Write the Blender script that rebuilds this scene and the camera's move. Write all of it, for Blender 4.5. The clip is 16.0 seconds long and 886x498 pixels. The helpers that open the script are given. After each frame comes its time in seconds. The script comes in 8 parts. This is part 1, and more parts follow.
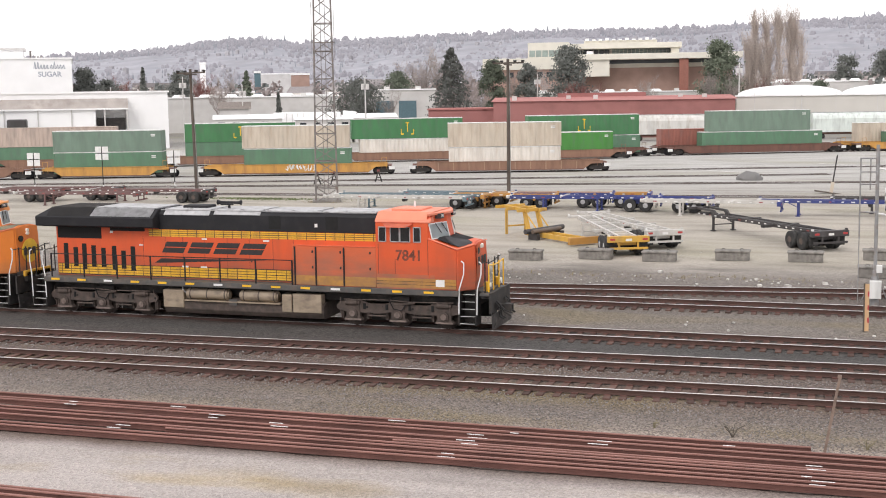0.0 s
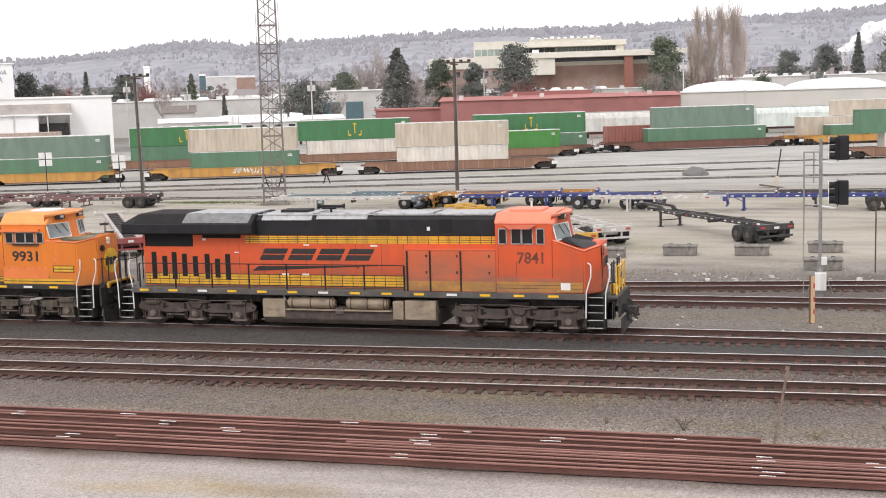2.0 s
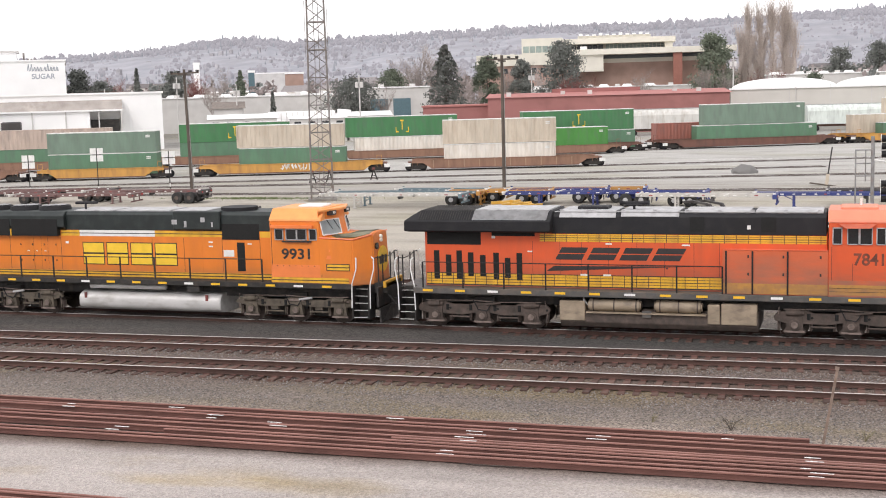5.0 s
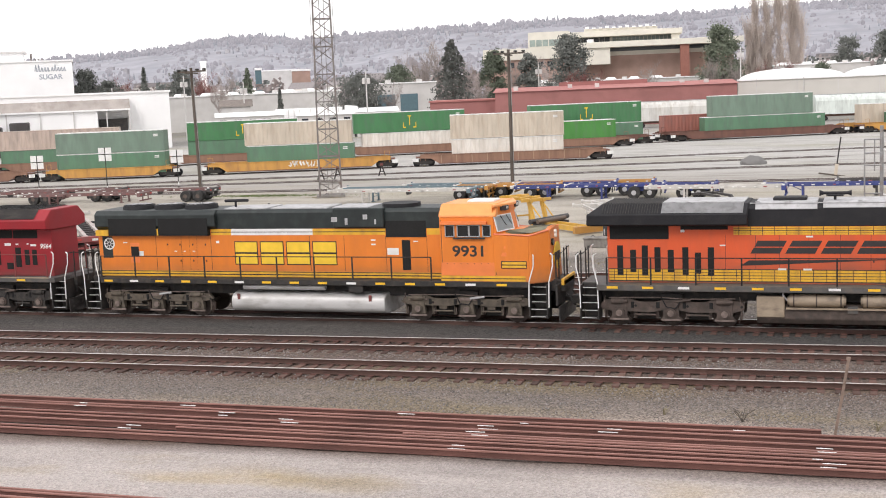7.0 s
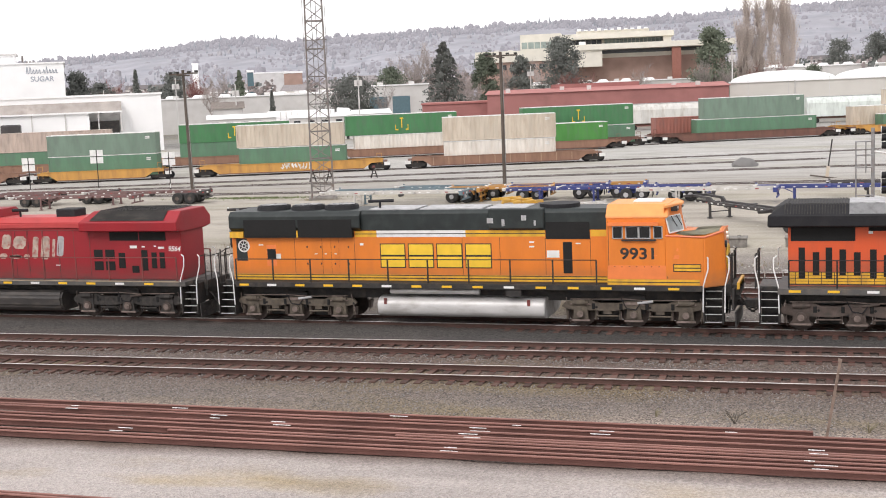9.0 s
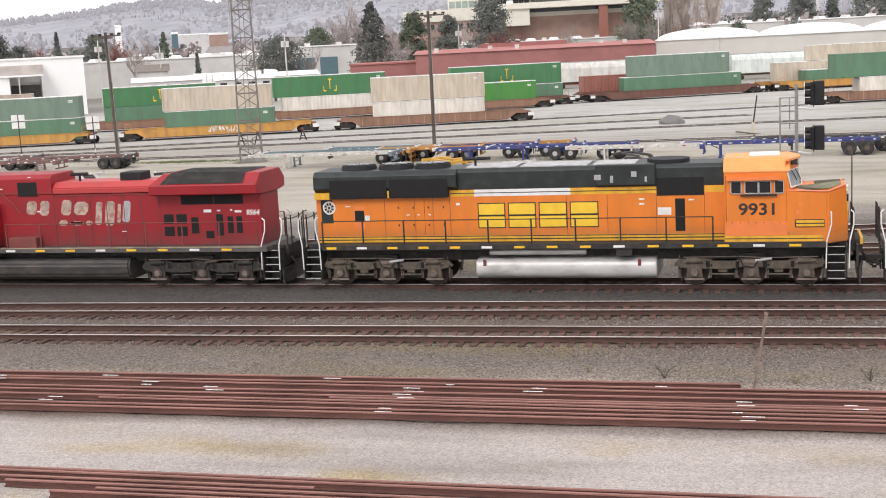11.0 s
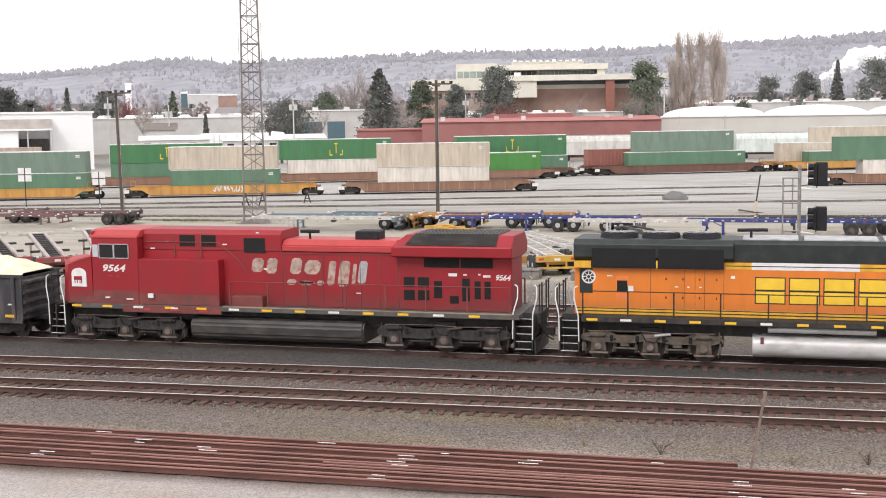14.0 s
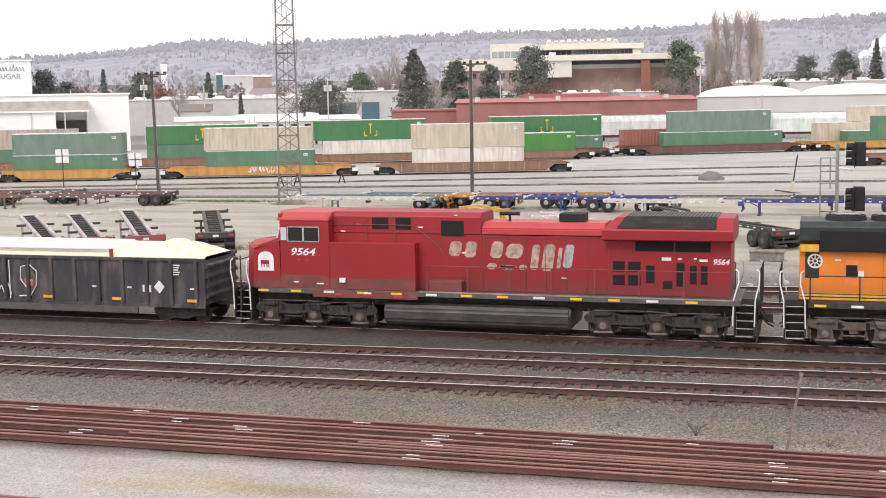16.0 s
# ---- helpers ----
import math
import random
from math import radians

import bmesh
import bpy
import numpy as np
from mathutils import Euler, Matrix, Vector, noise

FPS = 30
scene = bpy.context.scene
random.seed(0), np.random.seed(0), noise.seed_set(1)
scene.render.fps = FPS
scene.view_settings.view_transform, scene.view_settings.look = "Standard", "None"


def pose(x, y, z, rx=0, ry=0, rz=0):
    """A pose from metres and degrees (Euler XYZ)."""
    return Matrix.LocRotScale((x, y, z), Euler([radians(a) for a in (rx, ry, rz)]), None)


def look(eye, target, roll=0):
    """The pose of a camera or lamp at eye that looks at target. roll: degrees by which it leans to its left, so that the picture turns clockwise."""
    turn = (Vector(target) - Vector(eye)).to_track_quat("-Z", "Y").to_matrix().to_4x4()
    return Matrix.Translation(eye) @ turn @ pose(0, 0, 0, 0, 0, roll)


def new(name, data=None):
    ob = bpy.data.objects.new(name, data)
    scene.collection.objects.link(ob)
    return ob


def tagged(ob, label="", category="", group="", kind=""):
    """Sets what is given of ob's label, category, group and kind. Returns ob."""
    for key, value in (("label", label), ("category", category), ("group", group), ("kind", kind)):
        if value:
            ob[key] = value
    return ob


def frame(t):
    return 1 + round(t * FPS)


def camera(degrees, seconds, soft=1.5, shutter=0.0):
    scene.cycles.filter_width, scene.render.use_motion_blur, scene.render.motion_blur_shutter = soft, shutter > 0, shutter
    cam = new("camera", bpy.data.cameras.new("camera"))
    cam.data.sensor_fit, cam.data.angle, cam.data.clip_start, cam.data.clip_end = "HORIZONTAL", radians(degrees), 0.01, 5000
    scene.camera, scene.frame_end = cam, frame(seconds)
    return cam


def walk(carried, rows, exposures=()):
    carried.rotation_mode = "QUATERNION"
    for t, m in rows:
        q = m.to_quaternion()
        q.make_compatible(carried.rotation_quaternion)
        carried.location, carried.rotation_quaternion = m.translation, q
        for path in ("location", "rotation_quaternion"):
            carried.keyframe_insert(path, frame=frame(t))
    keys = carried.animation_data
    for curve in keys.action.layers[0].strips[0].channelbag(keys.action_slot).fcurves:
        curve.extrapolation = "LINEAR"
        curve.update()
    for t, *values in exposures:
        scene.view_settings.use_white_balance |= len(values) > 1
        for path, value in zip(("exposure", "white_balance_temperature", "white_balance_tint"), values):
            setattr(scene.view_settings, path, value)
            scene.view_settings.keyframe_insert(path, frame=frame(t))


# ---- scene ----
# camera: on a tripod-like stand high beside the yard, it only turns (yaw, pitch, roll)
cam = camera(38.90, 16.0, soft=1.0)
EYE = (0.0, 0.0, 9.31)
PATH = [
    (0, 18.58, -6.88, 0.85),
    (0.5, 18.43, -6.73, 1.07),
    (1, 17.36, -6.68, 1),
    (1.5, 15.66, -6.73, 1.55),
    (2, 16.17, -6.93, 1.67),
    (2.5, 16.68, -7, 1.71),
    (3, 17.04, -6.98, 1.66),
    (3.5, 17.69, -6.93, 1.9),
    (4, 18.09, -6.98, 1.64),
    (6.5, 18.74, -7.11, 1.98),
    (7, 18.64, -7.23, 2.35),
    (7.5, 18.49, -7.23, 2.39),
    (8, 18.41, -7.13, 2.33),
    (10.5, 17.12, -7.28, 2.89),
    (11, 15.03, -9.08, 2.85),
    (11.5, 16.82, -6.62, 3.04),
    (12, 15.33, -6.2, 2.16),
    (12.5, 13.99, -6.48, 1.57),
    (13, 15.32, -6.11, 1.46),
    (13.5, 15.63, -6, 1.12),
    (14, 15.34, -5.99, 0.84),
    (14.5, 15.07, -6.56, 0.62),
    (15, 15.09, -6.75, 0.55),
    (15.5, 15.9, -6.86, 0.89),
    (16, 16.9, -6.85, 1.02),
]
walk(cam, [(t, pose(*EYE, 90 + p, r, y)) for t, y, p, r in PATH], [(0, 0.14, 6500, 14), (4, 0.17, 6500, 14), (10.5, 0.2, 6500, 14), (13, 0.19, 6500, 14), (15, 0.25, 6500, 14), (16, 0.25, 6500, 14)])

# ---- light: bright overcast ----
world = bpy.data.worlds.new("overcast_sky")
scene.world = world
world.use_nodes = True
wn, wl = world.node_tree.nodes, world.node_tree.links
sky = wn.new("ShaderNodeTexSky")
sky.sky_type, sky.sun_disc = "NISHITA", False
sky.sun_elevation, sky.sun_rotation = radians(42), radians(200)
dim = wn.new("ShaderNodeHueSaturation")
dim.inputs["Saturation"].default_value, dim.inputs["Value"].default_value = 0.25, 0.1
cloud = wn.new("ShaderNodeMix")
cloud.data_type = "RGBA"
cloud.inputs[0].default_value = 0.85
cloud.inputs[7].default_value = (1.0, 0.995, 0.985, 1)
wl.new(sky.outputs[0], dim.inputs["Color"])
wl.new(dim.outputs[0], cloud.inputs[6])
wl.new(cloud.outputs[2], wn["Background"].inputs["Color"])
wn["Background"].inputs["Strength"].default_value = 1.15

sun = new("sun", bpy.data.lights.new("sun", "SUN"))
sun.data.energy, sun.data.angle, sun.data.color = 1.3, radians(25), (1.0, 0.97, 0.92)
sun.matrix_world = look((-20, -60, 60), (-10, 0, 0))


# ---- materials ----
def mat(name, col, rough=0.7, metal=0.0, var=0.2, scale=2.0, stain=None, amount=0.4, stretch=(1, 1, 1), bump=0.0,
        grain=30.0, rnd=0.0, glow=0.0, spray=None):
    m = bpy.data.materials.new(name)
    m.use_nodes = True
    n, l = m.node_tree.nodes, m.node_tree.links
    b = n["Principled BSDF"]
    b.inputs["Roughness"].default_value, b.inputs["Metallic"].default_value = rough, metal
    tc, mp = n.new("ShaderNodeTexCoord"), n.new("ShaderNodeMapping")
    mp.inputs["Scale"].default_value = stretch
    l.new(tc.outputs["Object"], mp.inputs[0])

    def noisy(sc, detail=4.0):
        t = n.new("ShaderNodeTexNoise")
        t.inputs["Scale"].default_value, t.inputs["Detail"].default_value = sc, detail
        l.new(mp.outputs[0], t.inputs["Vector"])
        return t

    def mixed(f, a, c):
        x = n.new("ShaderNodeMix")
        x.data_type = "RGBA"
        for i, v in ((0, f), (6, a), (7, c)):
            if isinstance(v, bpy.types.NodeSocket):
                l.new(v, x.inputs[i])
            else:
                x.inputs[i].default_value = v if i == 0 else (*v, 1)
        return x.outputs[2]

    def span(sock, lo, hi, a=0.0, c=1.0):
        r = n.new("ShaderNodeMapRange")
        for i, v in zip((1, 2, 3, 4), (lo, hi, a, c)):
            r.inputs[i].default_value = v
        l.new(sock, r.inputs[0])
        return r.outputs[0]

    dark, light = [c * (1 - var) for c in col], [min(c * (1 + var), 1) for c in col]
    out = mixed(span(noisy(scale).outputs[0], 0.3, 0.7), dark, light)
    fine = noisy(grain)
    out = mixed(span(fine.outputs[0], 0.3, 0.7, 0, var * 0.8), out, [c * 0.6 for c in col])
    if stain:
        out = mixed(span(noisy(scale * 1.7, 6.0).outputs[0], 0.48, 0.68, 0, amount), out, stain)
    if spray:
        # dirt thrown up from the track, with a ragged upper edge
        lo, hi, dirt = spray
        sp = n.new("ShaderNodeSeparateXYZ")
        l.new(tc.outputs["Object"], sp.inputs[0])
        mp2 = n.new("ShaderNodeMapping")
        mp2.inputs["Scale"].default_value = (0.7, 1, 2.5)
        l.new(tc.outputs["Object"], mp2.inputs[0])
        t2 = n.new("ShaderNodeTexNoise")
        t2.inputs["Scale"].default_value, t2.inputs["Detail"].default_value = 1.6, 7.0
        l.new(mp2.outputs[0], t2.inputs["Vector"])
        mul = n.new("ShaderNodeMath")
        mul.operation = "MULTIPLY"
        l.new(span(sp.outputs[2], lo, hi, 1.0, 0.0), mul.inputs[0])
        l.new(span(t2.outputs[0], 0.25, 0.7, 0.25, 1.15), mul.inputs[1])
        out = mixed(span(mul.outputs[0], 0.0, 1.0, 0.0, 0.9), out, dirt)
    if rnd:
        oi = n.new("ShaderNodeObjectInfo")
        h = n.new("ShaderNodeHueSaturation")
        l.new(span(oi.outputs["Random"], 0, 1, 1 - rnd, 1 + rnd), h.inputs["Value"])
        l.new(out, h.inputs["Color"])
        out = h.outputs[0]
    l.new(out, b.inputs["Base Color"])
    l.new(span(fine.outputs[0], 0.2, 0.8, max(rough - 0.1, 0.03), min(rough + 0.12, 1)), b.inputs["Roughness"])
    if bump:
        bp = n.new("ShaderNodeBump")
        bp.inputs["Strength"].default_value, bp.inputs["Distance"].default_value = bump, 0.02
        l.new(fine.outputs[0], bp.inputs["Height"])
        l.new(bp.outputs[0], b.inputs["Normal"])
    # self-glow, used for the haze painted on the far hill
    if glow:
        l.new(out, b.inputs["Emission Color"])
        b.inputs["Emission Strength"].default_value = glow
    return m


DIRT = (0.16, 0.125, 0.1)
UP = (1, 1, 0.25)
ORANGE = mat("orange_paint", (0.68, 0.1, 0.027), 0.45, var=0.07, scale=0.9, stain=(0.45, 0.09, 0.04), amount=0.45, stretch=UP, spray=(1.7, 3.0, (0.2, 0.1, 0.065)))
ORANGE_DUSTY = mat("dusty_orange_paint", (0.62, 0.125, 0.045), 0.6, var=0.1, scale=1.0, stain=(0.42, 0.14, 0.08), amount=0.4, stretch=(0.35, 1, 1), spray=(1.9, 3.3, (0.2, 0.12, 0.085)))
# paler version of the orange, for cab roof, sunshade and nose edges
SALMON = mat("pale_roof_orange", (0.8, 0.25, 0.15), 0.5, var=0.08, scale=1.5)
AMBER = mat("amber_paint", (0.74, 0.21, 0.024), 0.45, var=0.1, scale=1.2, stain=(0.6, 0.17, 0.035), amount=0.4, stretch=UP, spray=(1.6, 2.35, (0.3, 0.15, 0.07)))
AMBER_LIGHT = mat("pale_amber_roof", (0.85, 0.34, 0.1), 0.5, var=0.08)
AMBER_PATCH = mat("repainted_orange_patch", (0.8, 0.22, 0.06), 0.45, var=0.08)
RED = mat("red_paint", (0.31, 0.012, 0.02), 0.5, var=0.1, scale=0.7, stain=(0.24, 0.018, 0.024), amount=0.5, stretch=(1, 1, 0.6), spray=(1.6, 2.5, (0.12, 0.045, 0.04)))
RED_LIGHT = mat("pale_red_paint", (0.46, 0.05, 0.05), 0.5, var=0.12, scale=1.2)
RED_DUSTY = mat("grimy_red_paint", (0.2, 0.05, 0.045), 0.7, var=0.2, scale=1.5, stain=(0.09, 0.06, 0.055), amount=0.6)
BLACK = mat("black_paint", (0.009, 0.009, 0.012), 0.7, var=0.3, scale=1.5, stain=(0.026, 0.025, 0.025), amount=0.4)
ROOF_GREY = mat("dusty_roof_grey", (0.45, 0.45, 0.46), 0.55, var=0.15, stain=(0.12, 0.11, 0.1), amount=0.4)
GREENBLACK = mat("dark_green_paint", (0.015, 0.022, 0.022), 0.5, var=0.3, scale=1.2, stain=(0.05, 0.06, 0.057), amount=0.35)
YELLOW = mat("yellow_stripe", (0.75, 0.42, 0.03), 0.5, var=0.12, stain=(0.4, 0.2, 0.05), amount=0.4, stretch=UP)
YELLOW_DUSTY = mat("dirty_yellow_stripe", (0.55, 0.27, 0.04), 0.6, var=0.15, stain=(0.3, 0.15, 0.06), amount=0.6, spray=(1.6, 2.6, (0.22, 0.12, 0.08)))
SAFETY = mat("yellow_reflector", (0.85, 0.5, 0.03), 0.4, var=0.1)
WHITE = mat("white_paint", (0.78, 0.78, 0.77), 0.5, var=0.06, stain=(0.5, 0.48, 0.45), amount=0.3)
SILVER = mat("worn_silver", (0.6, 0.59, 0.58), 0.5, 0.3, var=0.12, scale=1.5, stain=(0.25, 0.23, 0.2), amount=0.5, stretch=(0.4, 1, 1))
FRAME = mat("dark_frame_steel", (0.028, 0.026, 0.025), 0.7, var=0.3, stain=(0.08, 0.062, 0.05), amount=0.5)
DECKGREY = mat("grey_deck_edge", (0.09, 0.086, 0.083), 0.6, var=0.2, stain=DIRT, amount=0.5)
TRUCK = mat("dusty_truck_steel", (0.095, 0.071, 0.06), 0.8, var=0.35, scale=3, stain=(0.05, 0.045, 0.04), amount=0.6)
BEARING = mat("dusty_bearing_steel", (0.2, 0.155, 0.135), 0.8, var=0.3, scale=5, stain=(0.09, 0.07, 0.06), amount=0.5)
TRUCK_TAN = mat("tan_dust_truck", (0.12, 0.098, 0.075), 0.8, var=0.35, scale=3, stain=(0.07, 0.06, 0.05), amount=0.6)
TRUCK_DARK = mat("dark_truck_steel", (0.033, 0.029, 0.027), 0.75, var=0.3, scale=3, stain=(0.1, 0.085, 0.07), amount=0.4)
WHEEL = mat("wheel_steel", (0.06, 0.045, 0.038), 0.6, 0.4, var=0.3, scale=5)
TREAD = mat("polished_tread", (0.5, 0.49, 0.47), 0.3, 0.9, var=0.1)
BEIGE = mat("beige_tank_paint", (0.34, 0.27, 0.195), 0.6, var=0.22, stain=(0.13, 0.1, 0.08), amount=0.7, stretch=(0.5, 1, 1))
TANKDARK = mat("dark_fuel_tank", (0.05, 0.045, 0.043), 0.5, var=0.25, stain=(0.14, 0.12, 0.1), amount=0.4, stretch=(0.4, 1, 1))
GLASS = mat("dark_cab_glass", (0.012, 0.014, 0.016), 0.08, var=0.1)
# windscreens: the reflected sky is painted in as a pale base colour
SHIELD = mat("sky_toned_windshield", (0.5, 0.56, 0.58), 0.12, var=0.2, scale=1)
TYRE_BLACK = mat("rubber_hose", (0.02, 0.02, 0.02), 0.7, var=0.2)
PLOW = mat("scuffed_plow_steel", (0.06, 0.056, 0.055), 0.5, 0.3, var=0.4, scale=3, stain=(0.2, 0.18, 0.17), amount=0.5)
VENT = mat("black_vent", (0.008, 0.008, 0.008), 0.8, var=0.2)
LAMP = mat("headlamp_glass", (0.9, 0.88, 0.8), 0.15, var=0.05)
NOSEGREY = mat("anti_glare_grey", (0.06, 0.06, 0.065), 0.8, var=0.35, scale=2)
NOSETOP = mat("dull_green_nose_top", (0.2, 0.19, 0.12), 0.6, var=0.3)
PALE_RUST = mat("pale_rusty_rail_head", (0.29, 0.14, 0.115), 0.7, var=0.2, scale=2, stretch=(0.3, 1, 1))
DECAL_BLACK = mat("black_lettering", (0.03, 0.025, 0.025), 0.5, var=0.2)
DECAL_WORN = mat("worn_dark_lettering", (0.17, 0.05, 0.03), 0.6, var=0.3, stain=(0.3, 0.07, 0.035), amount=0.5)
DECAL_YELLOW = mat("yellow_lettering", (0.85, 0.55, 0.04), 0.5, var=0.1)
DECAL_FADED = mat("worn_cream_lettering", (0.45, 0.36, 0.3), 0.7, var=0.3, scale=3, stain=(0.35, 0.06, 0.06), amount=0.8, grain=12)
RUST = mat("rusty_rail_steel", (0.12, 0.052, 0.042), 0.8, var=0.25, scale=3, stain=(0.12, 0.05, 0.04), amount=0.5, stretch=(0.3, 1, 1))
RAILSIDE = mat("brown_rail_side", (0.08, 0.042, 0.033), 0.8, var=0.25, scale=2, stretch=(0.3, 1, 1))
# sky sheen of the rail heads put into a bright, barely metallic colour
RAILTOP = mat("painted_rail_sheen", (0.78, 0.76, 0.74), 0.4, 0.3, var=0.1)
TIE = mat("creosoted_tie", (0.1, 0.056, 0.044), 0.9, var=0.3, scale=4, stretch=(1, 0.3, 1), rnd=0.35, bump=0.4)
CONCRETE = mat("weathered_concrete", (0.24, 0.225, 0.205), 0.9, var=0.25, scale=2, stain=(0.11, 0.1, 0.09), amount=0.7, bump=0.3)


def ground_material():
    m = bpy.data.materials.new("yard_gravel")
    m.use_nodes = True
    n, l = m.node_tree.nodes, m.node_tree.links
    b = n["Principled BSDF"]
    b.inputs["Roughness"].default_value = 0.95
    geo, sep = n.new("ShaderNodeNewGeometry"), n.new("ShaderNodeSeparateXYZ")
    l.new(geo.outputs["Position"], sep.inputs[0])

    def calc(op, a, c=0.0, d=0.0):
        x = n.new("ShaderNodeMath")
        x.operation = op
        for i, v in enumerate((a, c, d)):
            if isinstance(v, bpy.types.NodeSocket):
                l.new(v, x.inputs[i])
            else:
                x.inputs[i].default_value = v
        return x.outputs[0]

    def noisy(sc, detail=4.0, stretch=(1, 1, 1)):
        mp = n.new("ShaderNodeMapping")
        mp.inputs["Scale"].default_value = stretch
        l.new(geo.outputs["Position"], mp.inputs[0])
        t = n.new("ShaderNodeTexNoise")
        t.inputs["Scale"].default_value, t.inputs["Detail"].default_value = sc, detail
        l.new(mp.outputs[0], t.inputs["Vector"])
        return t.outputs[0]

    def mixed(f, a, c):
        x = n.new("ShaderNodeMix")
        x.data_type = "RGBA"
        for i, v in ((0, f), (6, a), (7, c)):
            if isinstance(v, bpy.types.NodeSocket):
                l.new(v, x.inputs[i])
            else:
                x.inputs[i].default_value = v if i == 0 else (*v, 1)
        return x.outputs[2]

    def span(sock, lo, hi, a=0.0, c=1.0):
        r = n.new("ShaderNodeMapRange")
        for i, v in zip((1, 2, 3, 4), (lo, hi, a, c)):
            r.inputs[i].default_value = v
        l.new(sock, r.inputs[0])
        return r.outputs[0]

    wob = calc("MULTIPLY_ADD", noisy(0.5, 5, (0.35, 1, 1)), 1.6, -0.8)
    y = calc("ADD", calc("MULTIPLY_ADD", sep.outputs[0], -0.022, sep.outputs[1]), wob)
    ramp = n.new("ShaderNodeValToRGB")
    zones = [(0, (0.46, 0.42, 0.4)), (29.2, (0.46, 0.42, 0.4)), (29.8, (0.13, 0.095, 0.08)), (32.8, (0.13, 0.095, 0.08)),
             (33.8, (0.36, 0.31, 0.27)), (34.9, (0.215, 0.185, 0.163)), (37.0, (0.17, 0.146, 0.13)), (38.6, (0.115, 0.083, 0.07)), (40.6, (0.115, 0.083, 0.07)), (41.5, (0.15, 0.128, 0.114)),
             (42.5, (0.115, 0.083, 0.07)), (44.6, (0.11, 0.085, 0.075)), (45.4, (0.068, 0.063, 0.06)), (47.0, (0.064, 0.06, 0.057)),
             (48.0, (0.08, 0.066, 0.06)), (49.7, (0.11, 0.09, 0.08)), (50.6, (0.19, 0.17, 0.152)), (54.8, (0.18, 0.16, 0.143)),
             (55.6, (0.12, 0.1, 0.088)), (61.8, (0.13, 0.11, 0.098)), (62.4, (0.24, 0.22, 0.2)), (64.6, (0.2, 0.18, 0.165)), (66.5, (0.3, 0.275, 0.25)),
             (70, (0.45, 0.415, 0.365)), (108, (0.44, 0.41, 0.36)), (118, (0.38, 0.36, 0.33)), (135, (0.47, 0.46, 0.44)), (200, (0.5, 0.49, 0.47)), (300, (0.2, 0.19, 0.17))]
    el = ramp.color_ramp.elements
    for i, (at, c) in enumerate(zones):
        e = el[i] if i < 2 else el.new(min(at / 300, 1))
        e.position = min(at / 300, 1)
        e.color = (*c, 1)
    l.new(calc("DIVIDE", y, 300.0), ramp.inputs[0])
    col = ramp.outputs[0]
    # moss and yellow grit in the open gravel, by patches
    near = span(sep.outputs[1], 28.0, 29.4, 1, 0)
    patch = calc("MULTIPLY", span(noisy(0.32, 5, (0.5, 1, 1)), 0.5, 0.68, 0, 0.7), near)
    col = mixed(patch, col, (0.42, 0.33, 0.18))
    lot = span(sep.outputs[1], 66, 72, 0, 1)
    col = mixed(calc("MULTIPLY", span(noisy(0.09, 5, (0.5, 1, 1)), 0.5, 0.7, 0, 0.5), lot), col, (0.3, 0.285, 0.2))
    col = mixed(span(noisy(0.5, 6, (0.25, 1, 1)), 0.45, 0.75, 0, 0.45), col, (0.12, 0.105, 0.095))
    # brown moss between the tracks
    mid = calc("ADD", calc("MULTIPLY", span(sep.outputs[1], 32.5, 34.0), span(sep.outputs[1], 40.5, 43.0, 1, 0)), calc("MULTIPLY", span(sep.outputs[1], 50.2, 51.2), span(sep.outputs[1], 54.5, 56.0, 1, 0)))
    col = mixed(calc("MULTIPLY", span(noisy(0.35, 6, (0.3, 1, 1)), 0.48, 0.66, 0, 0.6), mid), col, (0.19, 0.155, 0.095))
    # oily and muddy stains along the lot's edge
    mud = calc("MULTIPLY", span(sep.outputs[1], 61.5, 63.5), span(sep.outputs[1], 67.5, 72, 1, 0))
    col = mixed(calc("MULTIPLY", span(noisy(0.22, 6, (0.4, 1, 1)), 0.45, 0.62, 0, 0.75), mud), col, (0.1, 0.088, 0.078))
    # stones
    vo = n.new("ShaderNodeTexVoronoi")
    vo.inputs["Scale"].default_value = 19
    l.new(geo.outputs["Position"], vo.inputs["Vector"])
    bw = n.new("ShaderNodeRGBToBW")
    l.new(vo.outputs["Color"], bw.inputs[0])
    hs = n.new("ShaderNodeHueSaturation")
    l.new(col, hs.inputs["Color"])
    grit = calc("ADD", span(bw.outputs[0], 0.1, 0.9, 0.55, 1.42), span(noisy(45, 2), 0.3, 0.7, -0.25, 0.25))
    smooth = calc("MULTIPLY", span(sep.outputs[1], 29.0, 33.0, 0.5, 1.35), span(sep.outputs[1], 60, 75, 1, 0.22))
    l.new(calc("MULTIPLY_ADD", calc("SUBTRACT", grit, 1.0), smooth, 1.0), hs.inputs["Value"])
    hs.inputs["Saturation"].default_value = 1.15
    l.new(hs.outputs[0], b.inputs["Base Color"])
    bp = n.new("ShaderNodeBump")
    bp.inputs["Strength"].default_value, bp.inputs["Distance"].default_value = 0.7, 0.05
    l.new(vo.outputs["Distance"], bp.inputs["Height"])
    l.new(bp.outputs[0], b.inputs["Normal"])
    return m


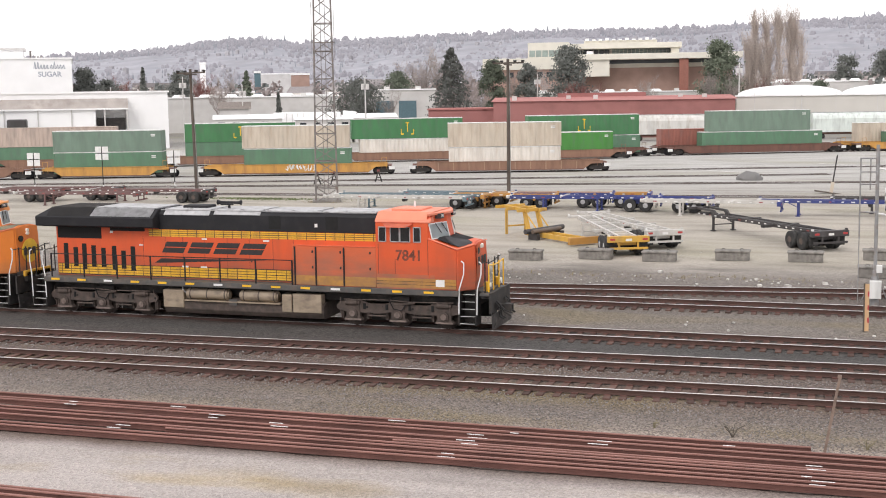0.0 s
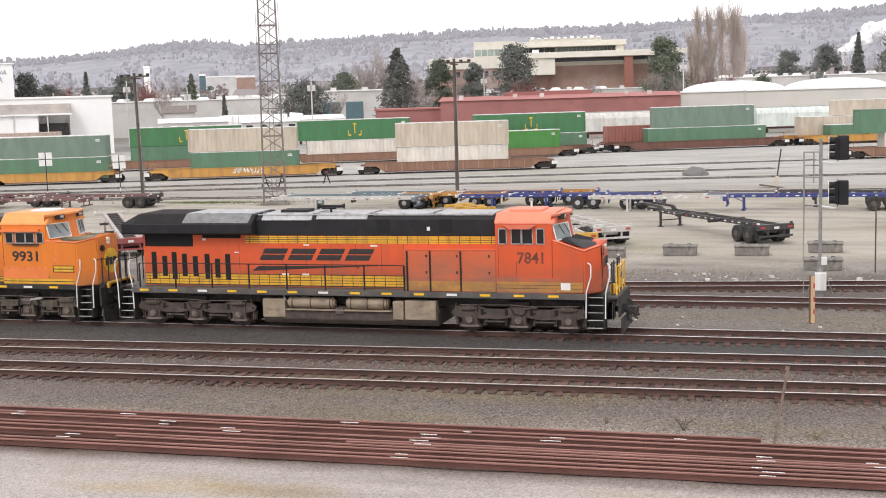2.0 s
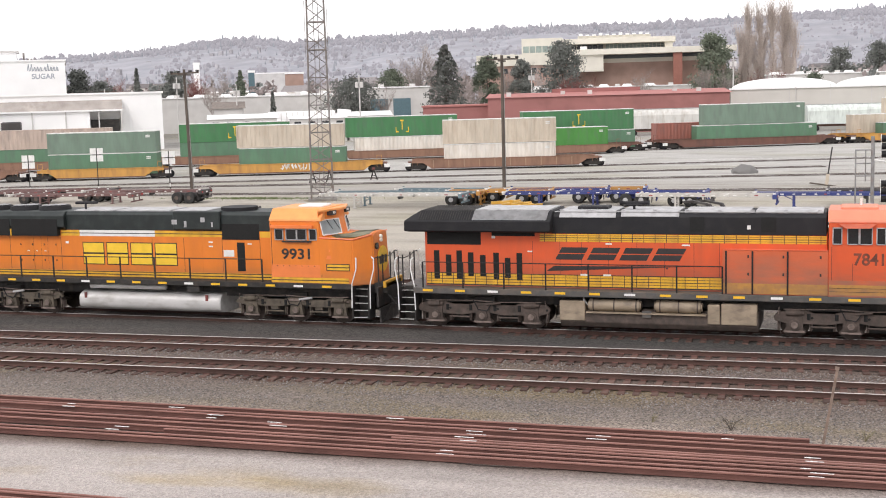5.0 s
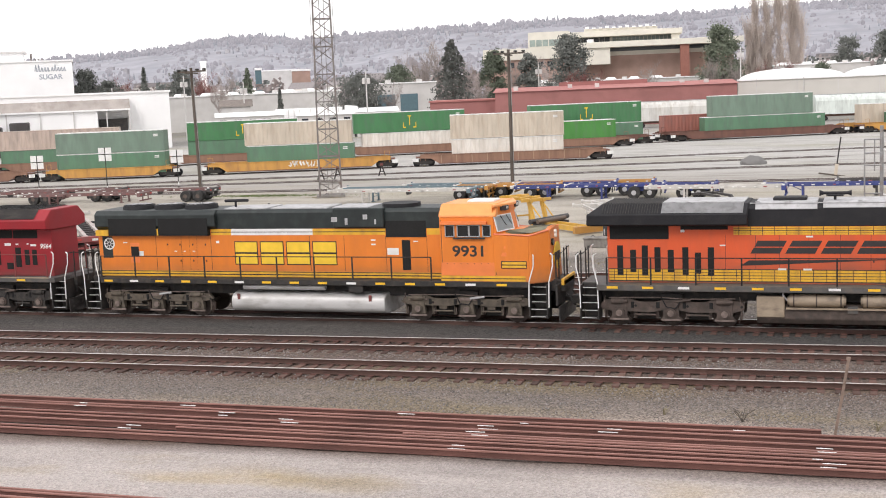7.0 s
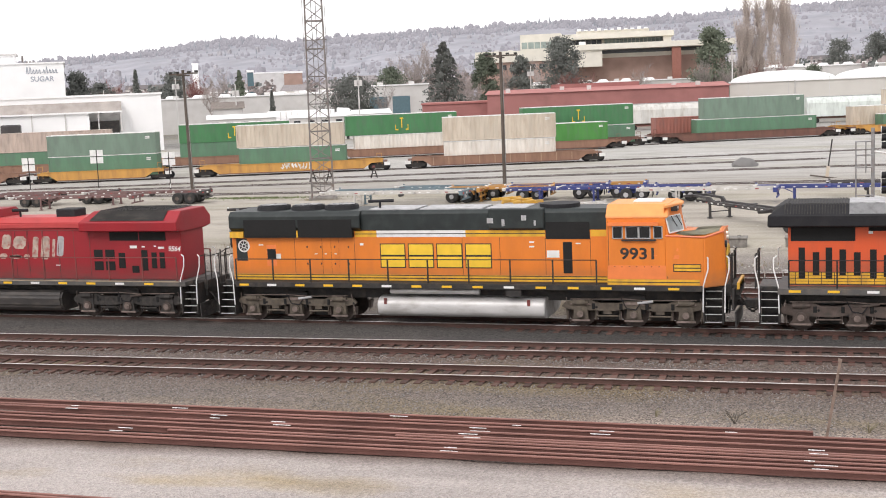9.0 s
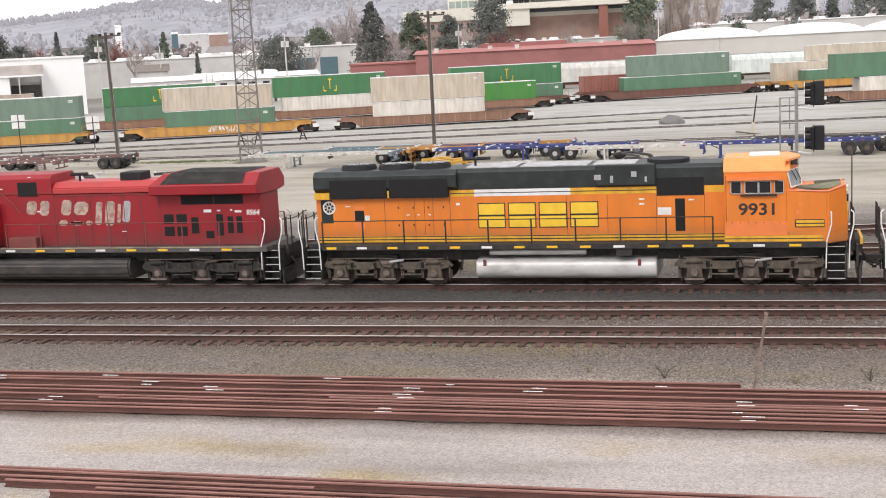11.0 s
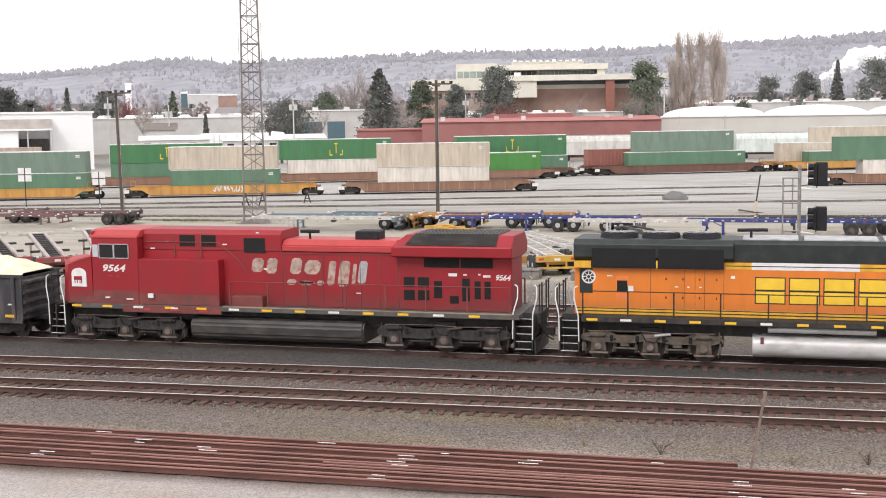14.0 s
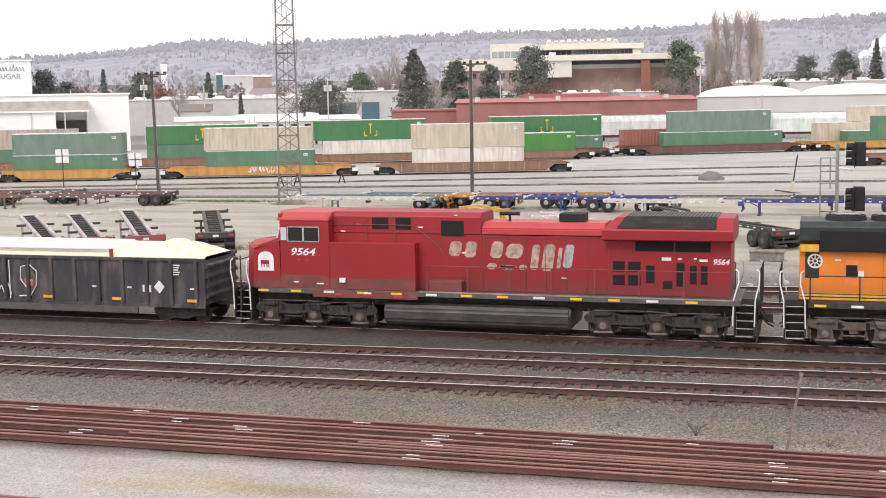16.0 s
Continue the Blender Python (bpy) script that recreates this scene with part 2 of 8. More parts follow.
# ---- mesh helpers ----
def bx(bm, x0, x1, y0, y1, z0, z1):
    v = [bm.verts.new(p) for p in ((x0, y0, z0), (x1, y0, z0), (x1, y1, z0), (x0, y1, z0), (x0, y0, z1), (x1, y0, z1), (x1, y1, z1), (x0, y1, z1))]
    for f in ((3, 2, 1, 0), (4, 5, 6, 7), (0, 1, 5, 4), (1, 2, 6, 5), (2, 3, 7, 6), (3, 0, 4, 7)):
        bm.faces.new([v[i] for i in f])
    return bm


def pr(bm, pts, a, b, axis="y"):
    """A polygon carried along an axis: pts are (x, z) for y, (y, z) for x, (x, y) for z."""
    put = {"y": lambda p, s: (p[0], s, p[1]), "x": lambda p, s: (s, p[0], p[1]), "z": lambda p, s: (p[0], p[1], s)}[axis]
    lo, hi = [bm.verts.new(put(p, a)) for p in pts], [bm.verts.new(put(p, b)) for p in pts]
    bm.faces.new(lo), bm.faces.new(hi[::-1])
    for i in range(len(pts)):
        j = (i + 1) % len(pts)
        bm.faces.new((lo[j], lo[i], hi[i], hi[j]))
    return bm


def cy(bm, p, q, r, n=10, r2=None):
    p, q = Vector(p), Vector(q)
    turn = (q - p).to_track_quat("Z", "Y")
    r2 = r if r2 is None else r2
    ring = [Vector((math.cos(2 * math.pi * i / n), math.sin(2 * math.pi * i / n), 0)) for i in range(n)]
    lo, hi = [bm.verts.new(p + turn @ (c * r)) for c in ring], [bm.verts.new(q + turn @ (c * r2)) for c in ring]
    bm.faces.new(lo[::-1]), bm.faces.new(hi)
    for i in range(n):
        j = (i + 1) % n
        bm.faces.new((lo[i], lo[j], hi[j], hi[i]))
    return bm


def tube(bm, pts, r, n=6):
    for p, q in zip(pts, pts[1:]):
        cy(bm, p, q, r, n)
    return bm


def bev(bm, w, seg=1):
    bmesh.ops.recalc_face_normals(bm, faces=bm.faces)
    sharp = [e for e in bm.edges if len(e.link_faces) == 2 and e.calc_face_angle(0) > 0.5]
    bmesh.ops.bevel(bm, geom=sharp, offset=w, segments=seg, affect="EDGES", clamp_overlap=True)
    return bm


def B():
    return bmesh.new()


def part(name, bm, material, parent=None, label="", at=None, smooth=False):
    bmesh.ops.recalc_face_normals(bm, faces=bm.faces)
    me = bpy.data.meshes.new(name)
    bm.to_mesh(me)
    bm.free()
    me.materials.append(material)
    if smooth:
        me.polygons.foreach_set("use_smooth", [True] * len(me.polygons))
        me.set_sharp_from_angle(angle=0.6)
    ob = new(name, me)
    ob.parent = parent
    if at is not None:
        ob.matrix_basis = at
    if label:
        tagged(ob, label)
    return ob


def thing(name, m, label, category, group="", kind=""):
    ob = new(name)
    ob.matrix_basis = m
    return tagged(ob, label, category, group, kind)


def words(text, size, material, parent, at, name="lettering", label="", depth=0.004, shear=0.0, squash=1.0):
    cu = bpy.data.curves.new(name, "FONT")
    cu.body, cu.size, cu.extrude, cu.shear, cu.offset = text, size, depth, shear, size * 0.022
    cu.align_x, cu.align_y = "CENTER", "CENTER"
    tmp = new(name, cu)
    bpy.context.view_layer.update()
    me = bpy.data.meshes.new_from_object(tmp.evaluated_get(bpy.context.evaluated_depsgraph_get()))
    bpy.data.objects.remove(tmp)
    me.materials.append(material)
    ob = new(name, me)
    ob.parent = parent
    ob.matrix_basis = at @ Matrix.Diagonal((squash, 1, 1, 1))
    if label:
        tagged(ob, label)
    return ob

# ---- ground ----
def level(x, y):
    s = min(max((y - 0.04 * x - 62.6) / 3.5, 0), 1)
    return -0.195 * (1 - s * s * (3 - 2 * s))


def build_ground():
    def steps(lo, hi, d, a, b):
        v, w, out = lo, d, []
        while v > a:
            w *= 1.35
            v -= w
            out.append(v)
        mid = list(np.arange(lo, hi, d))
        v, w, end = hi, d, [hi]
        while v < b:
            w *= 1.35
            v += w
            end.append(v)
        return out[::-1] + mid + end
    xs, ys = steps(-75, 15, 0.6, -5000, 5000), steps(16, 100, 0.4, -5000, 6000)
    verts = []
    for y in ys:
        for x in xs:
            z = level(x, y) + 0.085 * max(0.0, min(1.0, 2.6 - abs(y - 48.31))) * max(0.0, min(1.0, (-11.0 - x) / 6))
            if 10 < y < 110 and -80 < x < 20:
                h = noise.noise((x * 0.4, y * 0.7, 0)) * 0.05 + noise.noise((x * 1.7, y * 1.7, 4)) * 0.02
                z += h * (0.5 if y > 66 else 1.0) - 0.02
            verts.append((x, y, z))
    w = len(xs)
    faces = [(j * w + i, j * w + i + 1, (j + 1) * w + i + 1, (j + 1) * w + i) for j in range(len(ys) - 1) for i in range(w - 1)]
    me = bpy.data.meshes.new("ground")
    me.from_pydata(verts, [], faces)
    me.materials.append(ground_material())
    return tagged(new("ground", me), "grey gravel and packed dirt ground of the rail yard", "ground", kind="structure")


build_ground()


# ---- tracks: y = y0 + slope * x, rail tops at z = 0 ----
def rail_profile(h=0.17):
    return [(-0.07, 0), (0.07, 0), (0.07, 0.02), (0.012, 0.04), (0.012, h - 0.045), (0.037, h - 0.035), (0.037, h), (-0.037, h), (-0.037, h - 0.035), (-0.012, h - 0.045), (-0.012, 0.04), (-0.07, 0.02)]


BED = mat("dark_track_bed", (0.1, 0.085, 0.075), 0.95, var=0.25, scale=0.6, stretch=(0.2, 1, 1))


def track(name, y0, slope, x0, x1, tie0, tie1, label, lift=0.0, single=True):
    a = math.atan(slope)
    c = math.cos(a)
    t = thing(name, pose(0, y0, lift, 0, 0, math.degrees(a)), label, "railway track", "tracks", "structure")
    for side in (-0.75, 0.75):
        bm = pr(B(), [(side + y, z - 0.172) for y, z in rail_profile()], x0 / c, x1 / c, "x")
        r = part("rail", bm, RAILSIDE, t)
        bm = bx(B(), x0 / c, x1 / c, side - 0.037, side + 0.037, -0.007, 0.003)
        part("rail_head", bm, RAILTOP, r, "worn top of the rail, its sheen painted pale")
    n = int((tie1 - tie0) / 0.52)
    rng = random.Random(len(name) * 7 + int(y0))
    if single:
        me = None
        for i in range(n):
            at = pose(tie0 + i * 0.52 + rng.uniform(-0.03, 0.03), rng.uniform(-0.05, 0.05), rng.uniform(-0.012, 0.006), 0, 0, rng.uniform(-1.5, 1.5))
            if me is None:
                first = part("tie", bev(bx(B(), -0.115, 0.115, -1.3, 1.3, -0.36, -0.172), 0.012), TIE, t, at=at)
                me = first.data
            else:
                o = new("tie", me)
                o.parent, o.matrix_basis = t, at
        bm = B()
        for i in range(n):
            for side in (-0.75, 0.75):
                x = tie0 + i * 0.52
                bx(bm, x - 0.1, x + 0.1, side - 0.17, side + 0.17, -0.178, -0.155)
        tagged(part("tie_plates", bm, RUST, t, "rusty tie plates under the rails"), kind="stuff")
    else:
        part("track_bed", bx(B(), x0 / c, x1 / c, -1.35, 1.35, -0.09, -0.045), BED, t, "dark strip of old track bed")
    return t


track("track_1", 39.82, 0.0328, -150, 80, -42, 9, "rusty jointed track on dark ballast")
track("track_2", 43.92, 0.0387, -150, 80, -44, 9, "rusty track beside the main line")
track("track_3", 48.31, 0.0, -150, 80, -17, 9, "track that the locomotives run on")
track("track_4", 56.48, 0.0077, -150, 80, -30, 10, "yard track with brown ties")
track("track_5", 61.43, 0.1162, -38, 40, -26, 10, "yard track joining its neighbour at an angle")
track("track_6", 117.1, 0.08, -160, 60, 0, 0, "far yard track set in pavement", 0.06, False)
track("track_7", 136.5, 0.205, -160, 60, 0, 0, "far yard track set in pavement", 0.06, False)
track("track_8", 150.7, 0.305, -160, -4, 0, 0, "far yard track set in pavement", 0.06, False)
track("track_9", 165.15, 0.3394, -160, 60, 0, 0, "loading track under the container cars", 0.06, False)
track("track_10", 208.6, 0.5106, -200, 60, 0, 0, "loading track under the far container cars", 0.06, False)


# ---- strings of spare rail lying on the gravel ----
def loose_rail(x0, y, x1, slope, z=-0.2, tilt=0):
    t = thing("spare_rail", pose(0, y, z, tilt, 0, math.degrees(math.atan(slope))), "long rusty spare rail lying on the gravel", "rail", "stacked spare rails")
    part("web_and_foot", pr(B(), rail_profile(), x0, x1, "x"), RUST, t)
    part("head", bx(B(), x0, x1, -0.039, 0.039, 0.14, 0.174), PALE_RUST, t, "paler rusty head of the rail")
    return t


rng = random.Random(3)
for i, y in enumerate((33.75, 33.3, 32.85, 32.35, 31.85, 31.6, 31.3, 31.05, 30.7, 30.3)):
    x0, x1 = -90, 60
    if i == 0:
        x1 = -1.2
    if i in (5, 7):
        x0 = (-12.2, -19.0)[i == 7]
    loose_rail(x0, y + rng.uniform(-0.05, 0.05), x1, 0.012 + rng.uniform(-0.007, 0.007), z=-0.2 + (0.0 if i % 3 else 0.02))
for i, y in enumerate((25.25, 25.0, 24.7, 24.4, 24.1, 23.8, 23.5, 23.2, 22.9)):
    x0 = (-90, -90, -90, -17.5, -15, -16, -14.2, -13.5, -60)[i]
    x1 = (60, 60, -10, 60, 60, 60, 60, 60, 60)[i]
    loose_rail(x0, y, x1, 0.012 + rng.uniform(-0.003, 0.003))
# white paint marks over the rail joints
for k, (x, y, n) in enumerate(((-10.6, 30.25, 2), (-1.2, 30.4, 7), (-20.7, 30.5, 2), (-13.2, 33.4, 1), (-10.4, 31.6, 4), (-20.1, 33.2, 1), (-18.4, 32.3, 2), (-9.4, 33.0, 1), (1.5, 31.6, 2), (-16.2, 31.9, 2), (-6.9, 32.2, 3), (-3.6, 33.3, 1), (-23.5, 32.6, 2))):
    t = thing("joint_marks", pose(x, y, -0.05), "white paint daubs over the rail joints", "paint mark", "joint marks")
    for i in range(n):
        u = rng.uniform(-0.15, 0.15)
        bm = bx(B(), u, u + rng.uniform(0.2, 0.6), i * 0.32 - 0.022, i * 0.32 + 0.022, 0.02, 0.03)
        bx(bm, u + 0.1, u + 0.15, i * 0.32 - 0.03, i * 0.32 + 0.03, 0.015, 0.032)
        part("daub", bm, WHITE, t)

# ---- locomotives: origin on the track between the couplers, x towards the train's front ----
TRAIN_Y = 48.31
TURNING = []   # wheelsets, keyed in motions()
RUNNING = []   # (thing, x at the start)


def wheelset(parent, x, r=0.52):
    bm = cy(B(), (0, -1.0, 0), (0, 1.0, 0), 0.09)
    for s in (-1, 1):
        cy(bm, (0, s * 0.69, 0), (0, s * 0.82, 0), r, 28)
        cy(bm, (0, s * 0.82, 0), (0, s * 0.86, 0), 0.2, 12)
        for k in range(4):
            a = k * math.pi / 2
            c, d = math.cos(a) * 0.33, math.sin(a) * 0.33
            cy(bm, (c, s * 0.82, d), (c, s * 0.835, d), 0.05, 8)
    w = part("wheelset", bm, WHEEL, parent, at=pose(x, 0, r))
    TURNING.append((w, x, r))
    return w


def truck(parent, axles, material, ge=True):
    a0, a1, a2 = axles
    low = 0.6 if ge else 0.7
    bm = B()
    for s in (-1, 1):
        lo, hi = sorted((s * 1.02, s * 1.16))
        pr(bm, [(a0 - 0.75, 0.85), (a0 - 0.6, 1.02), (a0 + 0.35, 1.12), (a0 + 0.7, 0.98), (a1 - 0.6, 0.98), (a1 - 0.3, 1.06), (a1 + 0.3, 1.06), (a1 + 0.6, 0.98),
                (a2 - 0.7, 0.98), (a2 - 0.35, 1.12), (a2 + 0.6, 1.02), (a2 + 0.75, 0.85), (a2 + 0.7, low + 0.1), (a2 + 0.3, low), (a1 + 0.75, low - 0.02), (a1 + 0.3, low + 0.06), (a1 - 0.3, low + 0.06), (a1 - 0.75, low - 0.02), (a0 - 0.3, low), (a0 - 0.7, low + 0.1)], lo, hi)
        for a in axles:
            lo, hi = sorted((s * 0.98, s * 1.2))
            if ge:
                pr(bm, [(a - 0.42, 0.28), (a + 0.42, 0.28), (a + 0.3, 0.42), (a + 0.27, 0.95), (a - 0.27, 0.95), (a - 0.3, 0.42)], lo, hi)
            else:
                pr(bm, [(a - 0.3, 0.36), (a + 0.3, 0.36), (a + 0.24, 0.9), (a - 0.24, 0.9)], lo, hi)
        for u in ((a0 + a1) / 2, (a1 + a2) / 2):
            lo, hi = sorted((s * 0.95, s * 1.12))
            bx(bm, u - 0.16, u + 0.16, lo, hi, 0.55, 0.8)
            cy(bm, (u - 0.42, s * 1.1, 0.47), (u + 0.42, s * 1.1, 0.47), 0.04, 6)
            cy(bm, (u + 0.25, s * 1.17, 0.86), (u + 0.25, s * 1.2, 0.86), 0.06, 8)
    fr = part("truck_frame", bm, material, parent)
    for s in (-1, 1):
        for a in axles:
            j = part("journal_box", cy(cy(B(), (a, s * 1.16, 0.56), (a, s * 1.27, 0.56), 0.2 if ge else 0.17, 14), (a, s * 1.27, 0.56), (a, s * 1.3, 0.56), 0.11, 10), TRUCK if ge else TRUCK_TAN, fr)
            part("bearing_cap", cy(cy(B(), (a, s * 1.3, 0.56), (a, s * 1.33, 0.56), 0.125, 12), (a, s * 1.33, 0.56), (a, s * 1.345, 0.56), 0.05, 8), BEARING, fr, "dusty bearing cap")
            part("pedestal_foot", bx(B(), a - 0.36, a + 0.36, *sorted((s * 1.18, s * 1.24)), 0.27, 0.34), BEARING, fr)
            # springs in vent black: the dark of their pockets put into the colour
            for o in (-0.5, 0.5):
                if a0 - 0.1 < a + o < a2 + 0.1:
                    part("coil_spring", cy(B(), (a + o, s * 1.09, 0.74), (a + o, s * 1.09, 0.97), 0.1, 10), VENT, fr)
        for a in (a0, a2):
            part("brake_cylinder", cy(cy(B(), (a - 0.3, s * 1.2, 1.0), (a + 0.2, s * 1.2, 1.0), 0.11, 12), (a + 0.2, s * 1.2, 1.0), (a + 0.32, s * 1.2, 1.0), 0.07, 10), material, fr)
        u = a0 + 1.6
        part("brake_hose", tube(B(), [(u, s * 1.24, 1.18), (u + 0.2, s * 1.26, 0.8), (u + 0.55, s * 1.24, 0.74), (u + 0.8, s * 1.22, 1.1)], 0.022, 5), BLACK, fr)
    for s in (-1, 1):
        for a in axles:
            for o in (-0.57, 0.57):
                part("brake_shoe", pr(B(), [(a + o - 0.05, 0.3), (a + o + 0.05, 0.3), (a + o + 0.07, 0.62), (a + o - 0.03, 0.66)], *sorted((s * 0.72, s * 0.98))), BEARING, fr)
                part("brake_hanger", bx(B(), a + o - 0.025, a + o + 0.025, *sorted((s * 1.0, s * 1.05)), 0.32, 0.8), material, fr)
            part("frame_hole", cy(B(), (a + 0.62, s * 1.15, 0.82), (a + 0.62, s * 1.166, 0.82), 0.05, 10), VENT, fr)
            if not ge:
                part("leaf_spring", pr(B(), [(a - 0.42, 0.92), (a + 0.42, 0.92), (a + 0.25, 1.03), (a - 0.25, 1.03)], *sorted((s * 1.12, s * 1.22))), BEARING, fr)
        part("sand_pipe", tube(B(), [(a0 - 0.55, s * 1.18, 1.2), (a0 - 0.62, s * 1.1, 0.6), (a0 - 0.5, s * 0.8, 0.15)], 0.018, 5), BEARING, fr)
        part("sand_pipe", tube(B(), [(a2 + 0.55, s * 1.18, 1.2), (a2 + 0.62, s * 1.1, 0.6), (a2 + 0.5, s * 0.8, 0.15)], 0.018, 5), BEARING, fr)
        part("air_line", tube(B(), [(a0 - 0.4, s * 1.2, 1.13), (a1 - 0.3, s * 1.22, 1.16), (a1 + 0.5, s * 1.2, 1.1), (a2 + 0.4, s * 1.22, 1.14)], 0.02, 5), BEARING, fr)
        part("damper", cy(B(), (a1 + 0.15, s * 1.2, 1.0), (a1 + 0.75, s * 1.24, 1.08), 0.05, 8), ROOF_GREY if not ge else TRUCK, fr)
    for u in ((a0 + a1) / 2, (a1 + a2) / 2):
        part("traction_motor", bev(bx(B(), u - 0.46, u + 0.46, -0.6, 0.6, 0.2, 0.9), 0.06), FRAME, fr)
    part("bolster", bx(B(), a1 - 0.4, a1 + 0.4, -0.95, 0.95, 0.55, 1.25), FRAME, fr)
    for a in axles:
        wheelset(parent, a)


def coupler(parent, x, s):
    bm = bx(B(), min(x, x - s * 0.9), max(x, x - s * 0.9), -0.1, 0.1, 0.78, 0.98)
    bx(bm, min(x, x - s * 0.3), max(x, x - s * 0.3), -0.2, 0.16, 0.72, 1.02)
    tube(bm, [(x - s * 0.45, 0.45, 1.15), (x - s * 0.2, 0.5, 0.7), (x, 0.4, 0.6)], 0.035)
    tube(bm, [(x - s * 0.45, -0.5, 1.15), (x - s * 0.2, -0.55, 0.75), (x + s * 0.05, -0.45, 0.6)], 0.035)
    tube(bm, [(x - s * 0.45, -0.7, 1.2), (x - s * 0.1, -0.7, 0.85), (x + s * 0.1, -0.6, 0.75)], 0.03)
    return part("coupler", bev(bm, 0.02), FRAME, parent)


def steps(parent, x0, x1, out, deck=1.62):
    """Stair well at a corner of the walkway on both sides; out: the end (+1 or -1) that it belongs to."""
    for s in (-1, 1):
        bm = B()
        lo, hi = sorted((s * 1.5, s * 0.8))
        for x in (x0 - 0.06, x1 + 0.02):
            bx(bm, x, x + 0.04, lo, hi, 0.3, deck)
        bx(bm, x0, x1, *sorted((s * 0.8, s * 0.86)), 0.3, deck)
        st = part("stair_well", bm, FRAME, parent)
        for k in range(5):
            z = 0.34 + k * 0.28
            d = 1.52 - 0.09 * k
            lo, hi = sorted((s * d, s * (d - 0.24)))
            t = part("step", bx(B(), x0, x1, lo, hi, z, z + 0.03), FRAME, st)
            lo, hi = sorted((s * (d + 0.004), s * (d - 0.03)))
            part("step_edge", bx(B(), x0 + 0.01, x1 - 0.01, lo, hi, z + 0.028, z + 0.042), WHITE, st, "white step edge")


def end_rails(parent, xin, xout, s_end, mw, deck=1.65):
    """White grab rails at the steps of one end, and posts across it."""
    for s in (-1, 1):
        for x, dx in ((xin, s_end * 0.12), (xout, s_end * 0.1)):
            pts = [(x, s * 1.5, 0.75), (x + dx * 0.2, s * 1.5, 1.75), (x + dx * 1.6, s * 1.42, 2.35), (x + dx * 1.6, s * 1.38, 2.78), (x + dx * 0.6, s * 1.36, 2.86)]
            part("grab_rail", tube(B(), pts, 0.026), mw, parent, "white grab rail at the steps")
    bm = B()
    for y in (-0.95, -0.45, 0.45, 0.95):
        cy(bm, (xout + s_end * 0.18, y, deck - 0.1), (xout + s_end * 0.18, y, 2.85), 0.03, 6)
    tube(bm, [(xout + s_end * 0.18, y, 2.8 - 0.1 * (abs(y) < 0.5)) for y in (-1.35, -0.95, -0.45, 0.45, 0.95, 1.35)], 0.022)
    part("end_railing", bm, FRAME, parent)


def side_rails(parent, x0, x1, material, gap=1.57, top=2.71, deck=1.6):
    for s in (-1, 1):
        h = part("handrail", tube(B(), [(x0, s * 1.5, top), (x1, s * 1.5, top)], 0.021), material, parent)
        n = round((x1 - x0) / gap)
        for i in range(n + 1):
            x = x0 + (x1 - x0) * i / n
            part("stanchion", bx(B(), x - 0.028, x + 0.028, s * 1.5 - 0.02, s * 1.5 + 0.02, deck, top), material, h)


def reflectors(parent, x0, x1, z, step, width, mats):
    for s in (-1, 1):
        n = int((x1 - x0) / step)
        for i in range(n + 1):
            x = x0 + i * step
            lo, hi = sorted((s * 1.555, s * 1.566))
            part("reflector", bx(B(), x, x + width, lo, hi, z - 0.045, z + 0.045), mats[i % len(mats)], parent, "reflective strip")


def slab_letters(parent, x0, x1, z0, z1, y, material, outline=None, lean=0.0, name="emblem_block"):
    """Four plain letter-sized blocks with slots, standing for a company mark."""
    w = (x1 - x0) / 4
    h = z1 - z0
    for s in (-1, 1):
        for i in range(4):
            a = x0 + i * w + w * 0.05
            b = a + w * 0.84

            def quad(bm, u0, u1, v0, v1, d):
                pts = [(u0 + lean * v0, z0 + v0), (u1 + lean * v0, z0 + v0), (u1 + lean * v1, z0 + v1), (u0 + lean * v1, z0 + v1)]
                lo, hi = sorted((s * y, s * (y + d)))
                return pr(bm, pts, lo, hi)
            if outline:
                bm = B()
                bars(quad, bm, a, b, h, i, 0.006, 0.04)
                part(name, bm, outline, parent)
            bm = B()
            bars(quad, bm, a, b, h, i, 0.012, 0.0)
            part(name, bm, material, parent)


def bars(quad, bm, a, b, h, i, d, g):
    """One plain block: two stacked slabs."""
    k = 0.46 * h
    for v in (0.0, h - k):
        quad(bm, a - g, b + g, v - g, v + k + g, d)


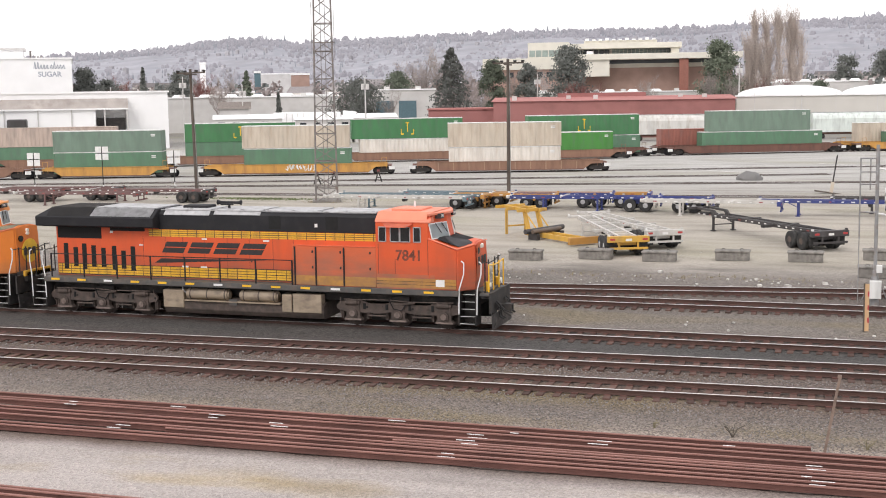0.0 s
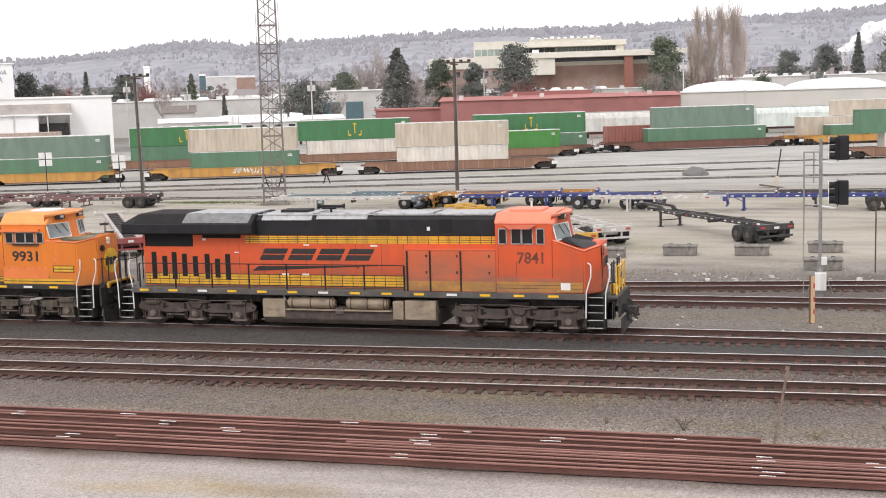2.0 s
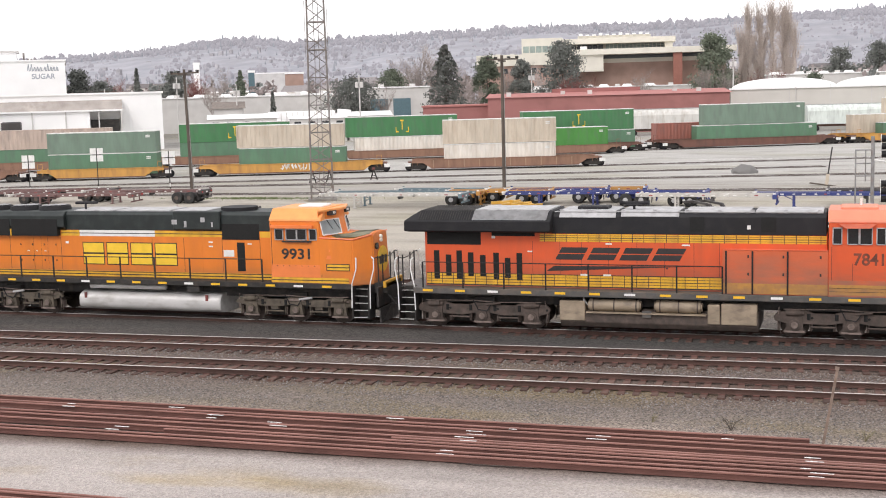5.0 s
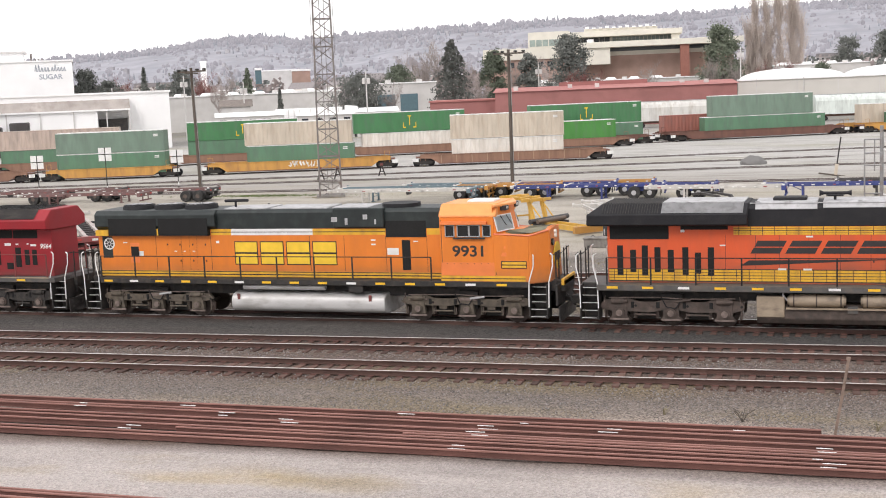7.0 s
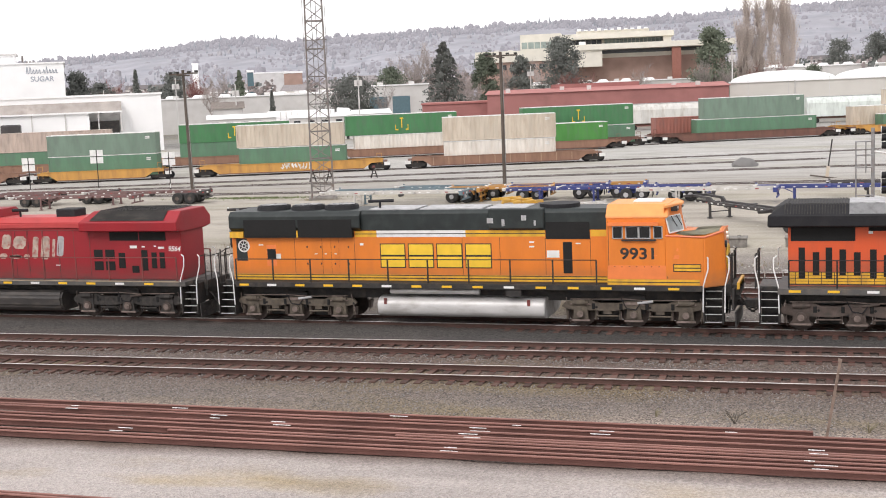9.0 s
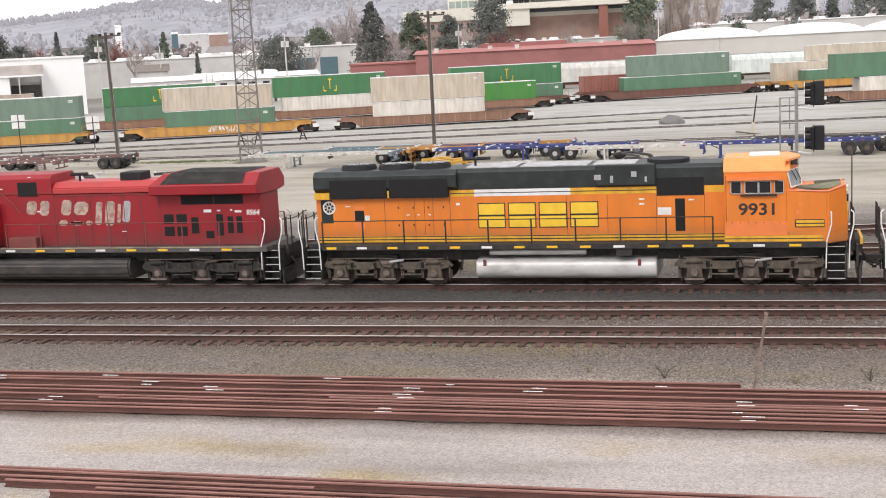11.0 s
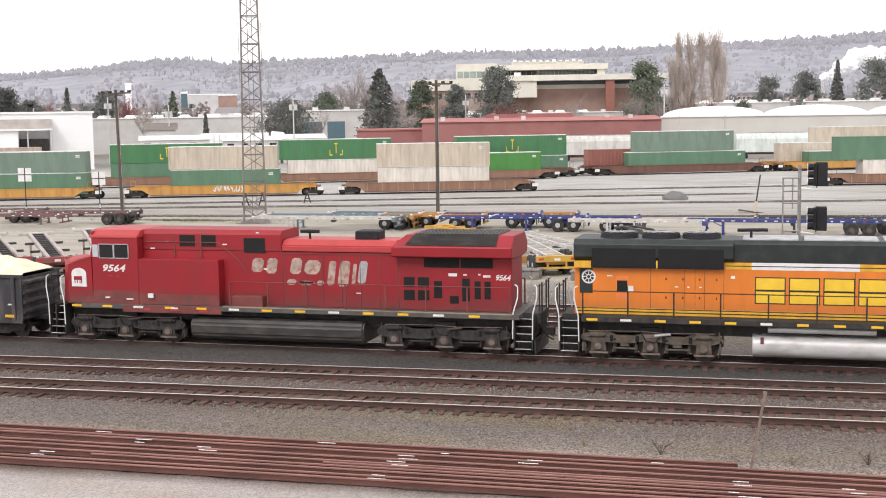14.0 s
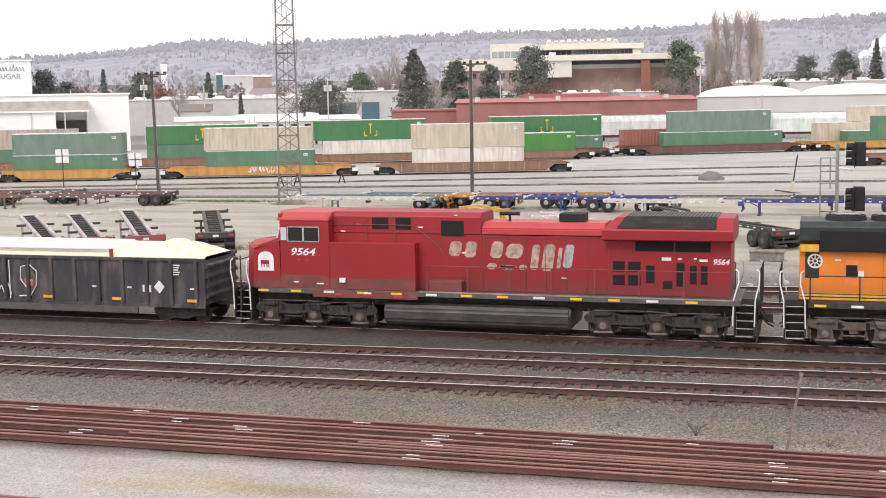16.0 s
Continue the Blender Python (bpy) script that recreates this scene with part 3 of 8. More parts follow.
def wide_nose(parent, x0, x1, zt, zf, mbody, mtop, s=1):
    """Full-width nose from the cab at x0 to the front at x1 (s: +1 or -1 is its way)."""
    xm = x0 + (x1 - x0) * 0.66
    bm = B()
    low = [(x0, -1.5), (xm, -1.5), (x1, -0.88), (x1, 0.88), (xm, 1.5), (x0, 1.5)]
    high = [(x0, -1.5, zt), (xm, -1.45, zf), (x1 - 0.08 * s, -0.82, zf + 0.16), (x1 - 0.08 * s, 0.82, zf + 0.16), (xm, 1.45, zf), (x0, 1.5, zt)]
    lo, hi = [bm.verts.new((x, y, 1.66)) for x, y in low], [bm.verts.new(p) for p in high]
    for i in range(6):
        j = (i + 1) % 6
        bm.faces.new((lo[i], lo[j], hi[j], hi[i]))
    bm.faces.new(lo)
    ridge = [bm.verts.new((x0, -0.7, zt + 0.05)), bm.verts.new((x1 - 0.12 * s, -0.35, zf + 0.24)), bm.verts.new((x1 - 0.12 * s, 0.35, zf + 0.24)), bm.verts.new((x0, 0.7, zt + 0.05))]
    bm.faces.new((hi[0], hi[1], ridge[0])), bm.faces.new((hi[1], hi[2], ridge[1], ridge[0])), bm.faces.new((hi[2], hi[3], ridge[2], ridge[1]))
    bm.faces.new((hi[3], hi[4], ridge[3], ridge[2])), bm.faces.new((hi[4], hi[5], ridge[3])), bm.faces.new((ridge[0], ridge[1], ridge[2], ridge[3]))
    bm.faces.new((lo[0], hi[0], ridge[0], ridge[3], hi[5], lo[5]))
    nose = part("nose", bev(bm, 0.05, 2), mbody, parent, smooth=True)
    for e in (-1, 1):
        part("nose_edge", tube(B(), [(x0, e * 1.5, zt + 0.01), (xm, e * 1.45, zf + 0.01), (x1 - 0.08 * s, e * 0.83, zf + 0.17)], 0.028, 6), mtop if mtop is RED_LIGHT else SALMON, nose, "pale edge of the nose")
    if mtop:
        bm = B()
        e = 0.012
        v = [bm.verts.new(p) for p in ((x0 + 0.3 * s, -1.25, zt - 0.04 + e), (xm, -1.22, zf + 0.07 + e), (x1 - 0.25 * s, -0.72, zf + 0.16 + e), (x1 - 0.25 * s, -0.35, zf + 0.235 + e), (x0 + 0.3 * s, -0.7, zt + 0.045 + e))]
        w = [bm.verts.new((p.co.x, -p.co.y, p.co.z)) for p in v]
        bm.faces.new(v), bm.faces.new(w)
        bm.faces.new((v[4], v[3], w[3], w[4]))
        bmesh.ops.solidify(bm, geom=bm.faces[:], thickness=0.012)
        part("anti_glare_panel", bm, mtop, nose, "matt black top of the nose")
    return nose


def cab_shell(parent, xr, xf, roof, side, mbody, mroof, s=1, wtop=4.32, wbot=3.72):
    """Cab between the rear xr and the front xf (s: its way), with a roof chamfered along both sides and a raked windscreen."""
    sec = [(-1.5, 1.66), (1.5, 1.66), (1.5, side - 0.02), (-1.5, side - 0.02)]
    part("cab_body", bev(pr(B(), sec, *sorted((xr, xf)), "x"), 0.02), mbody, parent)
    bm = B()
    f = xf + 0.1 * s
    pr(bm, [(-1.53, side - 0.02), (1.53, side - 0.02), (1.5, side + 0.08), (1.12, roof), (-1.12, roof), (-1.5, side + 0.08)], *sorted((xr - 0.02 * s, f)), "x")
    top = part("cab_roof", bev(bm, 0.03, 2), mroof, parent, "paler cab roof")
    # front with two windscreen facets meeting at a blunt middle, raked
    plan = ((0.0, -1.45), (0.42, -0.28), (0.42, 0.28), (0.0, 1.45))
    levels = ((1.66, 0.1), (wbot - 0.04, 0.1), (wtop + 0.06, -0.04), (roof - 0.05, -0.04))
    bm = B()
    rings = []
    for z, dx in levels:
        rings.append([bm.verts.new((xf - 0.05 * s, -1.45, z))] + [bm.verts.new((xf + (u + dx) * s, y, z)) for u, y in plan] + [bm.verts.new((xf - 0.05 * s, 1.45, z))])
    for lo, hi in zip(rings, rings[1:]):
        for i in range(5):
            bm.faces.new((lo[i], lo[i + 1], hi[i + 1], hi[i]))
    bm.faces.new(rings[0]), bm.faces.new(rings[-1])
    fr = part("cab_front", bm, mbody, parent)
    part("roof_brow", bev(pr(B(), [(xf - 0.05 * s, -1.5)] + [(xf + (u + 0.06) * s, y * 1.02) for u, y in plan] + [(xf - 0.05 * s, 1.5)], roof - 0.14, roof - 0.03, "z"), 0.02), mroof, parent)
    for e in (-1, 1):
        lo, hi = Vector((xf + (0.1 + 0.02) * s, e * 1.4, wbot)), Vector((xf + (0.42 + 0.08) * s, e * 0.32, wbot))
        top_lo, top_hi = Vector((lo.x - 0.14 * s, lo.y, wtop)), Vector((hi.x - 0.14 * s, hi.y, wtop))
        out = Vector((0.025 * s, e * 0.01, 0))
        q = [lo + out, hi + out, top_hi + out, top_lo + out]
        bm = B()
        bm.faces.new([bm.verts.new(p) for p in q])
        bmesh.ops.solidify(bm, geom=bm.faces[:], thickness=0.02)
        part("windscreen", bm, SHIELD, fr, "sloping windscreen pane")
        part("windscreen_frame", tube(B(), q + q[:1], 0.028, 5), WHITE, fr, "pale windscreen surround")
        for f in (0.35, 0.7):
            part("wiper", tube(B(), [q[3].lerp(q[2], f) + out, q[0].lerp(q[1], f + 0.15) + out + Vector((0, 0, 0.2))], 0.014, 4), BLACK, fr)
    return top


def cab_windows(parent, panes, z0, z1, mframe=ROOF_GREY):
    for s in (-1, 1):
        for a, b in panes:
            bm = B()
            lo, hi = sorted((s * 1.49, s * 1.535))
            for q in ((a, a + 0.035, z0, z1), (b - 0.035, b, z0, z1), (a, b, z0, z0 + 0.035), (a, b, z1 - 0.035, z1)):
                bx(bm, q[0], q[1], lo, hi, q[2], q[3])
            w = part("cab_window", bm, mframe, parent, "grey framed cab side window")
            lo, hi = sorted((s * 1.49, s * 1.51))
            part("pane", bx(B(), a + 0.035, b - 0.035, lo, hi, z0 + 0.035, z1 - 0.035), GLASS, w)


def underframe(parent, x0, x1, deck0, deck1, mdeck=DECKGREY):
    part("walkway", bev(bx(B(), x0, x1, -1.55, 1.55, deck0, deck1), 0.012), mdeck, parent)
    part("frame_sill", bx(B(), x0 - 0.6, x1 + 0.6, -0.75, 0.75, 1.0, deck0), FRAME, parent)


def plow(parent, x, s):
    bm = pr(B(), [(-1.35, 0.14), (1.35, 0.14), (1.4, 0.75), (0.4, 0.8), (-0.4, 0.8), (-1.4, 0.75)], x, x + 0.05, "x")
    for v in bm.verts:
        v.co.x += s * (0.45 - 0.33 * abs(v.co.y)) * (1.0 - 0.6 * (v.co.z > 0.5))
    part("plow", bm, PLOW, parent, "curved dark snow plow")
    part("end_plate", bx(B(), *sorted((x - 0.1 * s, x - 0.02 * s)), -1.4, 1.4, 0.8, 1.6), FRAME, parent)


def door_lines(parent, xs, z0, z1, y, material, w=0.02):
    for s in (-1, 1):
        for x in xs:
            lo, hi = sorted((s * y, s * (y + 0.012)))
            part("door_seam", bx(B(), x - w / 2, x + w / 2, lo, hi, z0, z1), material, parent)


def panels(parent, name, quads, y, d, material, label=""):
    """Flat panels (x0, x1, z0, z1) proud of both hood sides."""
    for s in (-1, 1):
        for a, b, c, e in quads:
            lo, hi = sorted((s * y, s * (y + d)))
            part(name, bx(B(), a, b, lo, hi, c, e), material, parent, label)


def loco_modern():
    """Orange and black freight locomotive leading the train."""
    L = thing("locomotive", pose(-24.5, TRAIN_Y, 0), "orange and black diesel freight locomotive with a wide nose", "locomotive", "locomotives of the train")
    RUNNING.append((L, -24.5))
    underframe(L, -10.1, 9.3, 1.45, 1.68)
    # hood
    hood = part("hood", bev(bx(B(), -9.75, 5.75, -0.98, 0.98, 1.68, 3.9), 0.02), ORANGE, L)
    sec = [(-1.0, 3.83), (1.0, 3.83), (1.0, 4.5), (0.82, 4.68), (-0.82, 4.68), (-1.0, 4.5)]
    part("upper_hood", bev(pr(B(), sec, -4.5, 5.72, "x"), 0.02), BLACK, L, "black upper hood")
    sec = [(-1.0, 3.86), (1.0, 3.86), (1.5, 3.94), (1.52, 4.36), (1.02, 4.72), (-1.02, 4.72), (-1.52, 4.36), (-1.5, 3.94)]
    bm = pr(B(), sec, -10.45, -4.45, "x")
    for v in bm.verts:
        if v.co.x < -10 and v.co.z > 4.5:
            v.co.x += 0.55
    part("radiator_wing", bev(bm, 0.03), BLACK, L, "black overhanging radiator housing")
    bm = bx(B(), -7.6, -4.6, -0.95, 0.95, 4.7, 4.76)
    part("radiator_grille", bm, ROOF_GREY, L, "grey radiator roof panel")
    for s in (-1, 1):
        bm = B()
        v = [bm.verts.new(p) for p in ((-7.6, s * 1.5, 4.4), (-4.6, s * 1.5, 4.4), (-4.6, s * 1.04, 4.735), (-7.6, s * 1.04, 4.735))]
        bm.faces.new(v)
        bmesh.ops.solidify(bm, geom=bm.faces[:], thickness=0.02)
        part("sloping_panel", bm, ROOF_GREY, L, "dusty grey sloping panel")
    for a, b, low in ((-4.2, -2.0, 4.46), (-1.8, 0.4, 4.5), (0.6, 3.0, 4.63), (3.2, 5.6, 4.63)):
        e = 0.82 + (4.68 - low)
        part("roof_hatch", bev(pr(B(), [(-e, low), (e, low), (e, low + 0.03), (0.8, 4.73), (-0.8, 4.73), (-e, low + 0.03)], a, b, "x"), 0.01), ROOF_GREY, L, "pale dusty roof hatch")
    part("exhaust", bev(bx(B(), -3.6, -2.4, -0.4, 0.4, 4.7, 4.84), 0.02), BLACK, L)
    part("horn", tube(tube(tube(cy(B(), (-1.4, -0.3, 4.7), (-1.4, -0.3, 4.98), 0.05), [(-1.8, -0.3, 4.98), (-0.95, -0.3, 4.98)], 0.06), [(-1.6, -0.12, 4.94), (-1.05, -0.12, 4.94)], 0.05), [(-1.7, -0.5, 4.92), (-1.1, -0.5, 4.92)], 0.045), BLACK, L)
    part("horn_bell", cy(B(), (-1.95, -0.3, 4.98), (-1.8, -0.3, 4.98), 0.12, 10, 0.06), BLACK, L)
    part("horn_bell", cy(B(), (-0.95, -0.3, 4.98), (-0.82, -0.3, 4.98), 0.06, 10, 0.11), BLACK, L)
    part("antenna", cy(B(), (6.9, 0.2, 4.85), (6.9, 0.2, 5.1), 0.04, 8), WHITE, L)
    for k in range(9):
        part("lifting_lug", bx(B(), -4.2 + k * 1.2, -4.05 + k * 1.2, -0.86, -0.8, 4.62, 4.76), ROOF_GREY, L)
    part("roof_edge_pipe", tube(B(), [(-4.4, -0.88, 4.68), (5.6, -0.88, 4.68)], 0.022, 5), ROOF_GREY, L)
    # intake screens, vents and stripes
    panels(L, "radiator_screen", [(-9.65, -7.4, 3.36, 3.88), (-6.95, -5.2, 3.72, 3.88)], 0.97, 0.02, VENT)
    for i, (x, z0, z1) in enumerate(((-9.38, 1.96, 3.12), (-8.88, 2.1, 2.95), (-8.43, 1.96, 3.12), (-7.95, 2.1, 3.05), (-7.45, 2.1, 2.95), (-6.9, 2.0, 3.05), (-6.43, 2.05, 2.85), (-5.95, 1.96, 3.05))):
        panels(L, "louvre", [(x, x + 0.23, z0, z1)], 0.97, 0.02, VENT)
    panels(L, "yellow_band", [(-5.0, 5.72, 3.52, 3.82), (-9.7, 2.0, 1.78, 2.2)], 0.975, 0.01, YELLOW)
    panels(L, "black_line", [(-5.0, 5.72, 3.66, 3.685), (-9.7, 2.0, 1.97, 1.995), (-9.7, 2.0, 1.74, 1.78)], 0.983, 0.008, DECAL_BLACK)
    door_lines(L, [-4.8 + 0.43 * k for k in range(25)], 3.5, 3.85, 0.98, DECAL_BLACK, 0.022)
    panels(L, "screen_bar", [(-5.0, 5.72, 3.58, 3.595), (-5.0, 5.72, 3.75, 3.765)], 0.983, 0.01, DECAL_WORN)
    door_lines(L, [-9.5 + 0.46 * k for k in range(25)], 1.74, 2.22, 0.98, DECAL_BLACK, 0.022)
    panels(L, "screen_bar", [(-9.7, 2.0, 1.87, 1.885), (-9.7, 2.0, 2.09, 2.105), (-9.7, 2.0, 2.2, 2.23)], 0.983, 0.01, DECAL_BLACK)
    for k in range(20):
        part("radiator_slat", bx(B(), -9.8 + k * 0.11, -9.75 + k * 0.11, -1.0, 1.0, 4.715, 4.75), FRAME, L)
    for s in (-1, 1):
        for k in range(22):
            part("wing_slat", pr(B(), [(s * 1.5, 4.39), (s * 1.03, 4.73), (s * 1.03, 4.755), (s * 1.5, 4.415)], -9.85 + k * 0.1, -9.82 + k * 0.1, "x"), FRAME, L)
    door_lines(L, [-5.3, -4.2, -3.35, -2.3, -1.2, -0.15, 0.95, 1.9], 2.2, 3.52, 0.97, DECAL_BLACK, 0.014)
    panels(L, "door_latch", [(x + 0.06, x + 0.12, z, z + 0.06) for x in (-4.2, -2.3, -0.15) for z in (2.5, 3.2)], 0.975, 0.02, FRAME)
    panels(L, "hood_window", [(0.8, 1.35, 3.95, 4.5), (3.4, 3.95, 3.95, 4.5)], 0.995, 0.015, VENT)
    panels(L, "data_plate", [(-6.95, -6.8, 3.62, 3.72), (-5.5, -5.3, 3.1, 3.15), (-2.4, -2.15, 3.42, 3.48), (-3.4, -3.1, 2.2, 2.27), (-2.5, -2.2, 2.2, 2.27), (2.9, 3.03, 4.05, 4.2), (0.5, 0.8, 3.4, 3.46)], 0.995, 0.008, WHITE)
    # company mark as plain leaning blocks and a pointed bar
    slab_letters(L, -4.45, 0.55, 2.82, 3.3, 0.978, DECAL_BLACK, lean=0.55)
    for s in (-1, 1):
        lo, hi = sorted((s * 0.978, s * 0.988))
        part("swoosh_bar", pr(B(), [(-4.75, 2.36), (-4.1, 2.38), (0.9, 2.62), (-4.45, 2.56)], lo, hi), DECAL_BLACK, L)
        # equipment cabinet beside the cab
        lo, hi = sorted((s * 0.9, s * 1.46))
        part("equipment_cabinet", bev(bx(B(), 2.05, 5.8, lo, hi, 1.68, 3.32), 0.02), ORANGE_DUSTY, L, "dusty orange equipment cabinet")
        lo, hi = sorted((s * 1.455, s * 1.5))
        for x in (2.15, 3.1, 4.35):
            part("cabinet_bar", bx(B(), x, x + 0.06, lo, hi, 1.7, 3.3), BLACK, L)
        part("cabinet_rail", tube(B(), [(2.1, s * 1.48, 3.36), (5.75, s * 1.48, 3.36)], 0.02), ORANGE, L)
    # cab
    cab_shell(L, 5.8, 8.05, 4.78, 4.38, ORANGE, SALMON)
    cab_windows(L, [(5.93, 6.27), (6.43, 6.85), (6.85, 7.3), (7.42, 7.75)], 3.58, 4.2)
    for s in (-1, 1):
        bm = B()
        v = [bm.verts.new(p) for p in ((6.1, s * 1.52, 4.34), (7.45, s * 1.52, 4.34), (7.2, s * 1.85, 4.2), (6.4, s * 1.85, 4.2))]
        bm.faces.new(v)
        bmesh.ops.solidify(bm, geom=bm.faces[:], thickness=0.02)
        part("sunshade", bm, SALMON, L, "pale orange sunshade over the side windows")
        lo, hi = sorted((s * 1.495, s * 1.508))
        part("dirt_skirt", bx(B(), 5.82, 8.3, lo, hi, 1.7, 2.28), ORANGE_DUSTY, L, "grimy lower cab panel")
        words("7841", 0.6, DECAL_WORN, L, pose(7.22, s * 1.505, 3.03, 90, 0, 0 if s < 0 else 180), "road_number", "worn dark road number", squash=0.95)
        part("number_board", bx(B(), 8.1, 8.42, *sorted((s * 0.55, s * 0.98)), 4.5, 4.7), DECAL_BLACK, L)
        words("7841", 0.16, WHITE, L, pose(8.425, s * 0.77, 4.6, 90, 0, 90), "number_board_digits")
    part("roof_unit", bev(bx(B(), 6.2, 7.5, -0.7, 0.7, 4.76, 4.86), 0.03), SALMON, L, "pale air conditioner on the cab roof")
    n = wide_nose(L, 8.05, 9.85, 3.74, 3.32, ORANGE, NOSEGREY)
    for y in (-0.22, 0.0):
        part("headlight", cy(B(), (9.8, y, 3.35), (9.88, y, 3.35), 0.09, 14), LAMP, n)
    part("nose_window", cy(B(), (9.8, -0.55, 3.2), (9.87, -0.55, 3.2), 0.13, 16), GLASS, n)
    for i in range(3):
        part("nose_mark", bx(B(), 9.842, 9.856, -0.62 + i * 0.42, -0.32 + i * 0.42, 2.6, 2.95), DECAL_BLACK, n)
    part("nose_door", bx(B(), 9.842, 9.852, -0.75, -0.2, 1.75, 3.45), ORANGE_DUSTY, n)
    panels(L, "cab_plate", [(8.35, 8.72, 1.82, 2.1)], 1.5, 0.016, WHITE)
    panels(L, "cab_sill_stripe", [(5.82, 9.2, 1.74, 2.12)], 1.5, 0.01, YELLOW_DUSTY, "dirty yellow stripe along the cab")
    panels(L, "cab_line", [(5.82, 9.2, 1.86, 1.875), (5.82, 9.2, 1.99, 2.005)], 1.5, 0.014, DECAL_BLACK)
    panels(L, "cabinet_stripe", [(2.07, 5.78, 1.72, 2.1)], 1.46, 0.008, YELLOW_DUSTY, "dirty yellow stripe along the cabinet")
    panels(L, "cabinet_latch", [(x, x + 0.06, z, z + 0.1) for x in (2.95, 4.2, 5.5) for z in (2.4, 3.05)], 1.46, 0.03, FRAME)
    panels(L, "cab_door_seam", [(5.9, 5.92, 1.72, 3.5), (6.62, 6.64, 1.72, 2.9), (8.02, 8.04, 1.72, 3.7)], 1.5, 0.006, DECAL_WORN)
    # running gear
    truck(L, (-9.3, -7.33, -5.33), TRUCK)
    truck(L, (4.62, 6.6, 8.58), TRUCK)
    tank = part("fuel_tank", bev(pr(B(), [(-1.2, 0.24), (1.2, 0.24), (1.35, 0.45), (1.35, 0.8), (1.0, 0.95), (-1.0, 0.95), (-1.35, 0.8), (-1.35, 0.45)], -4.15, 3.35, "x"), 0.03), TRUCK, L, "dusty brown fuel tank")
    for s in (-1, 1):
        for a, b in ((-3.05, -1.0), (-0.5, 1.3)):
            c = part("air_reservoir", bev(cy(B(), (a, s * 1.22, 1.12), (b, s * 1.22, 1.12), 0.235, 18), 0.07, 2), BEIGE, tank, "beige air reservoir", smooth=True)
        for a, b, z in ((-4.15, -3.15, 1.28), (1.5, 1.95, 1.26), (2.0, 3.3, 1.3)):
            part("battery_box", bev(bx(B(), a, b, *sorted((s * 1.0, s * 1.42)), 0.5, z), 0.03), BEIGE, tank, "beige underframe box")
        for x in (-2.85, -2.05, -1.2, -0.3, 0.4, 1.1):
            part("tank_strap", cy(B(), (x, s * 1.22, 1.12), (x + 0.05, s * 1.22, 1.12), 0.243, 18), TRUCK, tank)
        part("tank_ledge", bx(B(), -3.1, 1.45, *sorted((s * 1.2, s * 1.46)), 0.82, 0.87), BEIGE, tank)
        part("drain_pipe", tube(B(), [(-3.05, s * 1.3, 1.12), (-3.2, s * 1.38, 1.3), (-3.2, s * 1.38, 1.42)], 0.03, 6), ROOF_GREY, tank)
        part("tank_filler", bx(B(), -0.95, -0.6, *sorted((s * 1.36, s * 1.44)), 0.7, 0.95), DECKGREY, tank)
    coupler(L, 11.1, 1), coupler(L, -11.1, -1)
    steps(L, 9.34, 9.95, 1), steps(L, -10.72, -10.1, -1)
    end_rails(L, 9.3, 10.05, 1, WHITE), end_rails(L, -10.05, -10.75, -1, WHITE)
    for e, x0, x1 in ((1, 9.3, 10.35), (-1, -10.8, -10.1)):
        part("end_platform", bx(B(), x0, x1, -0.85, 0.85, 1.3, 1.66), DECKGREY, L)
    for y in (-0.75, 0.75):
        part("sand_post", bev(bx(B(), 10.15, 10.35, y - 0.12, y + 0.12, 1.6, 1.98), 0.02), YELLOW, L)
        part("ditch_light", cy(B(), (10.35, y, 1.85), (10.43, y, 1.85), 0.1, 12), LAMP, L)
    plow(L, 10.62, 1)
    for y in (-1.05, -0.4, 0.4, 1.05):
        part("front_rail_post", cy(B(), (10.42, y, 1.6), (10.42, y, 2.72), 0.03, 6), SAFETY, L, "yellow front rail post")
    part("front_rail", tube(B(), [(10.42, -1.05, 2.7), (10.42, -0.4, 2.62), (10.42, 0.4, 2.62), (10.42, 1.05, 2.7)], 0.028), SAFETY, L, "yellow front rail")
    part("front_chain", tube(B(), [(10.42, -0.4, 2.3), (10.42, -0.2, 2.16), (10.42, 0.2, 2.16), (10.42, 0.4, 2.3)], 0.018, 5), FRAME, L)
    part("front_step", bx(B(), 10.1, 10.55, -1.3, 1.3, 1.48, 1.56), DECKGREY, L)
    for y in (-0.85, -0.6, 0.55, 0.8):
        part("brake_hose", tube(B(), [(10.45, y, 1.3), (10.75, y, 1.05), (10.8, y + 0.06, 0.6), (10.95, y + 0.1, 0.5)], 0.03, 6), TYRE_BLACK, L)
    side_rails(L, -9.7, 2.05, BLACK)
    reflectors(L, -9.7, 8.8, 1.58, 1.35, 0.42, (SAFETY, SAFETY, WHITE, SAFETY))
    return L


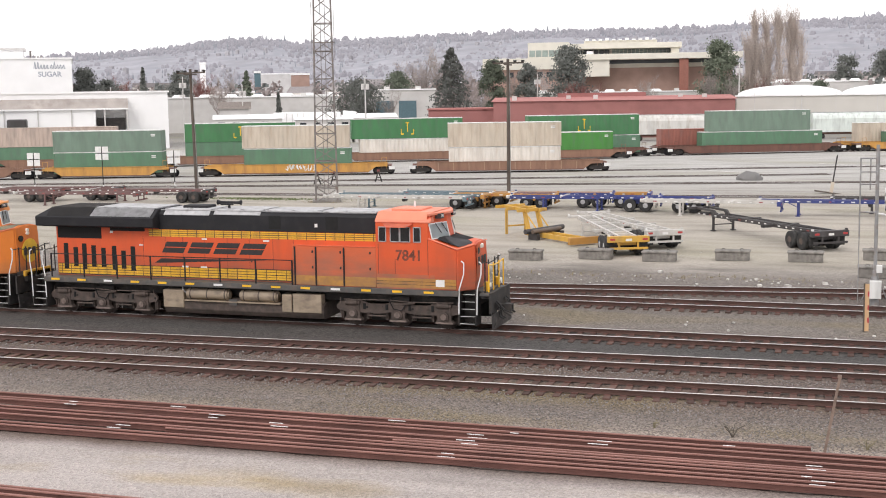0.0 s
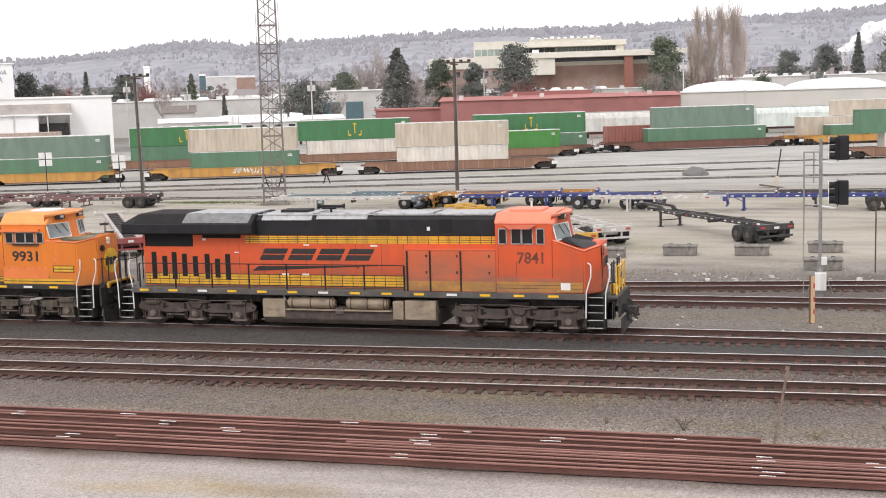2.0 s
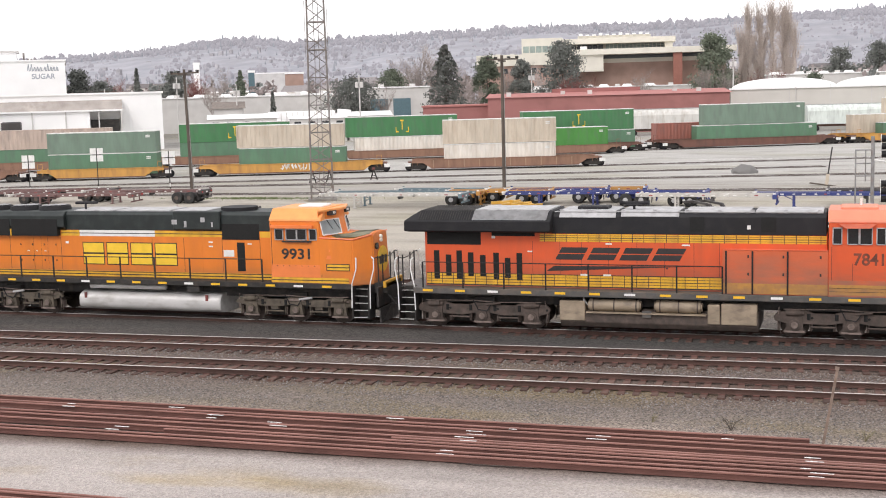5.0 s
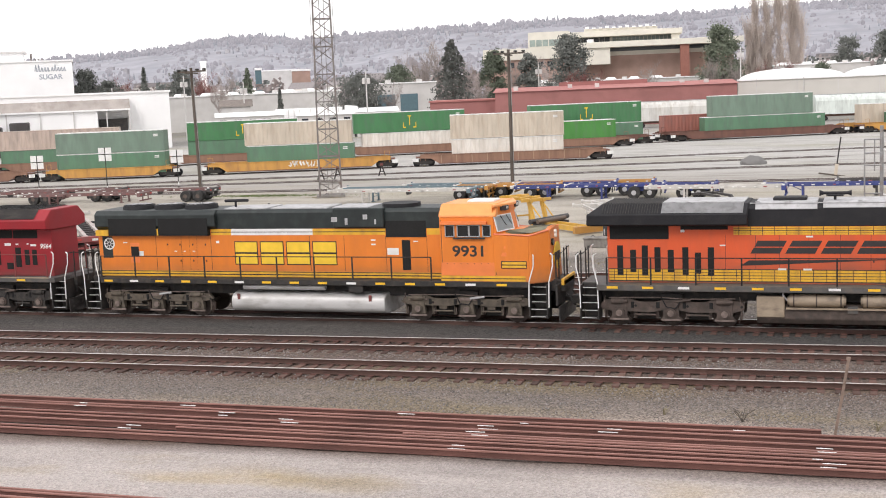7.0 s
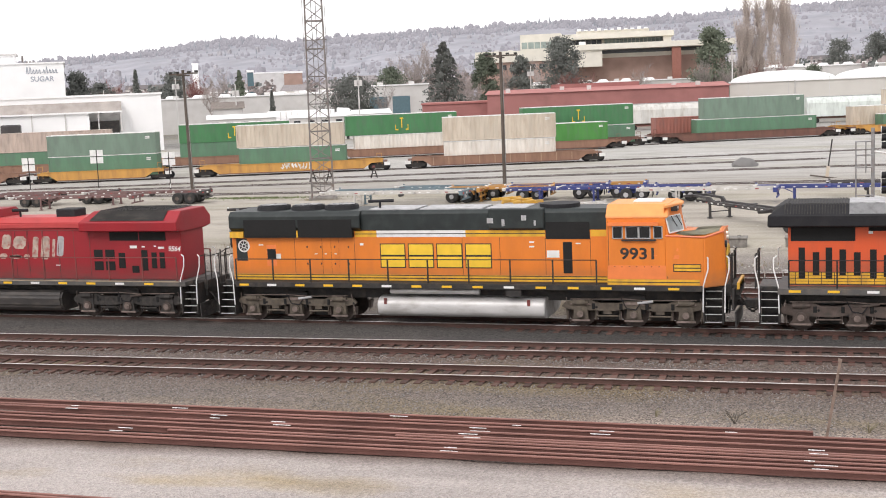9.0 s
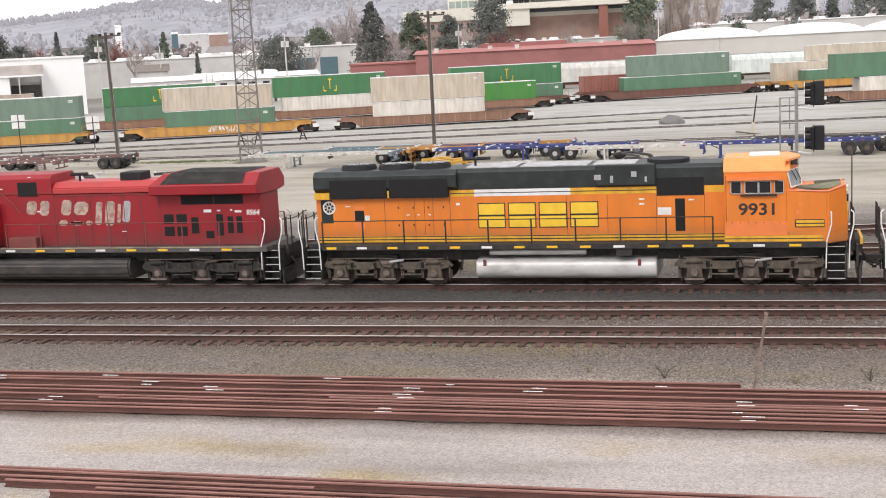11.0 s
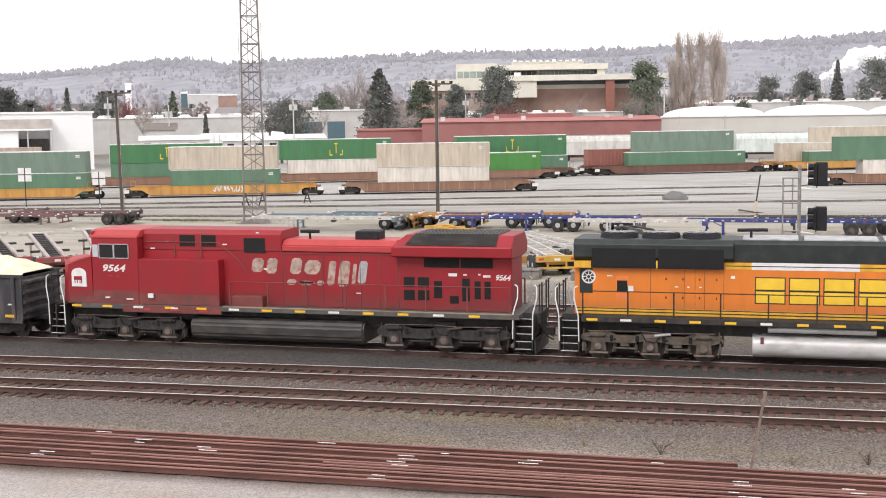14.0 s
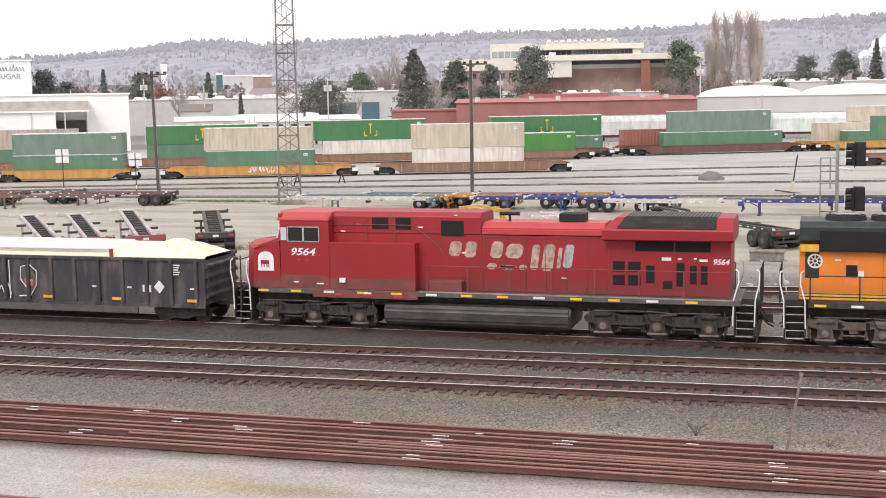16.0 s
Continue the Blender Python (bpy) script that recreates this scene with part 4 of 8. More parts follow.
def loco_classic():
    """Amber second locomotive with dark green upper hood."""
    L = thing("locomotive", pose(-46.6, TRAIN_Y, 0), "amber yellow diesel locomotive with dark green upper hood and yellow stripes", "locomotive", "locomotives of the train")
    RUNNING.append((L, -46.6))
    underframe(L, -10.1, 9.3, 1.52, 1.74, FRAME)
    part("hood", bev(bx(B(), -10.45, 5.75, -0.96, 0.96, 1.74, 3.85), 0.02), AMBER, L)
    sec = [(-0.97, 3.8), (0.97, 3.8), (0.97, 4.5), (0.85, 4.63), (-0.85, 4.63), (-0.97, 4.5)]
    part("upper_hood", bev(pr(B(), sec, -4.55, 5.72, "x"), 0.02), GREENBLACK, L, "dark green upper hood")
    sec = [(-0.97, 3.8), (0.97, 3.8), (1.18, 3.95), (1.18, 4.45), (1.0, 4.63), (-1.0, 4.63), (-1.18, 4.45), (-1.18, 3.95)]
    part("radiator_housing", bev(pr(B(), sec, -10.45, -4.5, "x"), 0.02), GREENBLACK, L, "flared dark green radiator housing")
    panels(L, "radiator_screen", [(-9.75, -7.35, 3.62, 4.3), (-7.25, -4.85, 3.62, 4.3)], 1.175, 0.02, VENT)
    panels(L, "screen_surround", [(-9.75, -4.85, 3.55, 3.85)], 0.95, 0.235, VENT)
    panels(L, "stripe_end", [(-10.42, -9.78, 3.55, 3.8), (-7.33, -7.27, 3.56, 3.85)], 0.96, 0.24, YELLOW)
    for x in (-8.85, -7.25, -5.73):
        f = part("radiator_fan", cy(cy(B(), (x, 0, 4.62), (x, 0, 4.8), 0.74, 24, 0.7), (x, 0, 4.8), (x, 0, 4.83), 0.6, 24), BLACK, L, "round rooftop fan")
        for k in range(6):
            a = k * math.pi / 6
            part("guard_bar", tube(B(), [(x - 0.6 * math.cos(a), -0.6 * math.sin(a), 4.84), (x + 0.6 * math.cos(a), 0.6 * math.sin(a), 4.84)], 0.012, 4), ROOF_GREY, f)
    for a, b in ((-4.2, -2.2), (-2.0, 0.6), (0.8, 2.4)):
        part("roof_hatch", bev(bx(B(), a, b, -0.8, 0.8, 4.6, 4.68), 0.015), ROOF_GREY, L, "pale dusty roof hatch")
    part("dynamic_brake_fan", cy(B(), (3.6, 0, 4.62), (3.6, 0, 4.78), 0.8, 24), BLACK, L, "round rooftop fan")
    part("horn", tube(cy(B(), (-3.9, -0.3, 4.6), (-3.9, -0.3, 4.95), 0.05), [(-4.4, -0.3, 4.95), (-3.3, -0.3, 4.97)], 0.07), BLACK, L)
    part("brake_blister", bev(bx(B(), 0.95, 3.2, -1.12, 1.12, 3.86, 4.66), 0.04), GREENBLACK, L)
    panels(L, "yellow_band", [(-4.8, -3.85, 3.55, 3.8), (-0.05, 3.2, 3.55, 3.8), (5.0, 5.7, 3.55, 3.8)], 0.955, 0.012, YELLOW)
    panels(L, "white_band", [(-3.85, -0.05, 3.54, 3.81)], 0.955, 0.012, WHITE, "white repainted part of the stripe")
    panels(L, "black_line", [(-4.8, 3.2, 3.66, 3.69), (-10.4, 5.7, 1.84, 1.88), (-10.4, 5.7, 1.96, 1.99)], 0.965, 0.01, DECAL_BLACK)
    panels(L, "yellow_sill_stripe", [(-10.4, 5.7, 1.76, 2.0)], 0.957, 0.008, YELLOW)
    panels(L, "air_intake", [(3.22, 4.97, 3.45, 4.12)], 0.955, 0.025, VENT)
    panels(L, "inspection_door", [(3.9, 4.26, 2.1, 3.33)], 0.955, 0.015, VENT)
    panels(L, "notice", [(3.25, 3.75, 2.72, 3.0), (-8.55, -8.2, 2.62, 2.85)], 0.955, 0.012, WHITE)
    panels(L, "tail_emblem_board", [(-10.25, -9.75, 2.55, 3.5)], 0.955, 0.01, GREENBLACK)
    for s in (-1, 1):
        c = part("tail_emblem", cy(B(), (-9.9, s * 0.96, 3.18), (-9.9, s * 0.975, 3.18), 0.27, 24), WHITE, L, "round black and white wheel-like emblem")
        for k in range(8):
            a0, a1 = k * math.pi / 4 + 0.12, (k + 1) * math.pi / 4 - 0.12
            pts = [(-9.9 + q * math.cos(a), 3.18 + q * math.sin(a)) for q, a in ((0.1, a0), (0.21, a0), (0.21, a1), (0.1, a1))]
            part("dark_sector", pr(B(), pts, *sorted((s * 0.97, s * 0.985))), DECAL_BLACK, c)
        part("hub", cy(B(), (-9.9, s * 0.97, 3.18), (-9.9, s * 0.985, 3.18), 0.06, 12), DECAL_BLACK, c)
    panels(L, "hood_door", [(-7.5 + k * 0.62, -6.92 + k * 0.62, 2.06, 3.46) for k in range(4)], 0.95, 0.014, AMBER)
    panels(L, "hood_door", [(1.4 + k * 0.9, 2.24 + k * 0.9, 2.06, 3.46) for k in range(2)], 0.95, 0.014, AMBER)
    panels(L, "door_latch", [(-7.0 + k * 0.62, -6.95 + k * 0.62, z, z + 0.08) for k in range(4) for z in (2.4, 3.1)], 0.962, 0.02, FRAME)
    panels(L, "paint_chip", [(0.9, 1.15, 4.1, 4.3), (1.5, 1.62, 3.98, 4.25), (2.3, 2.5, 4.2, 4.4), (2.8, 2.88, 4.0, 4.2)], 1.115, 0.008, ROOF_GREY, "bare patch in the green paint")
    panels(L, "access_door", [(-8.85, -8.4, 2.34, 3.22)], 0.955, 0.012, AMBER_PATCH)
    panels(L, "door_window", [(-8.82, -8.43, 2.6, 3.05)], 0.96, 0.012, VENT)
    door_lines(L, [-7.55, -6.3, -5.9, -5.55, -4.85, -0.2, 1.35, 3.2, 4.98], 2.02, 3.5, 0.952, DECAL_BLACK, 0.014)
    panels(L, "data_plate", [(-6.65, -6.52, 2.83, 2.87), (-6.2, -6.1, 2.83, 2.87), (-5.75, -5.65, 2.83, 2.87), (-4.6, -4.45, 3.2, 3.3), (-9.2, -9.0, 3.2, 3.25), (2.55, 2.75, 3.3, 3.36), (2.55, 2.75, 3.12, 3.18), (4.4, 4.6, 3.25, 3.3)], 0.96, 0.008, WHITE)
    slab_letters(L, -3.75, 1.1, 2.32, 3.24, 0.962, DECAL_YELLOW, DECAL_BLACK)
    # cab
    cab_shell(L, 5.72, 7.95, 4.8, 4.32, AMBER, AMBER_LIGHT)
    cab_windows(L, [(5.95, 6.35), (6.45, 6.95), (6.95, 7.4), (7.5, 7.85)], 3.52, 4.0)
    panels(L, "window_hood", [(5.8, 7.7, 4.02, 4.14)], 1.5, 0.14, AMBER_PATCH, "orange hood over the side windows")
    panels(L, "window_ledge", [(6.3, 7.6, 3.44, 3.5)], 1.5, 0.1, FRAME)
    panels(L, "rivet_row", [(6.0 + 0.28 * k, 6.03 + 0.28 * k, 2.44, 2.47) for k in range(7)], 1.505, 0.008, FRAME)
    panels(L, "cab_mark", [(7.5, 7.62, 2.86, 2.9), (8.15, 8.45, 2.75, 2.9), (8.3, 8.42, 3.05, 3.15)], 1.5, 0.008, AMBER_PATCH)
    panels(L, "cab_door_seam", [(5.78, 5.8, 2.0, 4.2), (8.0, 8.02, 2.0, 3.55)], 1.5, 0.006, DECAL_BLACK)
    panels(L, "repaint_patch", [(5.74, 7.95, 1.98, 2.5)], 1.5, 0.008, AMBER_PATCH, "patch of fresher orange paint")
    panels(L, "cab_sill_stripe", [(5.72, 9.2, 1.76, 1.97)], 1.5, 0.012, YELLOW)
    panels(L, "black_line", [(5.72, 9.2, 1.85, 1.88)], 1.51, 0.01, DECAL_BLACK)
    panels(L, "nose_stripe_edge", [(8.22, 9.25, 2.27, 2.56)], 1.49, 0.014, DECAL_BLACK)
    panels(L, "nose_stripe", [(8.26, 9.23, 2.3, 2.39), (8.26, 9.23, 2.43, 2.53)], 1.495, 0.014, YELLOW)
    for s in (-1, 1):
        words("9931", 0.6, DECAL_BLACK, L, pose(6.93, s * 1.505, 2.93, 90, 0, 0 if s < 0 else 180), "road_number", "black road number", squash=1.18)
        part("number_board", bx(B(), 8.0, 8.33, *sorted((s * 0.5, s * 0.95)), 4.5, 4.69), DECAL_BLACK, L)
        words("9931", 0.14, WHITE, L, pose(8.335, s * 0.73, 4.6, 90, 0, 90), "number_board_digits")
    part("roof_unit", bev(bx(B(), 6.6, 7.7, -0.5, 0.5, 4.78, 4.88), 0.03), WHITE, L, "pale air conditioner on the cab roof")
    n = wide_nose(L, 7.95, 10.1, 3.62, 3.55, AMBER, NOSETOP)
    for z in (3.15, 3.0):
        part("headlight", cy(B(), (10.02, 0.0, z + 0.4), (10.12, 0.0, z + 0.4), 0.08, 14), LAMP, n)
    part("nose_window", cy(B(), (10.02, -0.5, 3.2), (10.115, -0.5, 3.2), 0.14, 16), GLASS, n)
    part("nose_badge", cy(B(), (10.07, 0.1, 2.6), (10.11, 0.1, 2.6), 0.55, 24), DECAL_YELLOW, n, "round yellow badge with dark blocks")
    for i in range(3):
        part("nose_mark", bx(B(), 10.1, 10.125, -0.35 + i * 0.3, -0.12 + i * 0.3, 2.42, 2.75), DECAL_BLACK, n)
    truck(L, (-9.5, -7.53, -5.55), TRUCK_TAN, False)
    truck(L, (4.58, 6.65, 8.63), TRUCK_TAN, False)
    prof = [(math.copysign(abs(math.cos(a)) ** 0.45, math.cos(a)) * 1.4, 0.72 + math.copysign(abs(math.sin(a)) ** 0.6, math.sin(a)) * 0.44) for a in [2 * math.pi * (k + 0.5) / 28 for k in range(28)]]
    tank = part("fuel_tank", bev(pr(B(), prof, -3.8, 3.2, "x"), 0.04), SILVER, L, "silver rounded fuel tank", smooth=True)
    for s in (-1, 1):
        part("air_reservoir", bev(cy(B(), (-3.25, s * 1.25, 1.38), (0.55, s * 1.25, 1.38), 0.11, 14), 0.03, 1), SILVER, tank, "long pale pipe-shaped air reservoir", smooth=True)
        for x in (-3.5, 2.5):
            part("tank_gauge", bx(B(), x, x + 0.12, *sorted((s * 1.35, s * 1.4)), 0.85, 1.1), RED_DUSTY, tank)
        part("junction_box", bx(B(), 1.7, 2.3, *sorted((s * 1.2, s * 1.5)), 1.25, 1.5), FRAME, L)
    coupler(L, 11.05, 1), coupler(L, -11.05, -1)
    steps(L, 9.36, 9.98, 1), steps(L, -10.9, -10.25, -1)
    end_rails(L, 9.3, 10.1, 1, WHITE), end_rails(L, -10.2, -10.95, -1, WHITE)
    for x0, x1 in ((9.3, 10.6), (-10.95, -10.1)):
        part("end_platform", bx(B(), x0, x1, -0.85, 0.85, 1.3, 1.7), FRAME, L)
    part("front_platform_edge", bx(B(), 10.5, 10.6, -1.0, 1.0, 1.55, 1.8), YELLOW, L)
    plow(L, 10.45, 1)
    side_rails(L, -10.05, 5.3, FRAME, 1.62, 2.7)
    reflectors(L, -9.9, 8.9, 1.62, 1.28, 0.42, (SAFETY, WHITE, SAFETY, SAFETY))
    return L


def loco_red():
    """Red third locomotive, running cab last."""
    L = thing("locomotive", pose(-69.0, TRAIN_Y, 0), "faded red diesel locomotive running cab backward with worn lettering", "locomotive", "locomotives of the train")
    RUNNING.append((L, -69.0))
    underframe(L, -9.4, 9.9, 1.5, 1.7, DECKGREY)
    panels(L, "deep_sill", [(-7.1, -2.6, 1.38, 1.68)], 1.5, 0.055, RED_DUSTY)
    part("hood", bev(bx(B(), -6.4, 9.5, -0.97, 0.97, 1.7, 4.0), 0.02), RED, L)
    sec = [(-1.0, 3.95), (1.0, 3.95), (1.0, 4.66), (0.8, 4.82), (-0.8, 4.82), (-1.0, 4.66)]
    part("inverter_hood", bev(pr(B(), sec, -6.35, -0.1, "x"), 0.03), RED, L)
    sec = [(-0.97, 3.9), (0.97, 3.9), (0.97, 4.2), (0.72, 4.44), (-0.72, 4.44), (-0.97, 4.2)]
    part("engine_hood", bev(pr(B(), sec, -0.1, 4.8, "x"), 0.04, 2), RED_LIGHT, L, "rounded pale red engine hood", smooth=True)
    sec = [(-1.0, 3.8), (1.0, 3.8), (1.5, 3.88), (1.52, 4.28), (1.02, 4.72), (-1.02, 4.72), (-1.52, 4.28), (-1.5, 3.88)]
    bm = pr(B(), sec, 4.75, 9.62, "x")
    for v in bm.verts:
        if v.co.x < 5 and v.co.z > 4.5:
            v.co.x += 0.5
    part("radiator_wing", bev(bm, 0.03), RED, L)
    for s in (-1, 1):
        bm = B()
        v = [bm.verts.new(p) for p in ((5.3, s * 1.49, 4.34), (9.0, s * 1.49, 4.34), (9.0, s * 1.03, 4.74), (5.6, s * 1.03, 4.74))]
        bm.faces.new(v)
        bmesh.ops.solidify(bm, geom=bm.faces[:], thickness=0.02)
        part("sloping_grille", bm, TANKDARK, L, "dark radiator grille")
    part("radiator_grille", bx(B(), 5.6, 9.0, -1.0, 1.0, 4.72, 4.76), TANKDARK, L, "dark radiator grille")
    part("exhaust", bev(bx(B(), 2.9, 3.9, -0.45, 0.45, 4.4, 4.78), 0.04), BLACK, L)
    for k in range(24):
        part("radiator_slat", bx(B(), 5.66 + k * 0.14, 5.7 + k * 0.14, -1.0, 1.0, 4.755, 4.772), VENT, L)
    part("horn", tube(cy(B(), (0.9, -0.3, 4.4), (0.9, -0.3, 4.75), 0.05), [(0.5, -0.3, 4.74), (1.3, -0.3, 4.74)], 0.08), BLACK, L)
    panels(L, "hood_window", [(-4.65, -3.95, 4.12, 4.6), (-3.7, -3.0, 4.12, 4.6), (-1.75, -0.8, 3.9, 4.5)], 0.985, 0.025, VENT)
    panels(L, "radiator_screen", [(5.95, 7.4, 3.42, 3.8), (7.45, 8.75, 3.42, 3.8)], 0.965, 0.02, VENT)
    panels(L, "louvre", [(5.1, 5.55, 2.62, 3.02), (5.68, 6.15, 2.62, 3.02), (5.1, 5.55, 2.1, 2.5), (5.68, 6.15, 2.1, 2.5), (6.35, 6.68, 2.2, 2.88), (7.5, 7.8, 2.1, 3.0), (8.0, 8.25, 2.2, 2.9), (8.4, 8.65, 2.2, 2.9), (7.0, 7.35, 2.0, 2.3)], 0.965, 0.02, VENT)
    panels(L, "data_plate", [(6.95, 7.3, 3.08, 3.2), (7.55, 7.7, 3.12, 3.18), (8.35, 8.65, 3.06, 3.15), (8.15, 8.25, 3.14, 3.2), (3.1, 3.3, 2.3, 2.34), (-0.9, -0.75, 3.2, 3.26)], 0.98, 0.008, WHITE)
    door_lines(L, [-0.05, 1.0, 1.7, 2.5, 3.3, 4.1, 4.9], 1.75, 3.9, 0.962, DECAL_BLACK, 0.016)
    # worn company mark as faded blocks
    for s in (-1, 1):
        for a, b, c, e, m in ((-1.45, -0.95, 3.1, 3.68, DECAL_FADED), (-0.8, -0.35, 3.05, 3.68, DECAL_FADED), (0.25, 0.72, 3.05, 3.7, DECAL_FADED), (0.86, 1.54, 3.05, 3.62, DECAL_FADED),
                              (1.85, 2.15, 2.62, 3.6, DECAL_FADED), (2.3, 2.75, 2.58, 3.62, DECAL_FADED), (2.9, 3.05, 2.7, 3.5, DECAL_FADED), (3.15, 3.5, 2.72, 3.62, ROOF_GREY), (0.1, 0.5, 2.6, 2.84, DECAL_FADED), (0.62, 1.3, 2.6, 2.78, DECAL_FADED), (1.4, 1.7, 2.6, 2.8, DECAL_FADED)):
            k = 0.12 * (e - c)
            w = (b - a) * 0.22
            part("worn_mark", pr(B(), [(a, c + w), (a + w, c), (b - w, c), (b, c + w), (b + k, e - w), (b + k - w, e), (a + k + w, e), (a + k, e - w)], *sorted((s * 0.967, s * 0.975))), m, L, "worn cream company marking as plain blocks")
    for s in (-1, 1):
        lo, hi = sorted((s * 0.9, s * 1.47))
        part("equipment_cabinet", bev(bx(B(), -6.4, -2.7, lo, hi, 1.7, 3.62), 0.02), RED, L)
        for x in (-4.9, -3.7):
            part("cabinet_bar", bx(B(), x, x + 0.05, *sorted((s * 0.97, s * 1.02)), 3.65, 4.6), RED_DUSTY, L)
        part("hood_rail", tube(B(), [(-6.3, s * 1.03, 4.3), (-2.9, s * 1.03, 4.3), (-1.9, s * 1.2, 3.6), (-1.6, s * 1.2, 3.2)], 0.02), RED_DUSTY, L)
        part("battery_box", bev(bx(B(), -2.2, -0.8, *sorted((s * 1.0, s * 1.45)), 1.7, 2.15), 0.02), RED_DUSTY, L)
    panels(L, "walkway_edge", [(-2.5, 9.6, 1.68, 1.73)], 1.5, 0.06, BEIGE, "dusty pale walkway edge")
    panels(L, "hood_door_frame", [(-0.02 + k * 0.82, 0.01 + k * 0.82, 2.0, 3.85) for k in range(7)], 0.965, 0.014, RED_DUSTY)
    panels(L, "panel_joint", [(-6.3, -0.1, 4.02, 4.05), (-0.1, 4.8, 3.88, 3.91)], 1.0, 0.008, RED_DUSTY)
    panels(L, "small_sign", [(-5.3, -5.12, 4.28, 4.32), (-2.7, -2.5, 4.2, 4.25), (-6.0, -5.8, 4.0, 4.05), (-1.2, -1.05, 4.7, 4.74)], 1.0, 0.01, WHITE)
    panels(L, "cab_number_underline", [(-7.75, -7.6, 2.88, 2.91), (-7.4, -7.25, 2.86, 2.89)], 1.5, 0.008, RED_LIGHT)
    cab_shell(L, -6.35, -8.5, 4.8, 4.5, RED, RED_LIGHT, -1, 4.35, 3.75)
    cab_windows(L, [(-8.15, -7.45), (-7.45, -6.75)], 3.62, 4.24)
    panels(L, "corner_window", [(-8.45, -8.2, 3.68, 4.2)], 1.5, 0.012, SHIELD)
    panels(L, "dirt_skirt", [(-8.5, -6.4, 1.72, 2.25), (-9.6, -8.5, 1.72, 2.0)], 1.49, 0.014, RED_DUSTY)
    panels(L, "cabinet_skirt", [(-6.38, -2.72, 1.72, 2.15)], 1.468, 0.01, RED_DUSTY)
    for s in (-1, 1):
        words("9564", 0.3, WHITE, L, pose(9.13, s * 0.972, 3.05, 90, 0, 0 if s < 0 else 180), "rear_road_number", "white slanting road number", shear=0.25)
        words("9564", 0.4, WHITE, L, pose(-7.52, s * 1.505, 3.2, 90, 0, 0 if s < 0 else 180), "road_number", "white slanting road number", shear=0.25, squash=1.35)
        bm = B()
        pts = [(-9.5, 2.4), (-8.8, 2.4), (-8.8, 2.95)] + [(-9.15 + 0.35 * math.cos(a), 2.95 + 0.25 * math.sin(a)) for a in [math.pi * k / 8 for k in range(1, 8)]] + [(-9.5, 2.95)]
        c = part("arched_emblem", pr(bm, pts, *sorted((s * 1.47, s * 1.512))), WHITE, L, "white arched emblem with a plain red shape")
        bm = bx(B(), -9.38, -9.0, *sorted((s * 1.5, s * 1.52)), 2.68, 2.84)
        for x in (-9.36, -9.25, -9.12, -9.04):
            bx(bm, x, x + 0.04, *sorted((s * 1.5, s * 1.52)), 2.54, 2.7)
        part("emblem_shape", bm, RED, c)
    wide_nose(L, -8.5, -10.3, 3.68, 3.3, RED, RED_LIGHT, -1)
    panels(L, "red_label", [(-4.9, -4.5, 1.47, 1.55), (-3.6, -3.2, 1.45, 1.53), (-6.1, -5.85, 1.47, 1.55)], 1.55, 0.02, RED_LIGHT)
    panels(L, "white_label", [(-4.85, -4.55, 1.56, 1.62), (-6.9, -6.6, 1.9, 1.95), (-5.9, -5.65, 2.0, 2.18), (-7.9, -7.7, 1.95, 2.0)], 1.5, 0.075, WHITE)
    truck(L, (-9.1, -7.2, -5.2), TRUCK_DARK)
    truck(L, (4.75, 6.8, 8.75), TRUCK_DARK)
    prof = [(-1.15, 0.28), (1.15, 0.28), (1.38, 0.5), (1.42, 0.95), (1.25, 1.2), (-1.25, 1.2), (-1.42, 0.95), (-1.38, 0.5)]
    part("fuel_tank", bev(pr(B(), prof, -4.1, 3.5, "x"), 0.08, 3), TANKDARK, L, "dark grey rounded fuel tank", smooth=True)
    coupler(L, 11.0, 1), coupler(L, -11.0, -1)
    steps(L, 9.72, 10.35, 1), steps(L, -10.6, -9.95, -1)
    end_rails(L, 9.62, 10.4, 1, WHITE), end_rails(L, -9.9, -10.65, -1, WHITE)
    for x0, x1 in ((9.8, 10.6), (-10.6, -9.4)):
        part("end_platform", bx(B(), x0, x1, -0.85, 0.85, 1.3, 1.68), FRAME, L)
    plow(L, 10.45, 1), plow(L, -10.45, -1)
    side_rails(L, -2.2, 9.5, RED_DUSTY, 1.75, 2.74)
    reflectors(L, -9.5, 9.0, 1.6, 1.45, 0.45, (SAFETY, SAFETY, WHITE))
    return L


CARBLACK = mat("black_gondola_steel", (0.042, 0.042, 0.047), 0.65, var=0.3, scale=1.5, stain=(0.15, 0.125, 0.115), amount=0.6, stretch=UP)
SALT = mat("pale_cream_load", (0.82, 0.76, 0.58), 0.9, var=0.06, scale=1.2, stain=(0.75, 0.6, 0.33), amount=0.5, bump=0.3)
SALT_WHITE = mat("white_load_cover", (0.85, 0.84, 0.8), 0.8, var=0.05)
PINK = mat("red_graffiti", (0.5, 0.16, 0.12), 0.6, var=0.2)


